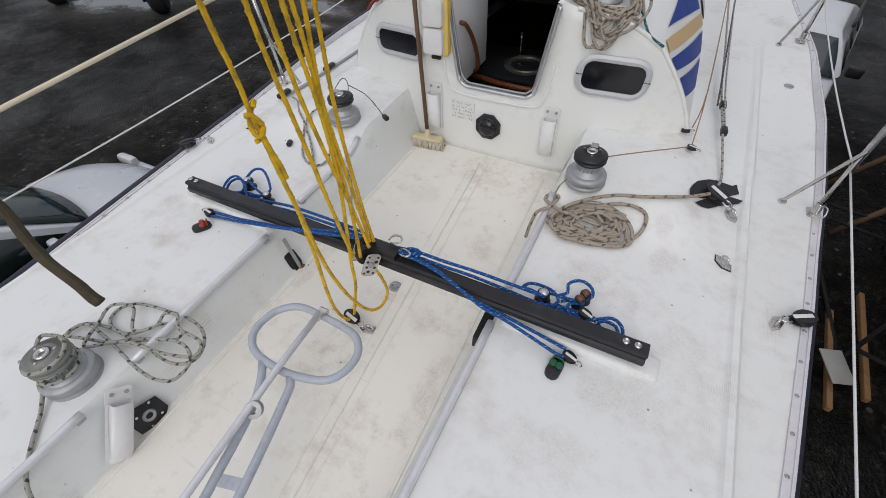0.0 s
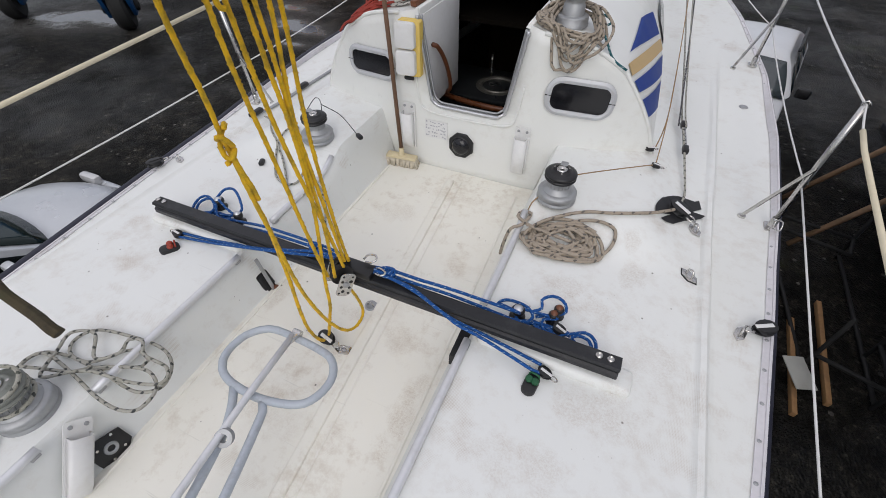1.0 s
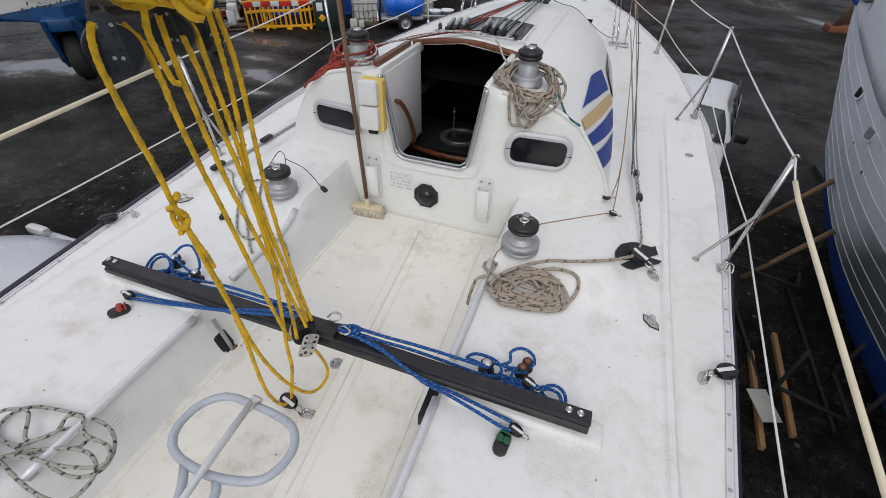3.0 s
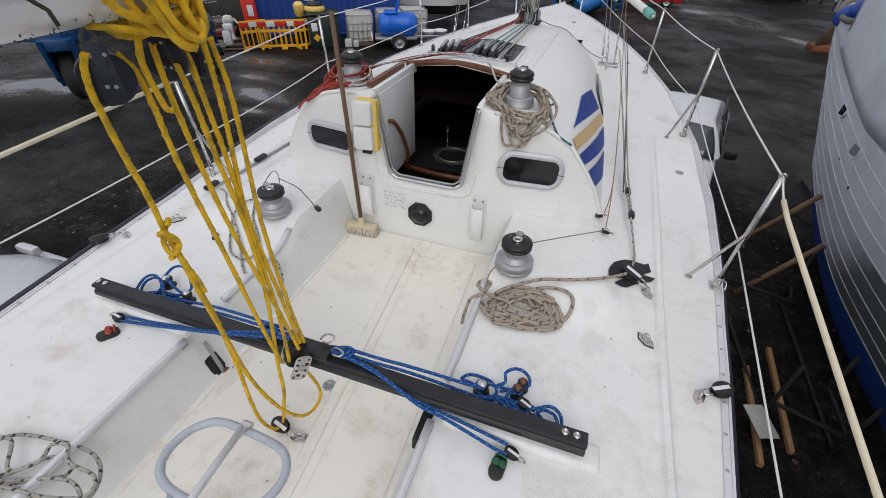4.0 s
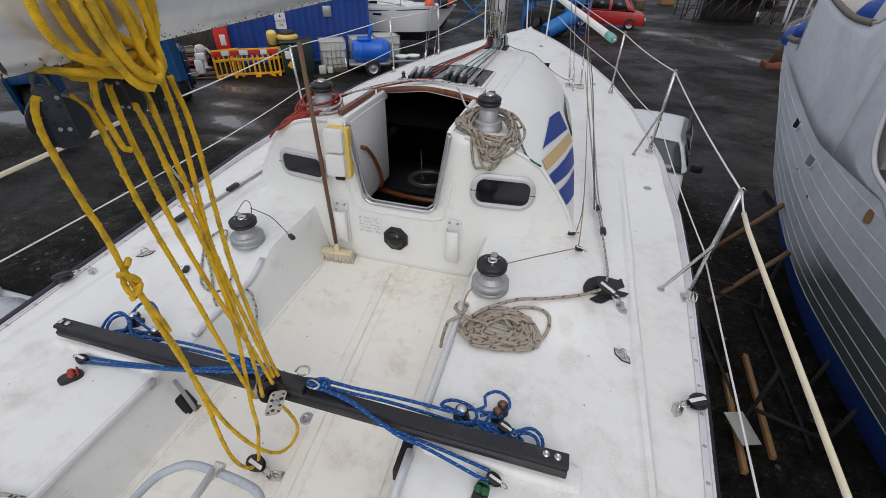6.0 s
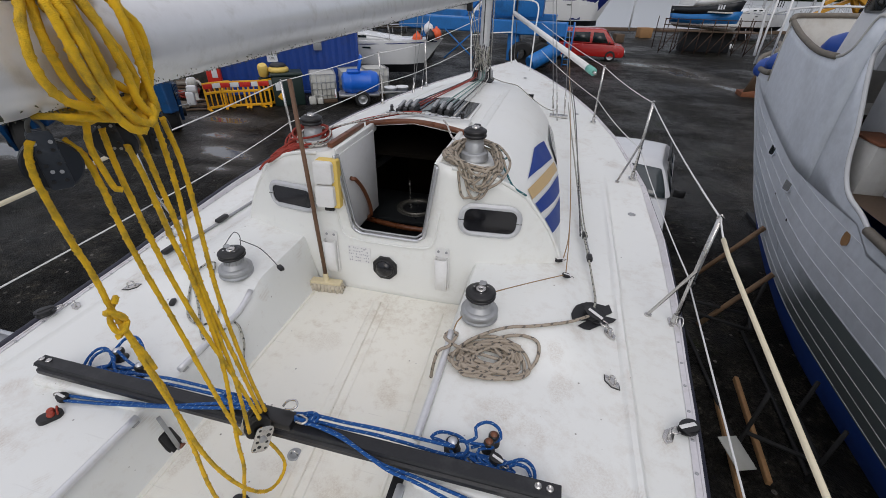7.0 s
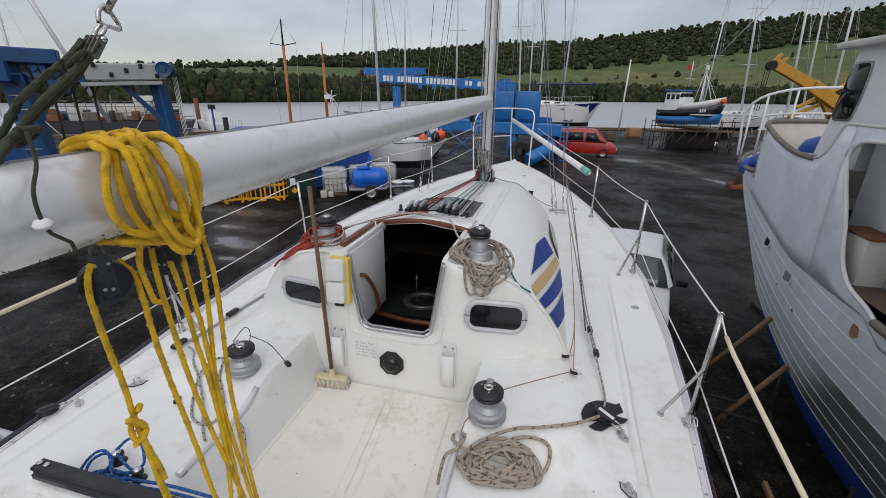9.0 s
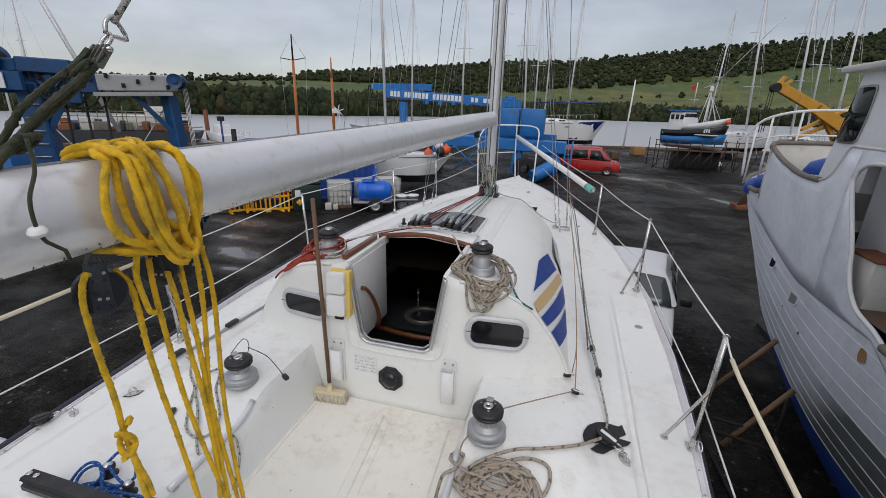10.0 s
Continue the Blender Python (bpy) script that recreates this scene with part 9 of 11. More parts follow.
        outer, inner = rounded(w + 0.035, 0.245, 0.05), rounded(w, 0.21, 0.04)
        lay = [[bm.verts.new((px, py, pz)) for px, py in o] for o, pz in ((outer, -0.01), (outer, 0.010), (inner, 0.010), (inner, -0.06))]
        for a, b in zip(lay, lay[1:]):
            for q in range(len(a)):
                bm.faces.new((a[q], a[(q + 1) % len(a)], b[(q + 1) % len(a)], b[q]))
        bmesh.ops.recalc_face_normals(bm, faces=bm.faces)
        bmesh.ops.transform(bm, matrix=fr, verts=bm.verts)
        part("porthole_frame", bm, M["boat_grey"], th)
        bm = bmesh.new()
        plate(bm, inner, 0.006, fr @ pose(0, 0, 0.004))
        part("porthole", bm, M["glass"], th)
    for y, z, r, mt in ((4.55, -1.12, 0.022, "tyre"), (5.25, -1.0, 0.016, "tyre"), (3.144, -0.66, 0.09, "timber")):      # skin fittings and a bare patch
        bm = bmesh.new()
        rnd = random.Random(int(y * 100))
        out = [(r * rnd.uniform(0.7, 1.15) * math.cos(radians(a)), r * rnd.uniform(0.8, 1.25) * math.sin(radians(a))) for a in range(0, 360, 30)]
        plate(bm, out, 0.004, pose(gx(y, z) - 0.003, y, z, 90, 0, -90))
        part("hull_patch" if r > 0.05 else "skin_fitting", bm, M[mt], th)
    # wheelhouse: raked front, set in from the bulwark, on a shelf along its foot
    WX = 4.62
    bm = bmesh.new()
    prof = [(-2.0, 1.47), (4.66, 1.47), (4.70, 0.9), (5.80, 0.9), (5.60, 1.56), (5.40, 2.44), (-2.0, 2.44)]
    L = [bm.verts.new((WX, y, z)) for y, z in prof]
    R = [bm.verts.new((2 * GMID - WX, y, z)) for y, z in prof]
    n = len(prof)
    for i in range(n):
        bm.faces.new((L[i], L[(i + 1) % n], R[(i + 1) % n], R[i]))
    bm.faces.new(L[::-1])
    bm.faces.new(R)
    bmesh.ops.recalc_face_normals(bm, faces=bm.faces)
    bmesh.ops.bevel(bm, geom=[e for e in bm.edges if min(v.co.y for v in e.verts) > 5.3], offset=0.05, segments=3, affect="EDGES", profile=0.5)
    part("wheelhouse", bm, M["boat_white"], th)
    for sd in (0, 1):
        bm = bmesh.new()
        rows = []
        for y in (-2.0, 1.0, 3.0, 4.0, 4.64):
            x = gx(y, 1.48) + 0.05
            rows.append([bm.verts.new((q if sd == 0 else 2 * GMID - q, y, 1.475)) for q in (x, WX + 0.02)])
        for a, b in zip(rows, rows[1:]):
            bm.faces.new((a[0], a[1], b[1], b[0]))
        ob = part("shelf", bm, M["boat_cream"], th, "peeling white shelf along the wheelhouse")
        md = ob.modifiers.new("thick", "SOLIDIFY")
        md.thickness = 0.03
        for k, mt, off in ((1.08, "alu_grey", -0.010), (1.0, "glass", -0.018)):
            bm = bmesh.new()
            cy, cz = 5.24, 1.88
            pts = smooth_path([(cy + (y - cy) * k, cz + (z - cz) * k, 0) for y, z in ((5.52, 1.57), (5.46, 1.86), (5.37, 2.17), (5.30, 2.215), (5.06, 2.215), (5.0, 2.16), (5.02, 1.83), (5.09, 1.56), (5.14, 1.525), (5.47, 1.52))], 0.04, True)
            x = WX + off
            vs = [bm.verts.new((x if sd == 0 else 2 * GMID - x, p.x, p.y)) for p in pts]
            bm.faces.new(vs)
            ob = part("window", bm, M[mt], th)
            md = ob.modifiers.new("thick", "SOLIDIFY")
            md.thickness, md.offset = 0.01, 0
    for cx in (GMID - 0.95, GMID, GMID + 0.95):
        bm = bmesh.new()
        plate(bm, rounded(0.72, 0.55, 0.08), 0.02, Matrix.Translation((cx, 5.50, 1.90)) @ pose(0, 0, 0, 77 - 180 + 180, 0, 0) @ pose(0, 0, -0.015))
        part("window", bm, M["glass"], th)
    bm = bmesh.new()
    box(bm, (GMID, 1.65, 2.46), (3.5, 7.95, 0.09), 0.03)
    part("wheelhouse_roof", bm, M["boat_cream"], th)
    bm = bmesh.new()
    box(bm, (GMID, 1.5, 0.55), (2.96, 6.3, 1.9), 0.05)
    part("casing", bm, M["boat_white"], th)
    bm = bmesh.new()
    ydk = [-6.8, -3, 0, 3, 5, 6.5, 8, 9.4, 10.4, 11.2, 11.7]
    rows = [[bm.verts.new((gx(y, -0.2) + 0.03, y, -0.30)), bm.verts.new((2 * GMID - gx(y, -0.2) - 0.03, y, -0.30))] for y in ydk]
    for a, b in zip(rows, rows[1:]):
        bm.faces.new((a[0], a[1], b[1], b[0]))
    part("boat_deck", bm, M["timber_dk"], th)
    bm = bmesh.new()
    rows = [[bm.verts.new((gx(y, 0.1) + 0.03, y, 0.32)), bm.verts.new((2 * GMID - gx(y, 0.1) - 0.03, y, 0.32))] for y in ydk[4:]]
    for a, b in zip(rows, rows[1:]):
        bm.faces.new((a[0], a[1], b[1], b[0]))
    part("foredeck", bm, M["boat_cream"], th)
    bm = bmesh.new()
    box(bm, (4.56, 3.9, -0.05), (0.30, 0.55, 0.62), 0.02)
    part("deck_locker", bm, M["boat_cream"], th, "stained cream deck locker")
    bm = bmesh.new()
    box(bm, (4.56, 3.9, 0.275), (0.32, 0.60, 0.03), 0.008)
    part("locker_lid", bm, M["rust"], th, "rusty brown locker lid")
    # pipe rail round the bow
    rail_t = [(4.76, 9.0, 0.55), (4.74, 9.03, 0.95), (4.71, 9.05, 1.42), (4.80, 8.95, 1.66), (5.0, 8.8, 1.83), (5.45, 8.65, 1.95), (GMID, 8.6, 1.98)]
    rail_t += [(2 * GMID - x, y, z) for x, y, z in rail_t[-2::-1]]
    bm = bmesh.new()
    tube(bm, smooth_path(rail_t, 0.15), 0.028, 8)
    part("pipe_rail", bm, M["hull_w"], th)
    bm = bmesh.new()
    tube(bm, smooth_path([(x + 0.03 * (1 if x < GMID else -1), y, z * 0.5 + 0.50) for x, y, z in rail_t if z > 1.5], 0.15), 0.02, 8)
    part("pipe_rail", bm, M["hull_w"], th)
    for x, y, z in rail_t:
        if z < 1.6:
            continue
        bm = bmesh.new()
        tube(bm, [(x, y, 0.4), (x, y, z)], 0.022, 8)
        part("rail_post", bm, M["hull_w"], th)
    bm = bmesh.new()
    lathe(bm, [(0.0, -0.25), (0.28, -0.25), (0.30, -0.2), (0.2, -0.1), (0.2, 0.1), (0.30, 0.2), (0.28, 0.25), (0, 0.25)], 18, pose(5.75, 9.2, 0.85, 0, 90, 0))
    part("anchor_winch", bm, M["rust"], th, "rusty anchor winch")
    for x, y, z, mt in ((4.95, 8.1, 0.55, "fender_blue"), (5.05, 7.7, 0.50, "fender_blue"), (4.98, 6.4, 1.0, "fender_blue"), (4.92, 8.5, 0.40, "fender_blue"), (5.25, 6.9, 0.95, "orange")):
        fd = thing("fender", GREY @ pose(x, y, z, 70, 0, 40), "round vinyl fender lying on the fishing boat", "fender", "fenders on the fishing boat")
        bm = bmesh.new()
        lathe(bm, [(0, -0.26), (0.1, -0.24), (0.19, -0.12), (0.20, 0.05), (0.16, 0.18), (0.06, 0.25), (0.04, 0.32), (0, 0.32)], 18)
        part("body", bm, M[mt], fd)
    rope("warp_coil", heap((4.68, 5.30), 0.34, 0.24, 9, 0.02, 77, 0.3, lambda x, y: 1.08, (), (), 5.0), 0.02, M["r_tan"], "thick tan warp coiled on the fishing boat", 0.08, 6)
    bm = bmesh.new()
    box(bm, (5.4, 6.5, 0.63), (1.5, 1.3, 0.62), 0.03)
    part("hatch_box", bm, M["boat_cream"], th)
    # keel and props
    bm = bmesh.new()
    box(bm, (GMID, 2.0, -3.2), (0.25, 15.0, 0.10), 0.01)
    part("keel", bm, M["antifoul"], th)


build_grey_boat()


def prop_pole(a, b, r, lab, mt="timber_dk"):
    bm = bmesh.new()
    tube(bm, [a, Vector(a).lerp(Vector(b), 0.5), b], r, 9)
    tagged(part("prop_pole", bm, M[mt]), lab, "prop", "props under the boats")


for (x, y), py, pz, r in (((3.35, 4.55), 5.4, -1.67, 0.036), ((3.40, 3.55), 4.6, -2.08, 0.036)):
    prop_pole((x, y, GZ), tuple(GREY @ Vector((gx(py, pz) - 0.02, py, pz))), r, "round timber prop leaning on the grey hull", "prop_wood")
prop_pole((2.5, 1.6, GZ), (1.45, 1.5, -0.9), 0.035, "steel prop against the white hull", "galv")
prop_pole((2.4, -1.0, GZ), (1.35, -1.0, -0.9), 0.035, "steel prop against the white hull", "galv")


def build_yard_bits():
    for (x0, y0), (x1, y1) in (((3.28, 2.12), (3.18, 0.85)), ((3.60, 2.52), (3.50, 1.10)), ((3.02, 2.9), (2.95, 2.0))):
        a, b = Vector((x0, y0, 0)), Vector((x1, y1, 0))
        mid, d = (a + b) / 2, b - a
        bm = bmesh.new()
        box(bm, (0, 0, 0.035), (d.length, 0.05, 0.07), 0.006)
        ob = part("timber_baulk", bm, M["timber"])
        ob.matrix_basis = pose(mid.x, mid.y, GZ, 0, 0, math.degrees(math.atan2(d.y, d.x)))
        tagged(ob, "raw sawn timber baulk lying on the gravel", "timber", "timber baulks")
    th = thing("steel_cradle", pose(3.5, 2.2, GZ), "rusty steel cradle frame lying between the hulls", "cradle")
    for a, b in (((-0.35, 1.45, 0.35), (0.45, 1.30, 0.35)), ((-0.30, 1.15, 0.35), (0.35, 0.95, 0.35)), ((0.45, 1.30, 0.35), (0.35, 0.95, 0.35)), ((-0.2, -0.75, 0.3), (0.40, -0.95, 0.3)), ((0.40, -0.95, 0.3), (0.42, -0.35, 0.3)),
                 ((0.45, 1.30, 0), (0.45, 1.30, 0.9)), ((-0.35, 1.45, 0), (-0.35, 1.45, 0.9)), ((-0.2, -0.75, 0.0), (-0.2, -0.75, 0.9)), ((0.40, -0.95, 0), (0.40, -0.95, 0.8)), ((0.42, -0.35, 0), (0.42, -0.35, 0.8)), ((-0.2, -0.75, 0.06), (-0.35, 1.45, 0.06)), ((0.4, -0.95, 0.06), (0.45, 1.3, 0.06))):
        bm = bmesh.new()
        tube(bm, [a, b], 0.022, 6)
        part("bar", bm, M["tyre"], th)
    bm = bmesh.new()
    box(bm, (0, 0, 0), (0.24, 0.34, 0.012), 0.003, pose(3.22, 1.28, GZ + 0.16, 12, 10, 25))
    tagged(part("plywood_pad", bm, M["ibc_white"]), "pale square pad on the timber baulks", "pad")
    # quayside clutter: barriers, bin, tanks, bowser
    def barrier(m, n):
        th = thing("safety_barrier", m, "yellow plastic safety barrier with red and white strips", "barrier", "safety barriers")
        W = 0.98
        for z in (0.10, 0.62, 0.95):
            bm = bmesh.new()
            box(bm, (0, 0, z), (W, 0.05, 0.09), 0.012)
            part("rail", bm, M["barrier_y"], th)
        for i in range(n):
            bm = bmesh.new()
            box(bm, (-W / 2 + 0.04 + (W - 0.08) * i / (n - 1), 0, 0.52), (0.075 if i in (0, n - 1) else 0.05, 0.045, 0.92), 0.012)
            part("upright", bm, M["barrier_y"], th)
        for i in range(3):
            bm = bmesh.new()
            box(bm, (-0.33 + 0.33 * i, -0.034, 0.86), (0.30, 0.01, 0.17), 0.003)
            part("strip", bm, M["barrier_r"] if i != 1 else M["letter"], th)
        for sx in (-0.42, 0.42):
            bm = bmesh.new()
            box(bm, (sx, 0, 0.03), (0.10, 0.42, 0.06), 0.02)
            part("foot", bm, M["barrier_y"], th)
    for x, y, rz in ((-11.50, 12.10, 58), (-10.98, 12.46, 34), (-10.36, 12.86, 34), (-10.02, 13.28, 62)):
        barrier(pose(x, y, GZ, 0, 0, rz), 6)
    th = thing("waste_bin", pose(-9.55, 13.75, GZ, 0, 0, 35), "dark green lidded waste oil bin", "bin")
    bm = bmesh.new()
    box(bm, (0, 0, 0.55), (1.15, 0.95, 1.1), 0.06)
    part("body", bm, M["bin_green"], th)
    bm = bmesh.new()
    box(bm, (0, 0, 1.16), (1.22, 1.02, 0.12), 0.05)
    part("lid", bm, M["bin_green"], th)
    bm = bmesh.new()
    box(bm, (-0.35, -0.482, 0.75), (0.22, 0.008, 0.28), 0.002)
    part("notice", bm, M["letter"], th)
    bm = bmesh.new()
    box(bm, (0, 0, 0), (0.2, 0.01, 0.2), 0.002, pose(-0.3, -0.482, 0.38, 0, 45, 0))
    part("hazard_diamond", bm, M["barrier_y"], th)
    th = thing("oil_drum", pose(-10.25, 13.35, GZ + 1.0, 0, 0, 0), "yellow drums stacked on the bin ledge", "drum")
    bm = bmesh.new()
    lathe(bm, [(0, 0), (0.17, 0), (0.19, 0.03), (0.19, 0.35), (0.15, 0.42), (0, 0.42)], 18, pose(0, 0, 0.1, 18, 10, 0))
    part("body", bm, M["yellow_pl"], th)
    bm = bmesh.new()
    box(bm, (0, 0, -0.48), (0.34, 0.34, 1.04), 0.02)
    part("stand", bm, M["bin_green"], th)
    th = thing("float_collar", pose(-9.75, 13.6, GZ + 1.22), "yellow and black drum lid lying on the bin", "lid")
    bm = bmesh.new()
    lathe(bm, [(0, 0), (0.36, 0), (0.40, 0.05), (0.38, 0.14), (0.3, 0.2), (0, 0.2)], 22)
    part("ring", bm, M["yellow_pl"], th)
    bm = bmesh.new()
    lathe(bm, [(0.31, 0.19), (0.33, 0.22), (0.25, 0.30), (0, 0.31)], 22)
    part("cap", bm, M["black"], th)
    base = None
    for x, y, rz in ((-8.55, 14.75, 32), (-7.70, 15.75, 36), (-7.05, 16.7, 36)):
        if base is None:
            base = thing("tank", pose(x, y, GZ, 0, 0, rz), "white plastic bulk tank in a galvanised cage", "tank", "caged bulk tanks")
            bm = bmesh.new()
            box(bm, (0, 0, 0.62), (0.96, 1.12, 0.96), 0.06)
            part("liner", bm, M["ibc_white"], base)
            bm = bmesh.new()
            box(bm, (0, 0, 0.07), (1.0, 1.2, 0.14), 0.02)
            part("pallet", bm, M["timber_dk"], base)
            for i in range(6):
                for sx, sy, wx, wy in ((0, -0.59, 1, 0), (0.50, 0, 0, 1)):
                    f = -0.45 + 0.18 * i
                    bm = bmesh.new()
                    tube(bm, [(f if wx else sx, sy if wx else f * 1.2, 0.14), (f if wx else sx, sy if wx else f * 1.2, 1.12)], 0.012, 6)
                    part("cage_bar", bm, M["galv"], base)
            for z in (0.30, 0.55, 0.80, 1.10):
                bm = bmesh.new()
                tube(bm, [(-0.5, -0.6, z), (0.5, -0.6, z), (0.51, 0.6, z), (-0.5, 0.6, z), (-0.5, -0.6, z)], 0.012, 6)
                part("cage_hoop", bm, M["galv"], base)
        else:
            copy_thing(base, pose(x, y, GZ, 0, 0, rz))
    for x, y, s in ((-8.6, 13.9, 1.0), (-8.35, 14.05, 0.8)):
        th = thing("jerrycan", pose(x, y, GZ, 0, 0, 20), "small white plastic can on the ground", "can", "plastic cans")
        bm = bmesh.new()
        box(bm, (0, 0, 0.15 * s), (0.28 * s, 0.2 * s, 0.30 * s), 0.04)
        lathe(bm, [(0.04, 0.29 * s), (0.04, 0.34 * s), (0, 0.34 * s)], 10, pose(0.08 * s, 0, 0))
        part("body", bm, M["ibc_white"], th)
    th = thing("water_bowser", pose(-6.85, 14.75, GZ, 0, 0, -62), "blue plastic water bowser trailer with open lid", "bowser")
    bm = bmesh.new()
    lathe(bm, [(0, -0.74), (0.24, -0.74), (0.36, -0.66), (0.42, -0.45), (0.435, -0.42), (0.435, -0.36), (0.42, -0.33), (0.42, 0.33), (0.435, 0.36), (0.435, 0.42), (0.42, 0.45), (0.36, 0.66), (0.24, 0.74), (0, 0.74)], 26, pose(0, 0, 0.82, 90, 0, 0))
    part("tank", bm, M["bowser"], th)
    bm = bmesh.new()
    box(bm, (0, -0.25, 1.24), (0.52, 0.52, 0.10), 0.04)
    part("hatch_rim", bm, M["bowser"], th)
    bm = bmesh.new()
    box(bm, (0, 0, 0), (0.56, 0.09, 0.56), 0.04, pose(0, 0.02, 1.54, -14, 0, 0))
    part("lid", bm, M["bowser"], th, "open blue lid")
    bm = bmesh.new()
    box(bm, (0, -0.1, 0.38), (0.85, 1.6, 0.10), 0.02)
    box(bm, (0, 1.3, 0.38), (0.10, 1.2, 0.08), 0.01)
    part("chassis", bm, M["galv"], th)
    bm = bmesh.new()
    box(bm, (0, -1.02, 0.45), (1.35, 0.05, 0.16), 0.01)
    part("lamp_board", bm, M["letter"], th)
    for sx in (-0.55, 0.55):
        bm = bmesh.new()
        box(bm, (sx, -1.05, 0.45), (0.16, 0.03, 0.11), 0.01)
        part("lamp", bm, M["barrier_r"], th)
        wheel(th, sx * 1.18, 0.0, 0.30, 0.17)
    for x, y in ((-5.9, 15.6), (-5.5, 15.9)):
        th = thing("bucket", pose(x, y, GZ), "white plastic tub standing on the yard", "bucket", "white tubs")
        bm = bmesh.new()
        lathe(bm, [(0, 0), (0.22, 0), (0.26, 0.5), (0.275, 0.5), (0.275, 0.54), (0.25, 0.54), (0.21, 0.06), (0, 0.05)], 20)
        part("body", bm, M["letter"], th)
        bm = bmesh.new()
        lathe(bm, [(0.252, 0.30), (0.262, 0.30), (0.266, 0.36), (0.256, 0.36)], 20)
        part("band", bm, M["cont_blue"], th)
    # container with ribbed side
    th = thing("shipping_container", pose(-11.0, 16.4, GZ, 0, 0, 27), "blue corrugated steel container used as a store", "container")
    bm = bmesh.new()
    n = 44
    L, H = 6.0, 2.6
    for sy in (-1.2, 1.2):
        V = []
        for i in range(n + 1):
            off = 0.03 * (1 if (i // 2) % 2 else -1)
            x = -L / 2 + L * i / n
            V.append((bm.verts.new((x, sy + off, 0.12)), bm.verts.new((x, sy + off, H - 0.1))))
        for a, b in zip(V, V[1:]):
            bm.faces.new((a[0], b[0], b[1], a[1]))
    part("corrugated_side", bm, M["cont_blue"], th, "", False)
    bm = bmesh.new()
    for sx in (-L / 2, L / 2):
        box(bm, (sx, 0, H / 2), (0.10, 2.5, H), 0.02)
    box(bm, (0, 0, H - 0.05), (L, 2.5, 0.10), 0.02)
    box(bm, (0, 0, 0.06), (L, 2.5, 0.12), 0.02)
    part("frame", bm, M["cont_blue"], th)
    bm = bmesh.new()
    plate(bm, rounded(0.42, 0.62, 0.05), 0.012, pose(-0.55, -1.25, 1.62, 90, 0, 0))
    sign = part("sign", bm, M["letter"], th, "white sign reading WASTE OIL")
    for txt, z in (("WASTE", 1.56), ("OIL", 1.42)):
        cu = bpy.data.curves.new("sign_text", "FONT")
        cu.body, cu.size, cu.align_x, cu.extrude = txt, 0.135, "CENTER", 0.002
        ob = new("sign_text", cu)
        ob.data.materials.append(M["black"])
        ob.parent = sign
        ob.matrix_basis = pose(-0.55, -1.268, z, 90, 0, 0)
    bm = bmesh.new()
    plate(bm, [(-0.05, -0.05), (0.05, -0.05), (0, 0.06)], 0.004, pose(-0.55, -1.264, 1.80, 90, 0, 0))
    part("sign_symbol", bm, M["black"], sign)
    bm = bmesh.new()
    box(bm, (1.35, -1.27, 1.95), (0.34, 0.08, 0.40), 0.02)
    part("vent", bm, M["galv"], th)
    # stone quay wall, red box, chain drum
    bm = bmesh.new()
    rnd = random.Random(9)
    box(bm, (0, 0, 0.75), (9.0, 0.7, 1.5), 0.05)
    ob = part("stone_wall", bm, M["stone_wall"])
    ob.matrix_basis = pose(-17.2, 13.8, GZ, 0, 0, 20)
    tagged(ob, "dark rubble stone wall behind the yard clutter", "wall", kind="structure")
    th = thing("fire_point", pose(-13.1, 14.0, GZ, 0, 0, 28), "red fire extinguisher cabinet standing in the yard", "fire point")
    bm = bmesh.new()
    box(bm, (0, 0, 0.95), (0.55, 0.35, 1.1), 0.04)
    part("cabinet", bm, M["barrier_r"], th)
    bm = bmesh.new()
    box(bm, (0, 0, 0.2), (0.4, 0.3, 0.4), 0.02)
    part("stand", bm, M["black"], th)
    bm = bmesh.new()
    box(bm, (0.05, -0.19, 0.95), (0.22, 0.02, 0.4), 0.01)
    part("notice", bm, M["letter"], th)
    th = thing("mooring_buoy", pose(-13.9, 13.5, GZ + 0.55), "white round mooring float on a rope heap", "buoy")
    bm = bmesh.new()
    lathe(bm, [(0, -0.24), (0.15, -0.2), (0.24, 0), (0.15, 0.2), (0, 0.24)], 18)
    part("float", bm, M["letter"], th)
    rope("rope_heap", flat_coil((-14.1, 13.3), 0.55, 0.5, 8, 0.03, 91, 0, lambda x, y: GZ, (), (), 3.0), 0.03, M["r_red"], "heap of faded red rope on the ground", 0.15, 6)
    th = thing("outboard_bracket", pose(-12.6, 11.9, GZ, 0, 0, 30), "white plastic fitting standing on boards", "fitting")
    bm = bmesh.new()
    box(bm, (0, 0, 0.35), (0.3, 0.25, 0.5), 0.06)
    box(bm, (0.1, 0, 0.7), (0.35, 0.2, 0.25), 0.06)
    part("body", bm, M["letter"], th)
    for i in range(5):
        bm = bmesh.new()
        box(bm, (0, 0, 0.04 + 0.045 * (i % 2)), (1.6, 0.16, 0.04), 0.005)
        ob = part("board", bm, M["timber_dk"])
        ob.matrix_basis = pose(-12.6 - 0.2 * i, 11.4 + 0.25 * i, GZ, 0, 0, 30 + 12 * i)
        tagged(ob, "weathered board lying on the ground", "board", "loose boards")


build_yard_bits()


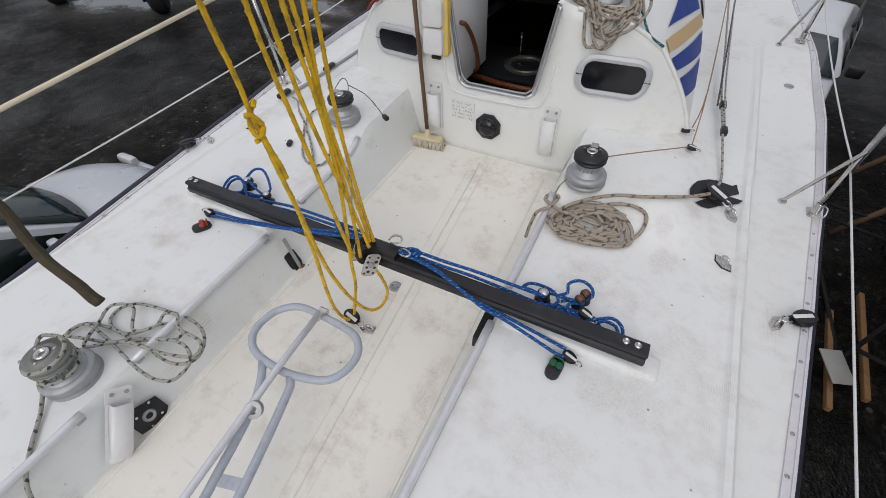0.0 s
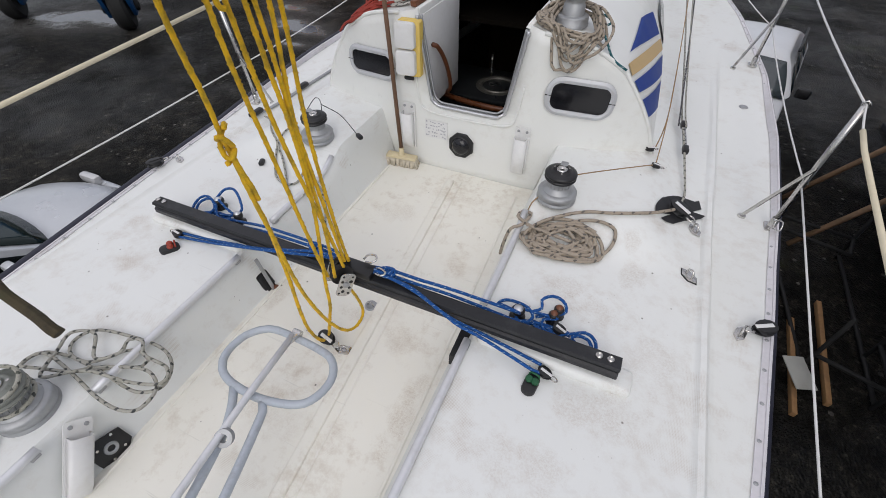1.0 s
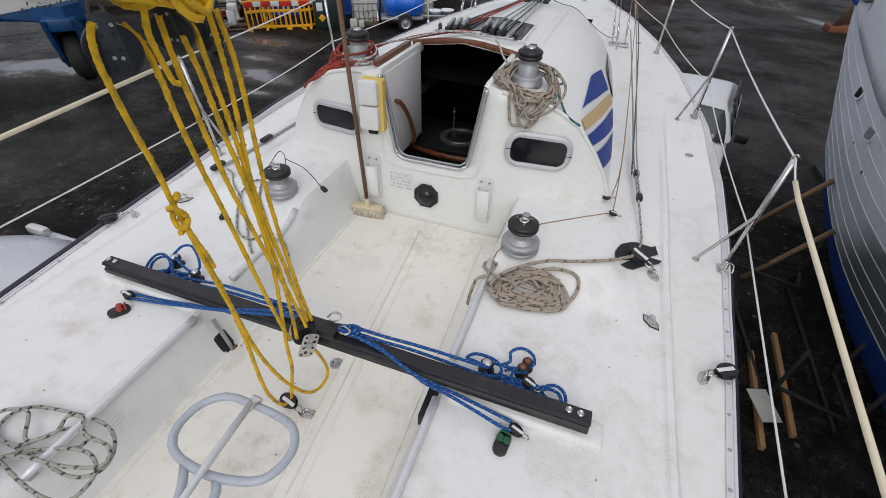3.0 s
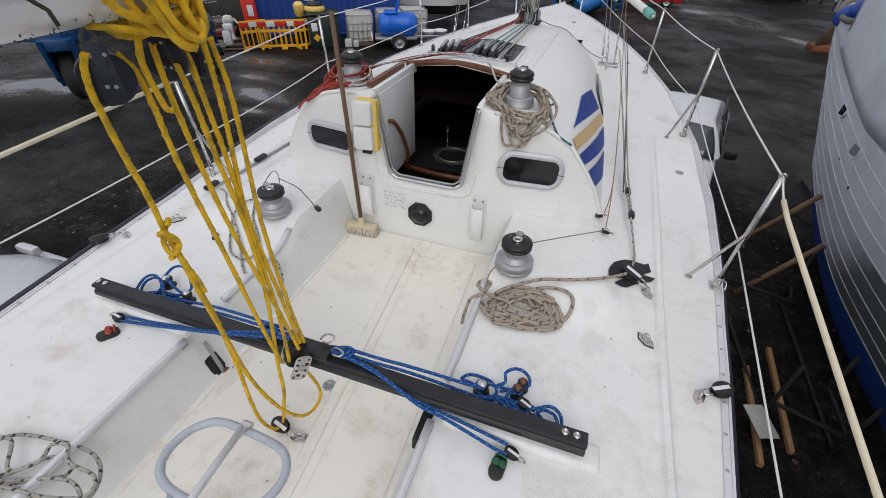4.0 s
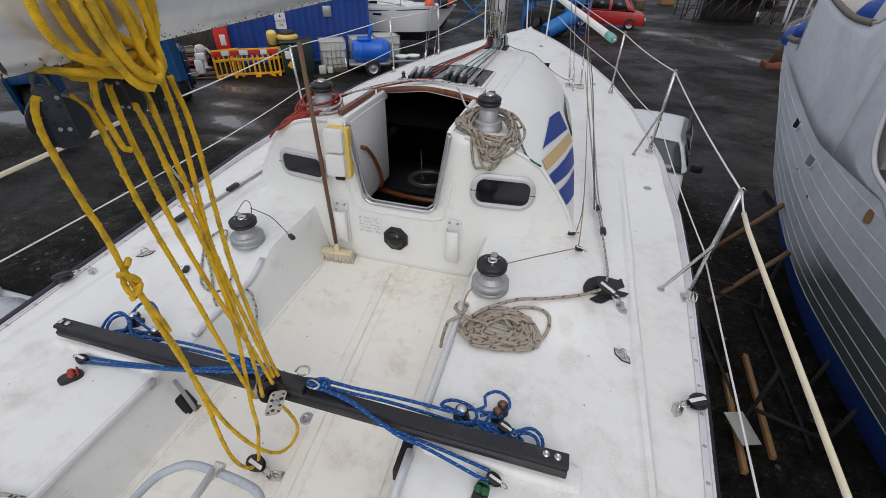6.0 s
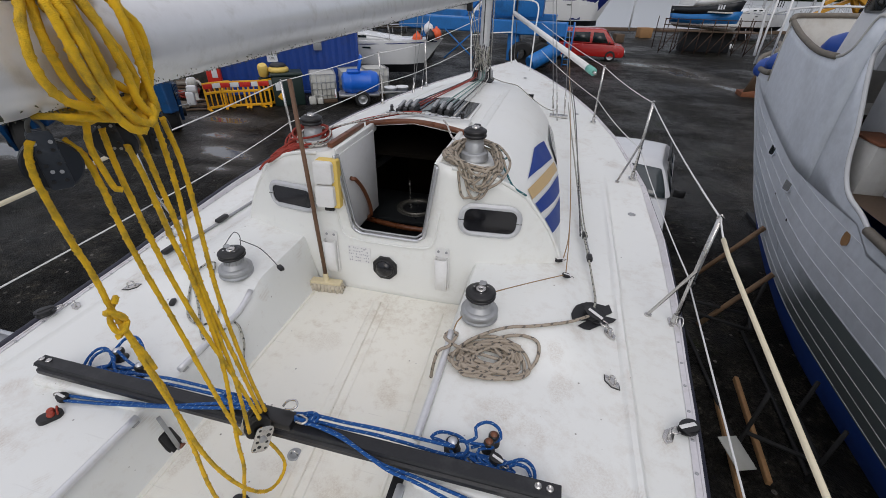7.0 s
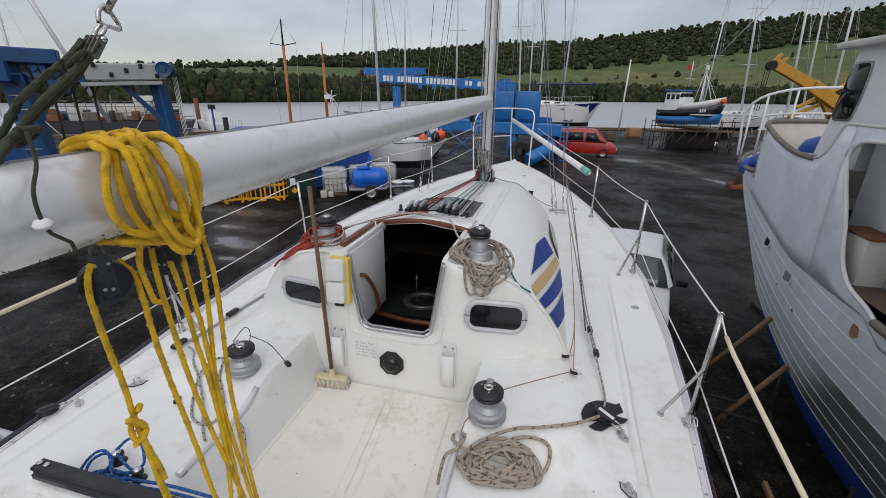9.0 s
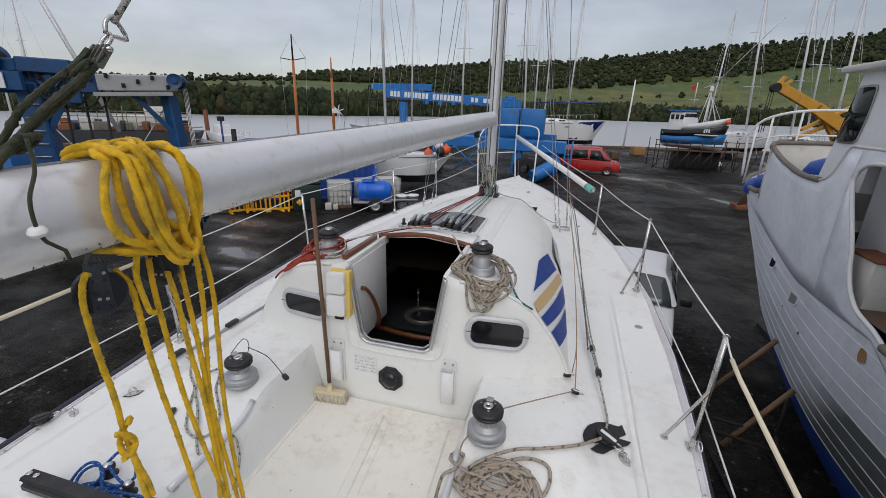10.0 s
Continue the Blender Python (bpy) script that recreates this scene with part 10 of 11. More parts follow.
# ---- boat hoists ----
def beam(bm, a, b, w, h):
    A, B = Vector(a), Vector(b)
    d = B - A
    L = d.length
    rot = d.to_track_quat("Y", "Z").to_matrix().to_4x4()
    box(bm, (0, 0, 0), (w, L, h), min(w, h) * 0.08, Matrix.Translation((A + B) / 2) @ rot, 1)


def bars_of_letters(a, b, size, parent, n, mt, up=Vector((0, 0, 1)), seed=1):
    """Plain bars in place of a firm's name along a beam."""
    A, B = Vector(a), Vector(b)
    d = (B - A) / n
    rnd = random.Random(seed)
    rot = d.to_track_quat("X", "Z").to_matrix().to_4x4()
    for i in range(n):
        if rnd.random() < 0.12:
            continue
        bm = bmesh.new()
        box(bm, (0, 0, 0), (d.length * rnd.uniform(0.62, 0.8), 0.03, size), 0.0, Matrix.Translation(A + d * (i + 0.5)) @ rot)
        part("name_bar", bm, mt, parent)


def build_near_hoist():
    th = thing("boat_hoist", pose(0, 0, GZ), "blue travelling boat hoist with grey cross beam", "boat hoist")
    A, B = Vector((-12.9, 6.1, 0)), Vector((-10.6, 8.75, 0))
    def piece(nm, a, b, w, h, mt):
        bm = bmesh.new()
        beam(bm, a, b, w, h)
        return part(nm, bm, M[mt], th)
    piece("leg", A + Vector((0.45, 0.35, 0.8)), A + Vector((0.30, 0.25, 4.6)), 0.5, 0.5, "hoist_blue")
    piece("leg", B + Vector((0.18, 0, 0.75)), B + Vector((-0.12, 0, 4.4)), 0.34, 0.34, "hoist_blue")
    piece("base_beam", Vector((-16.6, 5.25, 1.62)), Vector((-11.9, 6.0, 1.62)), 0.6, 0.45, "hoist_blue")
    piece("base_beam", B + Vector((-1.1, 1.0, 1.45)), B + Vector((0.1, 0.0, 1.45)), 0.5, 0.4, "hoist_blue")
    mid = A.lerp(B, 0.52)
    piece("cross_beam", A + Vector((-0.3, 0, 4.63)), mid + Vector((0, 0, 4.67)), 0.58, 0.60, "hoist_blue")
    piece("cross_beam", mid + Vector((-0.06, -0.06, 4.67)), B + Vector((0.15, 0.1, 4.74)), 0.5, 0.44, "hoist_grey")
    piece("beam_flange", mid + Vector((-0.1, -0.1, 4.36)), B + Vector((0.05, 0.0, 4.44)), 0.72, 0.10, "hoist_grey")
    piece("trolley", A.lerp(B, 0.30) + Vector((0.05, -0.12, 4.28)), A.lerp(B, 0.42) + Vector((0.05, -0.12, 4.28)), 0.5, 0.34, "hoist_blue")
    for q in range(10):      # rungs and brackets up the near leg, bolted plates on the beam
        bm = bmesh.new()
        tube(bm, [A + Vector((0.35, -0.05, 1.1 + 0.33 * q)), A + Vector((0.68, 0.12, 1.1 + 0.33 * q))], 0.018, 6)
        part("rung", bm, M["galv"], th)
        bm = bmesh.new()
        box(bm, (0, 0, 0), (0.09, 0.05, 0.12), 0.01, Matrix.Translation(A.lerp(B, 0.08 + 0.1 * q) + Vector((0.22, -0.20, 4.62 + 0.12 * (q % 3)))) @ pose(0, 0, 0, 0, 0, 49))
        part("bolt_plate", bm, M["tyre"], th)
    for a, b in ((A + Vector((0.5, 0.2, 3.2)), A.lerp(B, 0.35) + Vector((0, -0.1, 4.4))), (B + Vector((0, -0.1, 3.3)), A.lerp(B, 0.75) + Vector((0, -0.1, 4.4)))):
        piece("knee_brace", a, b, 0.14, 0.14, "hoist_blue")
    for q in range(3):
        bm = bmesh.new()
        c0 = A.lerp(B, 0.30 + 0.12 * q)
        tube(bm, [c0 + Vector((0.1, -0.1, 4.3)), c0 + Vector((0.25, -0.25, 2.4 - 0.3 * q))], 0.03, 6)
        part("sling", bm, M["tyre"], th)
    for q in range(5):
        h0 = A.lerp(B, 0.12 + 0.06 * q)
        bm = bmesh.new()
        tube(bm, smooth_path([h0 + Vector((0.1, -0.32, 4.9)), h0 + Vector((0.25, -0.2, 4.3 - 0.07 * q)), h0 + Vector((0.55, 0.25, 4.22 - 0.05 * q)), h0 + Vector((0.8, 0.6, 4.75))], 0.1), 0.022, 6)
        part("hose", bm, M["tyre"], th)
    for q in range(4):
        bm = bmesh.new()
        tube(bm, [B + Vector((0.42 + 0.05 * q, 0.02, 4.6)), B + Vector((0.62 + 0.05 * q, -0.1, 1.2))], 0.010, 5)
        part("sling_wire", bm, M["wire"], th)
    piece("cross_beam", A + Vector((0.35, 0.15, 5.0)), A + Vector((-8.0, -3.5, 4.90)), 0.4, 0.30, "hoist_blue")
    piece("hoist_motor", A + Vector((0.30, 0.1, 5.02)), A + Vector((1.1, 0.85, 5.0)), 0.40, 0.36, "hoist_blue")
    piece("name_beam", A + Vector((0.75, -0.15, 4.62)), A + Vector((-8.0, -3.65, 4.52)), 0.12, 0.44, "hoist_blue")
    n0, n1 = A + Vector((0.55, -0.34, 4.62)), A + Vector((-7.5, -3.58, 4.53))
    bars_of_letters(n1, n0, 0.36, th, 16, M["letter"])
    for p, r in ((A + Vector((-0.2, -0.2, 5.15)), 0.34), (A + Vector((0.55, 0.7, 4.75)), 0.26), (B + Vector((0.22, 0.05, 4.80)), 0.20)):
        bm = bmesh.new()
        lathe(bm, [(0, -0.33), (r * 0.35, -0.36), (r * 0.4, -0.33), (r * 0.8, -0.33), (r, -0.35), (r, -0.30), (r * 0.7, -0.28), (r * 0.7, 0.28), (r, 0.30), (r, 0.35), (r * 0.8, 0.33), (r * 0.4, 0.33), (r * 0.35, 0.36), (0, 0.36)], 20, Matrix.Translation(p) @ pose(0, 0, 0, 90, 0, 35))
        part("drum", bm, M["hoist_blue"], th)
        bm = bmesh.new()
        lathe(bm, [(r * 0.8, -0.27), (r * 0.8, 0.27)], 20, Matrix.Translation(p) @ pose(0, 0, 0, 90, 0, 35))
        part("cable", bm, M["tyre"], th)
    bm = bmesh.new()
    box(bm, (0, 0, 0), (1.7, 1.2, 1.5), 0.06, pose(A.x - 1.6, A.y + 0.1, 2.0, 0, 0, 25))
    part("engine_cabinet", bm, M["hoist_bright"], th)
    for i in range(6):
        bm = bmesh.new()
        box(bm, (0, 0, 0), (1.5, 0.05, 0.10), 0.01, pose(A.x - 1.55, A.y - 0.62, 1.45 + 0.2 * i, 0, 0, 25))
        part("louvre", bm, M["hoist_blue"], th)
    for x, y in ((-12.35, 5.95), (-16.2, 5.3), (-11.0, 9.25)):
        m = pose(x, y, 0.0, 0, 0, 138)
        bm = bmesh.new()
        lathe(bm, [(0.28, -0.2), (0.54, -0.2), (0.6, -0.12), (0.6, 0.12), (0.54, 0.2), (0.28, 0.2)], 24, m @ pose(0, 0, 0.6, 90, 0, 0))
        wheel_tyre = part("tyre", bm, M["tyre"], th)
        bm = bmesh.new()
        lathe(bm, [(0, 0.1), (0.28, 0.18), (0.28, -0.18), (0, -0.1)], 18, m @ pose(0, 0, 0.6, 90, 0, 0))
        part("hub", bm, M["tyre"], wheel_tyre)
        for sd in (-1, 1):           # fork cheeks either side, tapering to the axle
            bm = bmesh.new()
            plate(bm, [(-0.75, 1.55), (0.65, 1.55), (0.62, 1.05), (0.22, 0.38), (-0.2, 0.36), (-0.62, 0.95)], 0.09, m @ pose(0, sd * 0.30 + 0.045, 0, 90, 0, 0), 0.01)
            part("fork_cheek", bm, M["hoist_blue"], th)
            bm = bmesh.new()
            lathe(bm, [(0.13, 0), (0.13, 0.09), (0.09, 0.10), (0.08, 0.05), (0, 0.05)], 14, m @ pose(0, sd * 0.345, 0.56, -90 * sd, 0, 0))
            part("axle_end", bm, M["tyre"], th)
        bm = bmesh.new()
        box(bm, (0, 0, 1.42), (1.3, 0.6, 0.28), 0.04, m)
        part("fork_crown", bm, M["hoist_blue"], th)
    for i in range(9):       # ladder on the leg
        bm = bmesh.new()
        z = 1.0 + 0.36 * i
        tube(bm, [(B.x + 0.62, B.y - 0.1, z), (B.x + 0.72, B.y + 0.25, z)], 0.015, 6)
        part("rung", bm, M["galv"], th)
    for a, b in ((A + Vector((0.2, 0.1, 4.2)), A + Vector((1.6, 1.2, 1.6))), (B + Vector((-0.2, 0, 4.2)), B + Vector((-1.3, -1.0, 2.0)))):
        bm = bmesh.new()
        tube(bm, [a, b], 0.015, 6)
        part("sling_wire", bm, M["wire"], th)


def build_far_hoist():
    th = thing("boat_hoist", pose(0, 0, 0), "bright blue travelling boat hoist at the quay", "boat hoist")
    def piece(nm, a, b, w, h):
        bm = bmesh.new()
        beam(bm, a, b, w, h)
        return part(nm, bm, M["hoist_bright"], th)
    piece("name_beam", (-25.6, 60, 3.62), (-5.6, 60, 2.62), 0.8, 1.2)
    bars_of_letters((-24.6, 59.55, 3.58), (-13.8, 59.55, 3.06), 0.75, th, 20, M["letter"], seed=3)
    bars_of_letters((-12.6, 59.55, 3.0), (-8.4, 59.55, 2.78), 0.6, th, 7, M["letter"], seed=4)
    piece("top_beam", (-28.5, 62, 4.6), (-19.0, 62, 4.6), 0.7, 0.9)
    for x in (-22.8, -7.0):
        piece("leg", (x, 60.4, -2.4), (x, 60.4, 3.6), 1.0, 0.9)
    for i in range(6):
        piece("bracket", (-19 + 2.0 * i, 59.7, 2.2), (-19 + 2.0 * i, 59.7, 2.9), 0.5, 0.3)
    # low chassis and power pack of a second machine close behind the bow
    th = thing("hoist_chassis", pose(0, 0, 0), "bright blue hoist chassis with square cabinets", "hoist chassis")
    piece("chassis_beam", (-9.5, 27.6, -0.25), (0.9, 27.6, -0.45), 1.2, 0.75)
    piece("chassis_beam", (-9.5, 30.5, 0.15), (0.2, 30.5, 0.0), 0.5, 0.4)
    for x, w in ((-2.9, 1.35), (-1.35, 1.5)):
        bm = bmesh.new()
        box(bm, (x, 28.0, 1.05), (w, 1.6, 1.75), 0.06)
        cab = part("cabinet", bm, M["hoist_bright"], th)
        bm = bmesh.new()
        box(bm, (x, 27.18, 1.05), (w * 0.86, 0.03, 1.5), 0.01)
        part("cabinet_door", bm, M["hoist_bright"], cab)
    piece("strut", (-4.6, 27.8, 0.1), (-3.2, 27.8, 2.3), 0.25, 0.25)
    piece("strut", (-5.8, 28.4, -0.2), (-4.0, 28.0, 1.6), 0.25, 0.25)
    for x in (-7.8, -2.2, 0.2):
        piece("leg", (x, 27.6, -2.3), (x, 27.6, -0.4), 0.7, 0.7)
    for x, y in ((-1.6, 26.6), (-0.4, 26.8), (-7.8, 26.8)):
        bm = bmesh.new()
        lathe(bm, [(0.3, -0.3), (0.62, -0.3), (0.7, -0.2), (0.7, 0.2), (0.62, 0.3), (0.3, 0.3)], 22, pose(x, y, GZ + 0.7, 90, 0, 20))
        part("tyre", bm, M["tyre"], th)
    bm = bmesh.new()
    lathe(bm, [(0, -1.0), (0.38, -1.0), (0.42, -0.9), (0.42, 0.9), (0.38, 1.0), (0, 1.0)], 20, pose(-0.2, 25.9, GZ + 0.75, 0, 68, 40))
    part("ballast_tube", bm, M["hoist_bright"], th)
    for a, b in (((-6.5, 27.0, -0.6), (-4.5, 27.0, -2.3)), ((-4.5, 27.0, -0.6), (-6.5, 27.0, -2.3)), ((0.9, 27.0, 0), (0.9, 27.0, -2.4)), ((1.3, 27.0, 0), (1.3, 27.0, -2.4))):
        bm = bmesh.new()
        tube(bm, [a, b], 0.05, 6)
        part("brace", bm, M["hoist_bright"], th)
    for i in range(8):
        bm = bmesh.new()
        tube(bm, [(0.9, 27, -2.3 + 0.3 * i), (1.3, 27, -2.3 + 0.3 * i)], 0.03, 6)
        part("rung", bm, M["hoist_bright"], th)


build_near_hoist()
build_far_hoist()


# ---- other boats ----
def yacht_hull(m, L, B, F, lab, flash=None, group="boats ashore", dr=1.1):
    """A yacht on its keel, bow along +y: topsides, deck, coachroof, windows, keel."""
    th = thing("yacht", m, lab, "yacht", group)
    st = [(0, 0.70), (0.15, 0.86), (0.35, 1.0), (0.55, 1.0), (0.72, 0.86), (0.86, 0.56), (0.95, 0.24), (1.0, 0.02)]
    def section(f):
        return float(np.interp(f, [s[0] for s in st], [s[1] for s in st])) * B / 2
    bm, ba = bmesh.new(), bmesh.new()
    rows, rowa = [], []
    for i in range(25):
        f = i / 24
        y, h = L * (f - 0.5), section(f)
        sh = F * (1 + 0.22 * f * f)
        rake = 0.10 * L * sstep(0.8, 1.0, f)
        pr = [(h, sh), (h * 0.98, sh * 0.55), (h * 0.86, 0.0)]
        rows.append([bm.verts.new((x, y - rake * (1 - z / sh), z)) for x, z in pr] + [bm.verts.new((-x, y - rake * (1 - z / sh), z)) for x, z in pr])
        pa = [(h * 0.86, 0.0), (h * 0.5, -0.42), (0.0, -0.6 * max(0.1, math.sin(math.pi * min(1, f + 0.08))))]
        rowa.append([ba.verts.new((x, y - rake, z)) for x, z in pa] + [ba.verts.new((-x, y - rake, z)) for x, z in pa[-2::-1]])
    for a, b in zip(rows, rows[1:]):
        for i in (0, 1, 3, 4):
            bm.faces.new((a[i], b[i], b[i + 1], a[i + 1]))
        bm.faces.new((a[0], b[0], b[3], a[3]))
    bm.faces.new([rows[0][i] for i in (0, 1, 2, 5, 4, 3)])
    for a, b in zip(rowa, rowa[1:]):
        for i in range(4):
            ba.faces.new((a[i], b[i], b[i + 1], a[i + 1]))
    bmesh.ops.recalc_face_normals(bm, faces=bm.faces)
    bmesh.ops.recalc_face_normals(ba, faces=ba.faces)
    part("hull", bm, M["hull_w"], th)
    part("underbody", ba, M["antifoul"], th)
    bm = bmesh.new()
    prism(bm, [(-L * 0.10, -0.5), (L * 0.12, -0.5), (L * 0.06, -dr), (-L * 0.08, -dr)], 0.12)
    part("keel", bm, M["antifoul"], th)
    bm = bmesh.new()
    prism(bm, [(-L * 0.18, F), (-L * 0.17, F + 0.45), (L * 0.05, F + 0.42), (L * 0.22, F + 0.2), (L * 0.26, F + 0.1)], B * 0.30, None, 0.18)
    bmesh.ops.bevel(bm, geom=bm.edges[:], offset=0.06, segments=2, affect="EDGES")
    part("coachroof", bm, M["hull_w"], th)
    for sx in (-1, 1):
        for k in range(3):
            y = -L * 0.12 + L * 0.10 * k
            bm = bmesh.new()
            box(bm, (sx * (B * 0.30 - 0.035), y, F + 0.24), (0.03, L * 0.055, 0.11), 0.01)
            part("window", bm, M["glass"], th)
        bm = bmesh.new()
        box(bm, (sx * (section(0.62) * 0.995), L * 0.12, F * 0.8), (0.03, L * 0.05, 0.08), 0.01)
        part("hull_port", bm, M["glass"], th)
        bm = bmesh.new()
        tube(bm, [(sx * (section(f) + 0.01), L * (f - 0.5), F * (1 + 0.22 * f * f) - 0.12) for f in (0.02, 0.2, 0.4, 0.6, 0.75, 0.88, 0.97)], 0.02, 6)
        part("cove_line", bm, M["navy"], th)
        for k in range(6):
            f = 0.1 + 0.16 * k
            bm = bmesh.new()
            tube(bm, [(sx * section(f) * 0.96, L * (f - 0.5), F * (1 + .22 * f * f)), (sx * section(f) * 0.96, L * (f - 0.5), F * (1 + .22 * f * f) + 0.6)], 0.014, 6)
            part("stanchion", bm, M["steel"], th)
        bm = bmesh.new()
        tube(bm, [(sx * section(0.1 + 0.16 * k) * 0.96, L * (0.1 + 0.16 * k - 0.5), F * (1 + .22 * (0.1 + .16 * k) ** 2) + 0.6) for k in range(6)], 0.008, 6)
        part("guard_wire", bm, M["wire"], th)
    if flash:
        for sx in (-1, 1):
            bm = bmesh.new()
            V = []
            for i in range(7):
                f = 0.74 + 0.24 * i / 6
                rk = 0.10 * L * sstep(0.8, 1.0, f)
                lo = F * (0.10 + 0.0 * i)
                sh = F * (1 + 0.22 * f * f)
                a = lo + (sh - lo) * 0.0
                V.append([bm.verts.new((sx * (section(f - 0.10 * (1 - k)) * (0.87 + 0.13 * k) + 0.015), L * (f - 0.10 * (1 - k) - 0.5) - rk * (1 - k) * 0.6, sh * (0.05 + 0.93 * k))) for k in (0, 0.5, 1)])
            for a, b in zip(V, V[1:]):
                for i in range(2):
                    bm.faces.new((a[i], b[i], b[i + 1], a[i + 1]))
            part("bow_flash", bm, M["navy"], th, "navy blue bow flash")
    for y in (-L * 0.25, L * 0.2):
        for sx in (-1, 1):
            bm = bmesh.new()
            tube(bm, [(sx * B * 0.42, y, -0.1), (sx * B * 0.55, y, -dr)], 0.04, 6)
            part("shore_leg", bm, M["galv"], th)
    return th


white = yacht_hull(pose(-9.65, 20.35, GZ + 0.80, 0, 0, -85), 9.4, 3.0, 0.95, "white sailing yacht ashore on its keel", None, "boats ashore", 0.80)
yacht_hull(pose(-0.6, 42.5, GZ + 1.75, 0, 0, -82), 10.0, 3.1, 1.5, "white yacht with navy bow flash ashore", True, "boats ashore", 1.75)
yacht_hull(pose(22.0, 47.0, GZ + 1.2, 0, 0, 160), 9.5, 3.0, 1.2, "white yacht ashore behind the scaffold", None, "boats ashore", 1.2)
yacht_hull(pose(18.2, 52.0, GZ + 1.2, 0, 0, 130), 9.0, 2.9, 1.2, "pale yacht ashore beyond the fishing boat", None, "boats ashore", 1.2)
yacht_hull(pose(-13.5, 47.0, GZ + 1.2, 0, 0, -70), 9.0, 2.9, 1.2, "white yacht ashore near the quay", None, "boats ashore", 1.2)
yacht_hull(pose(-19.5, 45.5, GZ + 1.0, 0, 0, 110), 8.0, 2.6, 1.0, "small white yacht ashore near the quay", None, "boats ashore", 1.0)
yacht_hull(pose(24.0, 40.0, GZ + 1.2, 0, 0, 120), 9.5, 3.0, 1.2, "white yacht laid up beside the crane", None, "boats ashore", 1.2)
for x, y, z, mt in ((-6.15, 20.2, -0.55, "orange"), (-5.20, 20.3, -0.32, "orange"), (-5.63, 20.4, -0.12, "letter"), (-5.45, 20.1, -0.42, "fish_black")):
    th = thing("fender", pose(x, y, z), "round float hung on the yacht's bow", "fender", "floats on the yacht")
    bm = bmesh.new()
    lathe(bm, [(0, -0.26), (0.15, -0.22), (0.25, -0.02), (0.2, 0.16), (0.06, 0.26), (0.04, 0.32), (0, 0.32)], 16)
    part("body", bm, M[mt], th)


def build_far_fisher():
    th = thing("fishing_boat", pose(11.5, 40.2, 0.50, 0, 0, -138) @ Matrix.Diagonal((1.16, 0.74, 0.90, 1.0)), "blue and black fishing boat on a scaffold stage", "fishing boat")
    L, B = 6.6, 2.6
    def sec(f):
        return B / 2 * float(np.interp(f, [0, 0.3, 0.6, 0.85, 1.0], [0.85, 1.0, 0.98, 0.62, 0.04]))
    for nm, z0, z1, mt in (("underbody", -1.55, -1.15, "hull_w"), ("lower_hull", -1.15, -0.45, "fish_blue"), ("upper_hull", -0.45, 0.1, "fish_black"), ("bulwark", 0.1, 0.6, "hull_w")):
        bm = bmesh.new()
        for sx in (-1, 1):
            rows = []
            for i in range(13):
                f = i / 12
                lift = 0.55 * f ** 3
                y = L * (f - 0.5)
                k0 = 0.35 if nm == "underbody" else 0.9
                if nm == "bulwark" and f < 0.5:
                    z1f = z0 + 0.05
                else:
                    z1f = z1
                rows.append([bm.verts.new((sx * sec(f) * {"underbody": 0.35, "lower_hull": 0.93, "upper_hull": 1.0, "bulwark": 1.04}[nm], y, z0 + lift * (z0 + 1.55) / 1.6)), bm.verts.new((sx * sec(f) * {"underbody": 0.93, "lower_hull": 1.0, "upper_hull": 1.04, "bulwark": 1.06}[nm], y + 0.25 * f * f, z1f + lift * (z1 + 1.55) / 1.6))])
            for a, b in zip(rows, rows[1:]):
                bm.faces.new((a[0], b[0], b[1], a[1]))
        bmesh.ops.recalc_face_normals(bm, faces=bm.faces)
        ob = part(nm, bm, M[mt], th)
        md = ob.modifiers.new("thick", "SOLIDIFY")
        md.thickness = 0.06
    bm = bmesh.new()
    box(bm, (0, 0, -0.2), (B * 0.9, L * 0.92, 0.1), 0.02)
    part("deck", bm, M["boat_cream"], th)
    bm = bmesh.new()
    prism(bm, [(-2.9, -0.2), (-2.8, 1.75), (-1.2, 1.8), (-0.9, 1.0), (-0.6, -0.2)], 0.88, None, 0.1)
    part("wheelhouse", bm, M["hull_w"], th)
    for y in (-2.4, -1.8, -1.2):
        for sx in (-1, 1):
            bm = bmesh.new()
            box(bm, (sx * 0.82, y, 1.3), (0.05, 0.40, 0.44), 0.02)
            part("window", bm, M["glass"], th)
    bm = bmesh.new()
    box(bm, (0, -1.95, 1.88), (1.9, 1.9, 0.12), 0.03)
    part("roof", bm, M["fish_blue"], th)
    for cx in (-0.55, 0.0, 0.55):
        bm = bmesh.new()
        box(bm, (0, 0, 0), (0.46, 0.05, 0.52), 0.02, pose(cx * 0.9, -1.0, 1.38, -20, 0, 0))
        part("window", bm, M["glass"], th)
    for a, b, r in (((0, -1.0, 2.2), (0, -1.0, 4.4), 0.05), ((0, 0.8, -0.2), (0, 0.8, 3.6), 0.06), ((-0.9, 1.5, 0.2), (0, 0.8, 3.4), 0.05), ((0.9, 1.5, 0.2), (0, 0.8, 3.4), 0.05), ((-0.6, 0.4, 0.2), (0, 0.8, 4.0), 0.035), ((0.6, 0.4, 0.2), (0, 0.8, 4.0), 0.035), ((0, 0.8, 3.4), (0, 2.9, 0.6), 0.02), ((0, -1.0, 3.6), (0, 0.8, 4.2), 0.02), ((-0.5, -1.0, 2.9), (0.5, -1.0, 2.9), 0.03), ((0, 0.8, 4.0), (0, 6.5, 9.0), 0.04)):
        bm = bmesh.new()
        tube(bm, [a, b], r, 6)
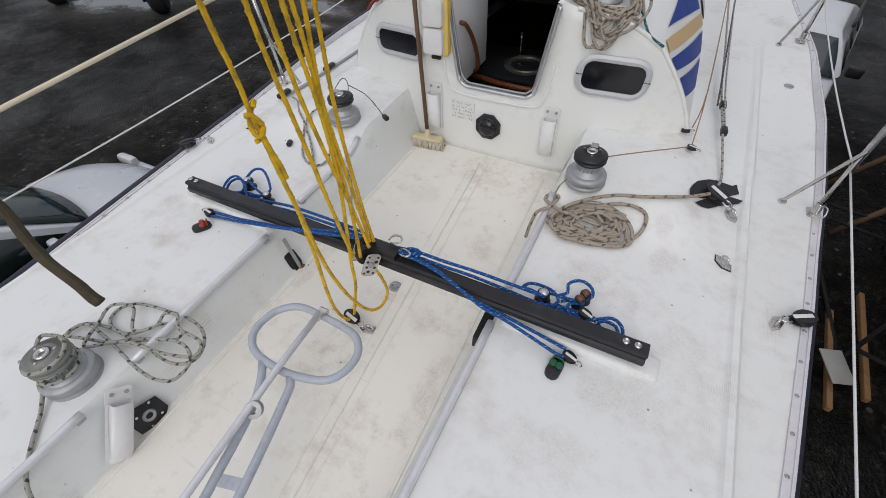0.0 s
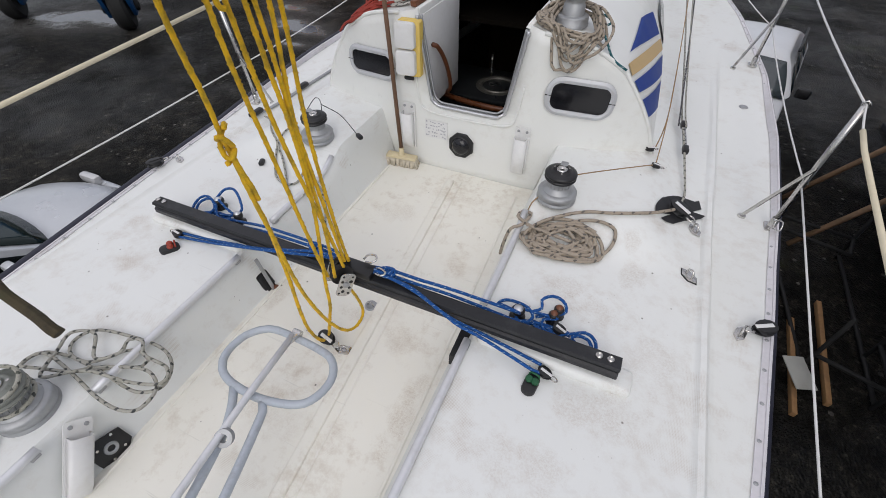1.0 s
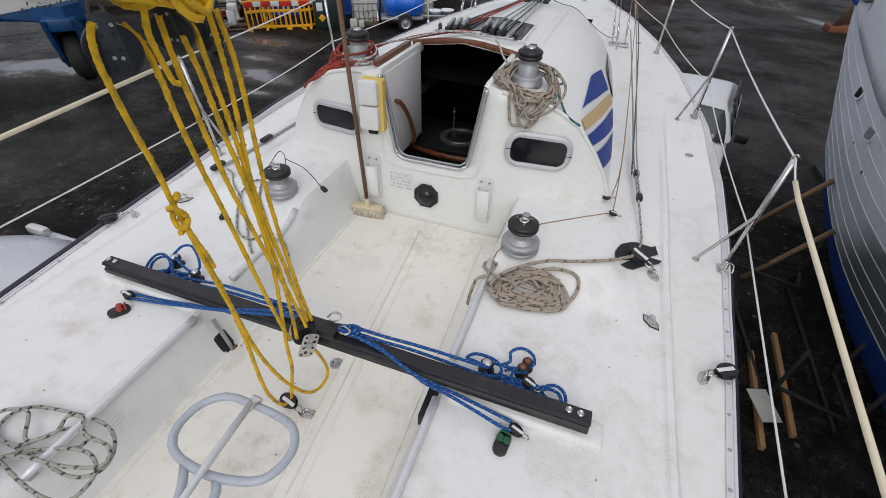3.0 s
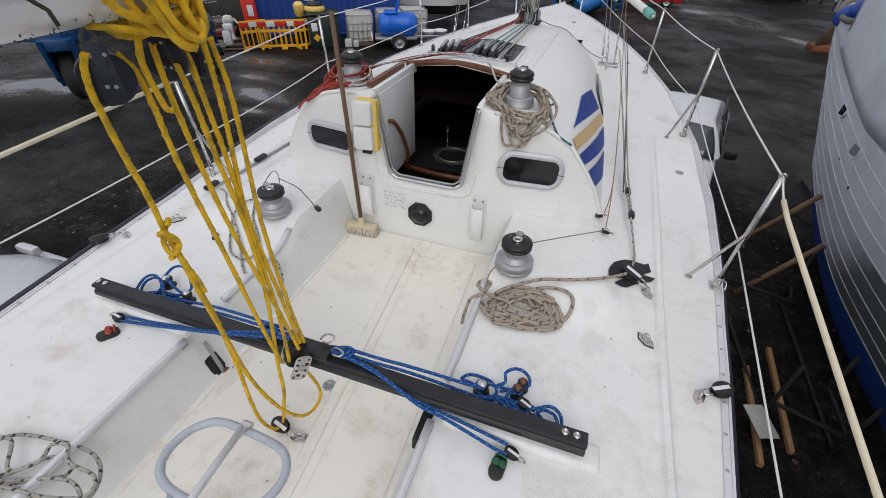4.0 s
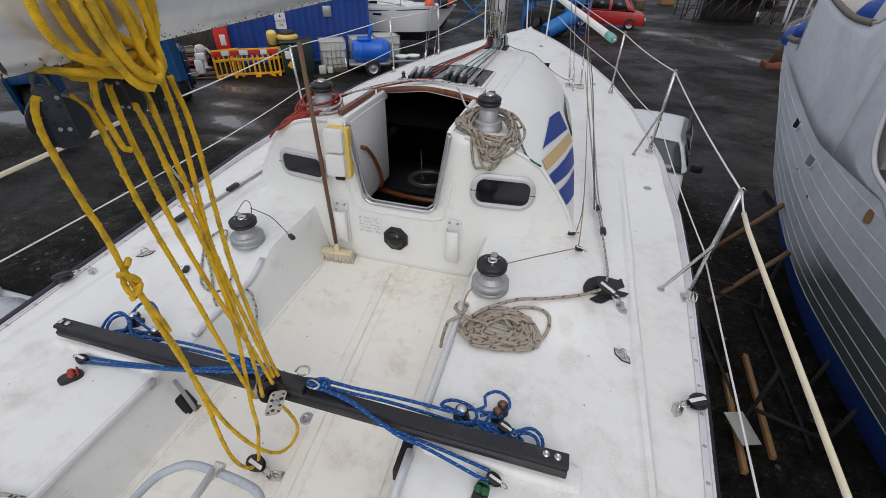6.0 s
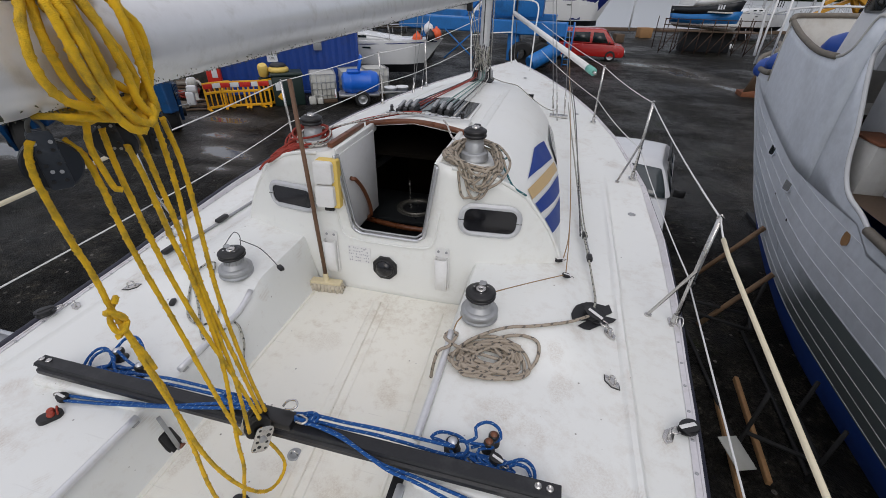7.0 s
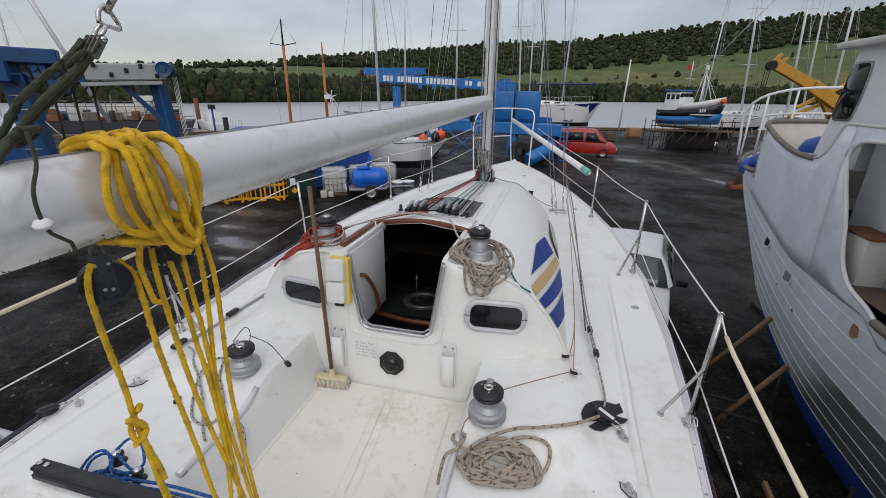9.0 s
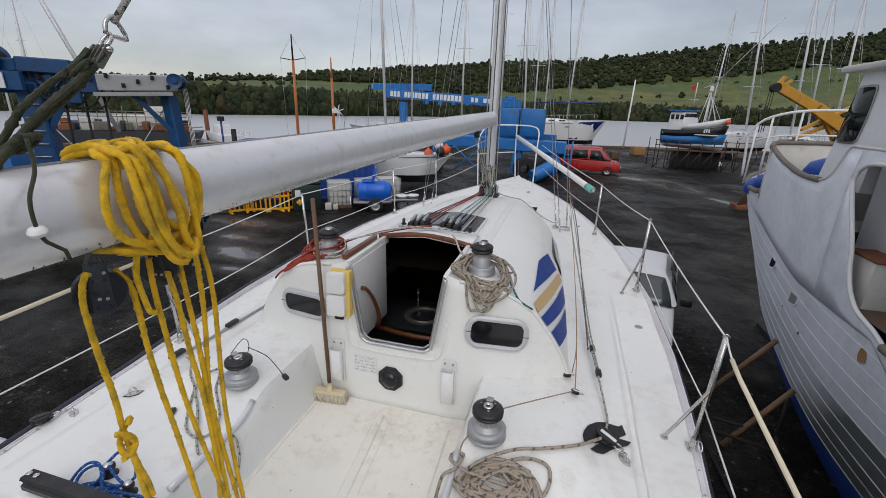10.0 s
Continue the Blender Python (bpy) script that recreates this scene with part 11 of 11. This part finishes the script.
        part("mast_spar", bm, M["mast_grey"], th)
    bm = bmesh.new()
    lathe(bm, [(0, 3.6), (0.18, 3.62), (0.18, 4.0), (0, 4.05)], 12, pose(0, 0.8, 0))
    part("radar", bm, M["letter"], th)
    bm = bmesh.new()
    box(bm, (0, -1.3, 3.9), (0.04, 0.6, 0.4), 0.0)
    part("flag", bm, M["barrier_r"], th)
    for sx in (-1, 1):           # registration kept as bars
        for i in range(5):
            bm = bmesh.new()
            box(bm, (sx * (sec(0.78) * 1.0 + 0.04), L * 0.22 + 0.26 * i, 0.12 + 0.02 * i), (0.03, 0.15, 0.30), 0.0, None)
            part("number_bar", bm, M["letter"], th)
    bm = bmesh.new()
    lathe(bm, [(0, -0.24), (0.16, -0.18), (0.22, 0), (0.16, 0.18), (0, 0.24)], 14, pose(0.2, 3.6, 1.0))
    part("buoy", bm, M["orange"], th)
    # stage and tubes
    st = thing("scaffold_stage", pose(11.5, 39.4, GZ), "scaffold staging of boards and tubes round the boat", "scaffold")
    for i in range(7):
        bm = bmesh.new()
        box(bm, (0, 0.6 - 0.30 * i, 1.52), (7.0, 0.27, 0.06), 0.0)
        part("stage_board", bm, M["timber_dk"], st)
    for i in range(9):
        x = -3.7 + 0.92 * i
        for y in (-1.9, 1.2):
            bm = bmesh.new()
            tube(bm, [(x * 0.93, y, 0), (x * 0.93, y, 2.40 if y < 0 or i < 2 or i > 6 else 1.52)], 0.035, 6)
            part("upright", bm, M["scaffold"], st)
        bm = bmesh.new()
        tube(bm, [(x * 0.93, -1.9, 0.1), (x * 0.93 + 0.9, -1.9, 1.5)], 0.03, 6)
        part("brace", bm, M["scaffold"], st)
    for z in (1.95, 2.35):
        bm = bmesh.new()
        tube(bm, [(-3.5, -1.9, z), (3.5, -1.9, z)], 0.03, 6)
        part("guard_tube", bm, M["scaffold"], st)
    # keel support enlarged and blackened to fill in the shade under the stage
    bm = bmesh.new()
    box(bm, (0.2, 0.5, 0.74), (3.6, 1.2, 1.48), 0.05)
    part("keel_shade_block", bm, M["fish_black"], st)
    for x, y, s, mt, nm, lab in ((8.6, 50.0, (1.3, 0.9, 0.9), "timber", "crate", "plain wooden crate at the quay edge"), (14.3, 42.6, (1.0, 0.35, 0.35), "letter", "float_tank", "white float lying under the staging"), (5.6, 44.0, (0.8, 0.8, 0.7), "timber_dk", "crate", "dark wooden crate near the van")):
        bm = bmesh.new()
        box(bm, (0, 0, s[2] / 2), s, 0.05)
        ob = part(nm, bm, M[mt])
        ob.matrix_basis = pose(x, y, GZ, 0, 0, 20)
        tagged(ob, lab, nm.replace("_", " "))
    # trestle by the grey boat's bow
    tr = thing("trestle", pose(9.75, 21.6, GZ), "orange-brown timber trestle stack by the bow", "trestle")
    for i in range(7):
        bm = bmesh.new()
        tube(bm, [(-0.5 + 0.12 * i, 0.1 * i, 0), (0.1 + 0.05 * i, 0.1 * i, 1.9)], 0.06, 6)
        part("post", bm, M["timber_dk"], tr)
    bm = bmesh.new()
    box(bm, (0.0, 0.3, 0.11), (1.1, 0.8, 0.22), 0.03)
    part("base", bm, M["rust"], tr)


build_far_fisher()


def build_quay_junk():
    rnd = random.Random(21)
    th = thing("timber_stack", pose(-15.0, 13.2, GZ, 0, 0, 40), "stack of wet grey planks and baulks by the wall", "timber stack")
    for lay in range(5):
        for k in range(4):
            bm = bmesh.new()
            box(bm, (rnd.uniform(-0.15, 0.15), -0.45 + 0.3 * k + rnd.uniform(-0.04, 0.04), 0.06 + 0.12 * lay), (rnd.uniform(1.5, 2.4), 0.24, 0.09), 0.012, pose(0, 0, 0, 0, 0, rnd.uniform(-5, 5)))
            part("plank", bm, M["timber_dk"] if rnd.random() < 0.6 else M["cap_wood"], th)
    th = thing("pallet", pose(-13.2, 11.7, GZ, 0, 0, 25), "broken weathered pallet lying on the ground", "pallet")
    for k in range(6):
        bm = bmesh.new()
        box(bm, (0, -0.5 + 0.2 * k, 0.12), (1.2, 0.10, 0.02), 0.003, pose(0, 0, 0, 0, 0, rnd.uniform(-3, 3)))
        part("slat", bm, M["cap_wood"], th)
    for x in (-0.5, 0, 0.5):
        bm = bmesh.new()
        box(bm, (x, 0, 0.055), (0.09, 1.15, 0.10), 0.006)
        part("bearer", bm, M["timber_dk"], th)
    th = thing("hand_pump", pose(-13.3, 12.9, GZ, 0, 0, 15), "white cast hand pump standing by the planks", "pump")
    bm = bmesh.new()
    lathe(bm, [(0, 0), (0.22, 0), (0.22, 0.05), (0.11, 0.10), (0.11, 0.55), (0.19, 0.62), (0.19, 0.80), (0.08, 0.88), (0, 0.88)], 16)
    part("body", bm, M["ibc_white"], th)
    bm = bmesh.new()
    tube(bm, smooth_path([(0, 0, 0.72), (0.25, 0.0, 0.75), (0.34, 0, 0.60)], 0.05), 0.05, 8)
    part("spout", bm, M["ibc_white"], th)
    for k, mt in ((0, "r_red"), (1, "r_grey"), (2, "r_tan")):
        rope("rope_pile", heap((-13.6 + 0.35 * k, 14.6 + 0.2 * k), 0.55, 0.4, 9, 0.03, 50 + k, 0.3 * k, lambda x, y: GZ + 0.03, (), (), 8.0), 0.03, M[mt], "old ropes heaped by the quay wall", 0.08, 6, group="rope piles")


build_quay_junk()


# ---- crane, masts, posts, workboat ----
def build_crane():
    th = thing("mobile_crane", pose(0, 0, 0), "yellow crane with lowered jib behind the boats", "crane")
    for a, b, w in (((12.1, 28, 3.55), (14.3, 28, 2.35), 0.52), ((14.2, 28, 2.42), (16.9, 28, 0.7), 0.62), ((13.9, 28.3, 1.2), (17.6, 28.3, 3.5), 0.16), ((13.7, 28.4, 0.7), (17.4, 28.4, 2.6), 0.16), ((14.8, 28.2, 1.9), (16.4, 28.2, -0.4), 0.2)):
        bm = bmesh.new()
        beam(bm, a, b, 0.35, w)
        part("jib" if w > 0.5 else "brace", bm, M["crane_y"], th)
    bm = bmesh.new()
    lathe(bm, [(0, -0.2), (0.25, -0.2), (0.25, 0.2), (0, 0.2)], 16, pose(12.0, 28, 3.45, 90, 0, 0))
    part("sheave", bm, M["tyre"], th)
    bm = bmesh.new()
    beam(bm, (12.0, 28, 3.5), (12.35, 28, 4.05), 0.3, 0.16)
    beam(bm, (12.3, 28, 3.5), (12.7, 28, 3.85), 0.3, 0.14)
    part("jib_head", bm, M["crane_y"], th)
    for dx in (0, 0.12, 0.24):
        bm = bmesh.new()
        tube(bm, [(11.75 + dx, 28, 3.4), (11.7 + dx, 28, 1.0)], 0.02, 5)
        part("hoist_rope", bm, M["tyre"], th)
    bm = bmesh.new()
    box(bm, (17.5, 29, -0.9), (5.0, 2.6, 1.6), 0.1)
    box(bm, (16.8, 28.6, 0.6), (1.5, 1.4, 1.6), 0.1)
    part("body", bm, M["crane_y"], th)
    for dx in (-1.8, 1.8):
        wheel(th, 17.5 + dx, 27.6, 0.6, 0.4)


def yacht_mast(x, y, zb, zt, r, lean=0.0, spread=(), mt="mast_grey", stays=True, boom=None):
    th = thing("mast", pose(x, y, zb), "bare yacht mast with wire stays", "mast", "masts across the yard")
    H = zt - zb
    bm = bmesh.new()
    tube(bm, [(0, 0, 0), (lean * 0.5, 0, H * 0.5), (lean, 0, H)], r, 8, False, r * 0.75)
    part("spar", bm, M[mt], th)
    for k in spread:
        bm = bmesh.new()
        tube(bm, [(lean * k - 0.9, 0, H * k), (lean * k, 0, H * k + 0.04), (lean * k + 0.9, 0, H * k)], 0.025, 6)
        part("spreader", bm, M[mt], th)
    if stays:
        for dx, dy in ((-1.3, 0.2), (1.3, -0.2), (0.3, 4.5), (-0.5, -4.5)):
            bm = bmesh.new()
            tube(bm, [(dx, dy, -0.2), (lean, 0, H * 0.985)], 0.011, 5)
            part("stay", bm, M["wire"], th)
    if boom:
        bm = bmesh.new()
        tube(bm, [(0, 0, boom[2]), (boom[0], boom[1], boom[2] + 0.1)], 0.10, 8)
        part("boom", bm, M["navy"] if boom[0] > 0 else M["tyre"], th)


build_crane()
for a in ((-8.9, 21.0, -0.5, 12.5, 0.085, -0.35, (0.62,)), (-10.7, 46.8, -0.2, 14.5, 0.11, 0.0, (0.55,)), (-6.1, 45.0, -0.5, 14.5, 0.12, -0.3, (0.5, 0.75)), (-3.4, 43.5, 0.0, 14.0, 0.10, -0.6, (0.55,)),
          (-2.3, 60.0, -1.0, 16.5, 0.11, -0.1, (0.5,)), (19.2, 52.0, -0.3, 14.3, 0.12, -1.1, (0.35, 0.7)), (21.3, 47.0, -0.2, 13.0, 0.12, -0.95, (0.4, 0.7)), (22.3, 46.5, -0.2, 13.0, 0.09, -0.9, (0.5,)), (24.6, 47.0, -0.2, 12.5, 0.11, -0.7, (0.5,)),
          (-66.0, 40.0, -2.0, 15.0, 0.16, 0.4, (0.6,)), (-71.0, 40.0, -2.0, 14.0, 0.14, 0.3, (0.6,)), (-19.3, 45.3, -0.6, 10.5, 0.08, 0.0, (0.6,)), (0.6, 55.0, -1.0, 15.0, 0.10, 0.5, (0.55,)), (16.4, 56.0, -1.0, 13.0, 0.09, 0.5, (0.5,))):
    yacht_mast(*a)
yacht_mast(8.0, 58.0, -2.4, 5.75, 0.11, 0.2, (), "letter", False)
yacht_mast(-3.3, 55.0, -1.0, 15.0, 0.10, -0.2, (0.5,), "mast_grey", True, (7.6, 0, 3.8))
yacht_mast(-16.0, 45.0, -0.8, 13.0, 0.10, 0.1, (0.5,), "mast_grey", True, (-6.0, 0, 3.2))
for x, zt, xt in ((-31.3, 9.4, True), (-26.3, 6.95, False)):
    th = thing("wooden_mast", pose(x, 46, -3.2), "orange varnished wooden mast of a moored boat", "mast", "wooden masts")
    bm = bmesh.new()
    hh = zt + 3.2
    tube(bm, [(0, 0, 0), (0, 0, hh * 0.78)], 0.19, 8, False, 0.15)
    part("lower_mast", bm, M["pole_orange"], th)
    bm = bmesh.new()
    tube(bm, [(0, 0, hh * 0.76), (0, 0, hh)], 0.12, 8, False, 0.07)
    part("topmast", bm, M["tyre"] if xt else M["pole_orange"], th)
    if xt:
        bm = bmesh.new()
        tube(bm, [(-1.7, 0, hh * 0.80), (0, 0, hh * 0.78), (1.7, 0, hh * 0.80)], 0.05, 6)
        part("crosstree", bm, M["tyre"], th)
        for sx in (-1, 1):
            bm = bmesh.new()
            tube(bm, [(sx * 1.7, 0, hh * 0.80), (0, 0, hh * 0.99)], 0.02, 5)
            tube(bm, [(sx * 1.7, 0, hh * 0.80), (sx * 1.4, 0, 0.5)], 0.015, 5)
            part("shroud", bm, M["wire"], th)
th = thing("wind_turbine", pose(-24.4, 44.0, -2.4), "small white wind generator on a pole", "wind turbine")
bm = bmesh.new()
tube(bm, [(0, 0, 0), (0, 0, 3.5)], 0.05, 8)
part("pole", bm, M["letter"], th)
for i in range(6):
    a = radians(60 * i + 20)
    bm = bmesh.new()
    tube(bm, [(0, -0.2, 3.5), (0.75 * math.cos(a), -0.2, 3.5 + 0.75 * math.sin(a))], 0.09, 6, False, 0.03)
    part("blade", bm, M["letter"], th)
bm = bmesh.new()
box(bm, (-0.7, 0.3, 3.5), (0.8, 0.05, 0.5), 0.02)
part("tail", bm, M["letter"], th)
for x, y, zt, mt, r in ((-46.9, 48.0, 0.6, "rust", 0.28), (-40.9, 44.0, -0.5, "navy", 0.12), (-35.7, 40.0, -1.2, "tyre", 0.28)):
    th = thing("mooring_pile", pose(x, y, -6.0), "upright pile standing at the river edge", "pile", "river piles")
    bm = bmesh.new()
    tube(bm, [(0, 0, 0), (0, 0, zt + 6.0)], r, 10)
    part("post", bm, M[mt], th)
    if mt == "navy":
        bm = bmesh.new()
        box(bm, (0, 0, zt + 6.2), (0.9, 0.3, 0.55), 0.05)
        part("lamp_head", bm, M["tyre"], th)


def build_pontoon_side():
    th = thing("workboat", pose(-52.0, 40.0, -3.3, 0, 0, 35), "cluttered grey workboat moored beyond the hoist", "workboat")
    bm = bmesh.new()
    prism(bm, [(-8, 0), (-8.6, 1.3), (8.6, 1.5), (7.2, 0)], 2.6, pose(0, 0, 0, 0, 0, 90))
    part("hull", bm, M["fish_black"], th)
    for x, s, mt in ((2.0, (5.0, 3.0, 1.7), "boat_cream"), (4.0, (2.4, 2.4, 1.2), "boat_cream"), (-5.0, (2.0, 2.0, 1.0), "hoist_blue")):
        bm = bmesh.new()
        box(bm, (x, 0, 1.4 + s[2] / 2 + (1.6 if s[0] == 2.4 else 0)), s, 0.1)
        part("deckhouse", bm, M[mt], th)
    bm = bmesh.new()
    lathe(bm, [(0.35, 3.0), (0.35, 5.2), (0.55, 5.2), (0.55, 5.6), (0, 5.6)], 14, pose(3.5, 0, 0))
    part("funnel", bm, M["fish_black"], th)
    for i in range(18):
        x = -8.2 + i * 0.95
        bm = bmesh.new()
        tube(bm, [(x, -2.5, 1.4), (x, -2.5, 3.6)], 0.05, 5)
        part("rail_post", bm, M["cap_wood"], th)
    for z in (2.3, 3.0, 3.6):
        bm = bmesh.new()
        tube(bm, [(-8.2, -2.5, z), (8.0, -2.5, z)], 0.05, 5)
        part("rail", bm, M["cap_wood"], th)
    rnd = random.Random(77)
    for i in range(26):          # gear heaped on the deck
        bm = bmesh.new()
        x, h = rnd.uniform(-8, 7.5), rnd.uniform(0.4, 1.5)
        box(bm, (x, rnd.uniform(-2.2, -1.2), 1.4 + h / 2), (rnd.uniform(0.4, 1.6), rnd.uniform(0.4, 1.0), h), 0.08, pose(0, 0, 0, 0, 0, rnd.uniform(-2, 2)))
        part("deck_gear", bm, M[rnd.choice(("cap_wood", "timber_dk", "tyre", "boat_cream", "rust", "fish_black"))], th)
    for x, z in ((-6.5, 4.6), (-3.0, 5.4), (0.5, 4.2), (6.2, 4.9), (7.4, 4.0)):
        bm = bmesh.new()
        tube(bm, [(x, -1.5, 1.4), (x + 0.2, -1.5, z)], 0.07, 6)
        part("post", bm, M["cap_wood"], th)
    th = thing("quay_railing", pose(-36.5, 42.0, GZ, 0, 0, -38), "white railing of the gangway at the quay", "railing")
    for z in (0.5, 1.05):
        bm = bmesh.new()
        tube(bm, [(-4, 0, z), (4, 0, z)], 0.04, 6)
        part("rail", bm, M["letter"], th)
    for i in range(7):
        bm = bmesh.new()
        tube(bm, [(-4 + 1.33 * i, 0, 0), (-4 + 1.33 * i, 0, 1.1)], 0.035, 6)
        tube(bm, [(-4 + 1.33 * i, 0, 0.5), (-3.4 + 1.33 * i, 0, 1.05)], 0.03, 6)
        part("rail_post", bm, M["letter"], th)
    th = thing("launch", pose(-43.5, 47.0, -3.3, 0, 0, 60), "small white motor launch moored at the quay", "launch")
    bm = bmesh.new()
    prism(bm, [(-3, 0), (-3.1, 0.9), (3.4, 1.2), (2.4, 0)], 1.1)
    part("hull", bm, M["hull_w"], th)
    bm = bmesh.new()
    prism(bm, [(-1.0, 0.9), (-0.9, 2.2), (0.8, 2.2), (1.3, 1.0)], 0.9, None, 0.12)
    part("cabin", bm, M["hull_w"], th)
    bm = bmesh.new()
    box(bm, (0.78, -0.1, 1.7), (0.06, 1.2, 0.6), 0.02)
    part("window", bm, M["glass"], th)
    # pale diagonal spar beyond the boom
    bm = bmesh.new()
    tube(bm, [(-16.4, 9.2, 6.0), (-14.9, 10.3, 0.6)], 0.07, 8)
    tagged(part("leaning_spar", bm, M["mast_grey"]), "grey spar slung at an angle beside the hoist", "spar")
    # quay edge timbers
    bm = bmesh.new()
    for az in range(-60, 70, 4):
        q = lerp_table(QUAY, az) - 0.4
        q2 = lerp_table(QUAY, az + 4) - 0.4
        a = (q * math.sin(radians(az)), q * math.cos(radians(az)), GZ + 0.15)
        b = (q2 * math.sin(radians(az + 4)), q2 * math.cos(radians(az + 4)), GZ + 0.15)
        beam(bm, a, b, 0.4, 0.35)
    tagged(part("quay_edge", bm, M["timber_dk"]), "dark timber edging along the quay", "quay edge", kind="structure")


build_pontoon_side()


# ---- far woods and hedges ----
def build_woods():
    rnd = random.Random(17)
    base = []
    for k in range(12):          # crown shapes: each a heap of ragged leaf clumps, tall or broad
        vs_all, fs_all, off = [], [], 0
        for c in range(9 if k < 6 else 5):
            a, h = rnd.uniform(0, 6.28), rnd.uniform(0.0, 1.0)
            rad = (1 - 0.55 * h) * rnd.uniform(0.25, 0.75)
            s = rnd.uniform(0.30, 0.52) if c else 0.62
            cen = Vector((rad * math.cos(a), rad * math.sin(a), 0.25 + h * (1.05 if k % 3 else 1.35))) if c else Vector((0, 0, 0.45))
            bm = bmesh.new()
            bmesh.ops.create_icosphere(bm, subdivisions=2 if k < 6 and c < 4 else 1, radius=1.0)
            for v in bm.verts:
                p = v.co.copy()
                n = noise.noise(p * 2.2 + Vector((k * 7.3, c * 1.9, 0))) * 0.5 + noise.noise(p * 5.7 + Vector((c * 2.3, k * 3.1, 0))) * 0.42
                v.co = cen + p * s * (1 + n)
            bm.verts.index_update()
            vs_all.append(np.array([v.co[:] for v in bm.verts]))
            fs_all.append(np.array([[v.index for v in f.verts] for f in bm.faces]) + off)
            off += len(bm.verts)
            bm.free()
        base.append((np.concatenate(vs_all), np.concatenate(fs_all)))
    spots = []
    def put(az, r, h):
        x, y = r * math.sin(radians(az)), r * math.cos(radians(az))
        spots.append((x, y, land(az, r), h))
    for i in range(2700):         # belt along the far shore
        az = rnd.uniform(-85, 50)
        s = lerp_table(SHORE, az)
        depth = 16 + 14 * noise.noise((az * 0.12, 0.3, 0)) + (26 if -12 < az < 6 else 0)
        put(az, s + 3 + max(4, depth) * rnd.random() ** 1.3, rnd.uniform(6.0, 11.5))
    for i in range(3200):         # woods on the ridge, and on the slope ahead
        az = rnd.uniform(-33, 55)
        s = lerp_table(SHORE, az)
        edge = float(np.interp(az, [-33, -25, -18, -8, 2, 10, 30, 55], [400, 300, 190, 190, 215, 262, 295, 310])) + 18 * noise.noise((az * 0.2, 1.7, 0))
        put(az, s + edge + (425 - edge) * rnd.random(), rnd.uniform(6, 11))
    for i in range(380):          # hedges and clumps between the fields
        az = rnd.uniform(-85, 45)
        s = lerp_table(SHORE, az)
        line = rnd.choice((95, 150, 225, 300)) + 25 * math.sin(az * 0.13)
        put(az, s + line + rnd.uniform(-3, 3), rnd.uniform(1.5, 3.8) if rnd.random() < 0.8 else rnd.uniform(5, 8))
    for i in range(260):
        az = rnd.uniform(-70, -28)
        put(az, lerp_table(SHORE, az) + rnd.uniform(385, 425), rnd.uniform(3, 9))
    V, F, off = [], [], 0
    for q, (x, y, z, h) in enumerate(spots):
        vs, fs = base[rnd.randrange(6) + (0 if q < 2700 else 6)]
        a = rnd.uniform(0, 6.28)
        w = h * (rnd.uniform(0.34, 0.58) if q < 2700 else rnd.uniform(0.5, 0.8))
        c, s = math.cos(a) * w, math.sin(a) * w
        V.append(np.stack([x + vs[:, 0] * c - vs[:, 1] * s, y + vs[:, 0] * s + vs[:, 1] * c, z + vs[:, 2] * h * 0.58], 1))
        F.append(fs + off)
        off += len(vs)
    V, F = np.concatenate(V), np.concatenate(F)
    me = bpy.data.meshes.new("far_woods")
    me.from_pydata(V.tolist(), [], F.tolist())
    me.materials.append(M["leaves_far"])
    for p in me.polygons:
        p.use_smooth = True
    ob = new("far_woods", me)
    tagged(ob, "dark green woods and hedges on the far bank", "woods", kind="stuff")


build_woods()
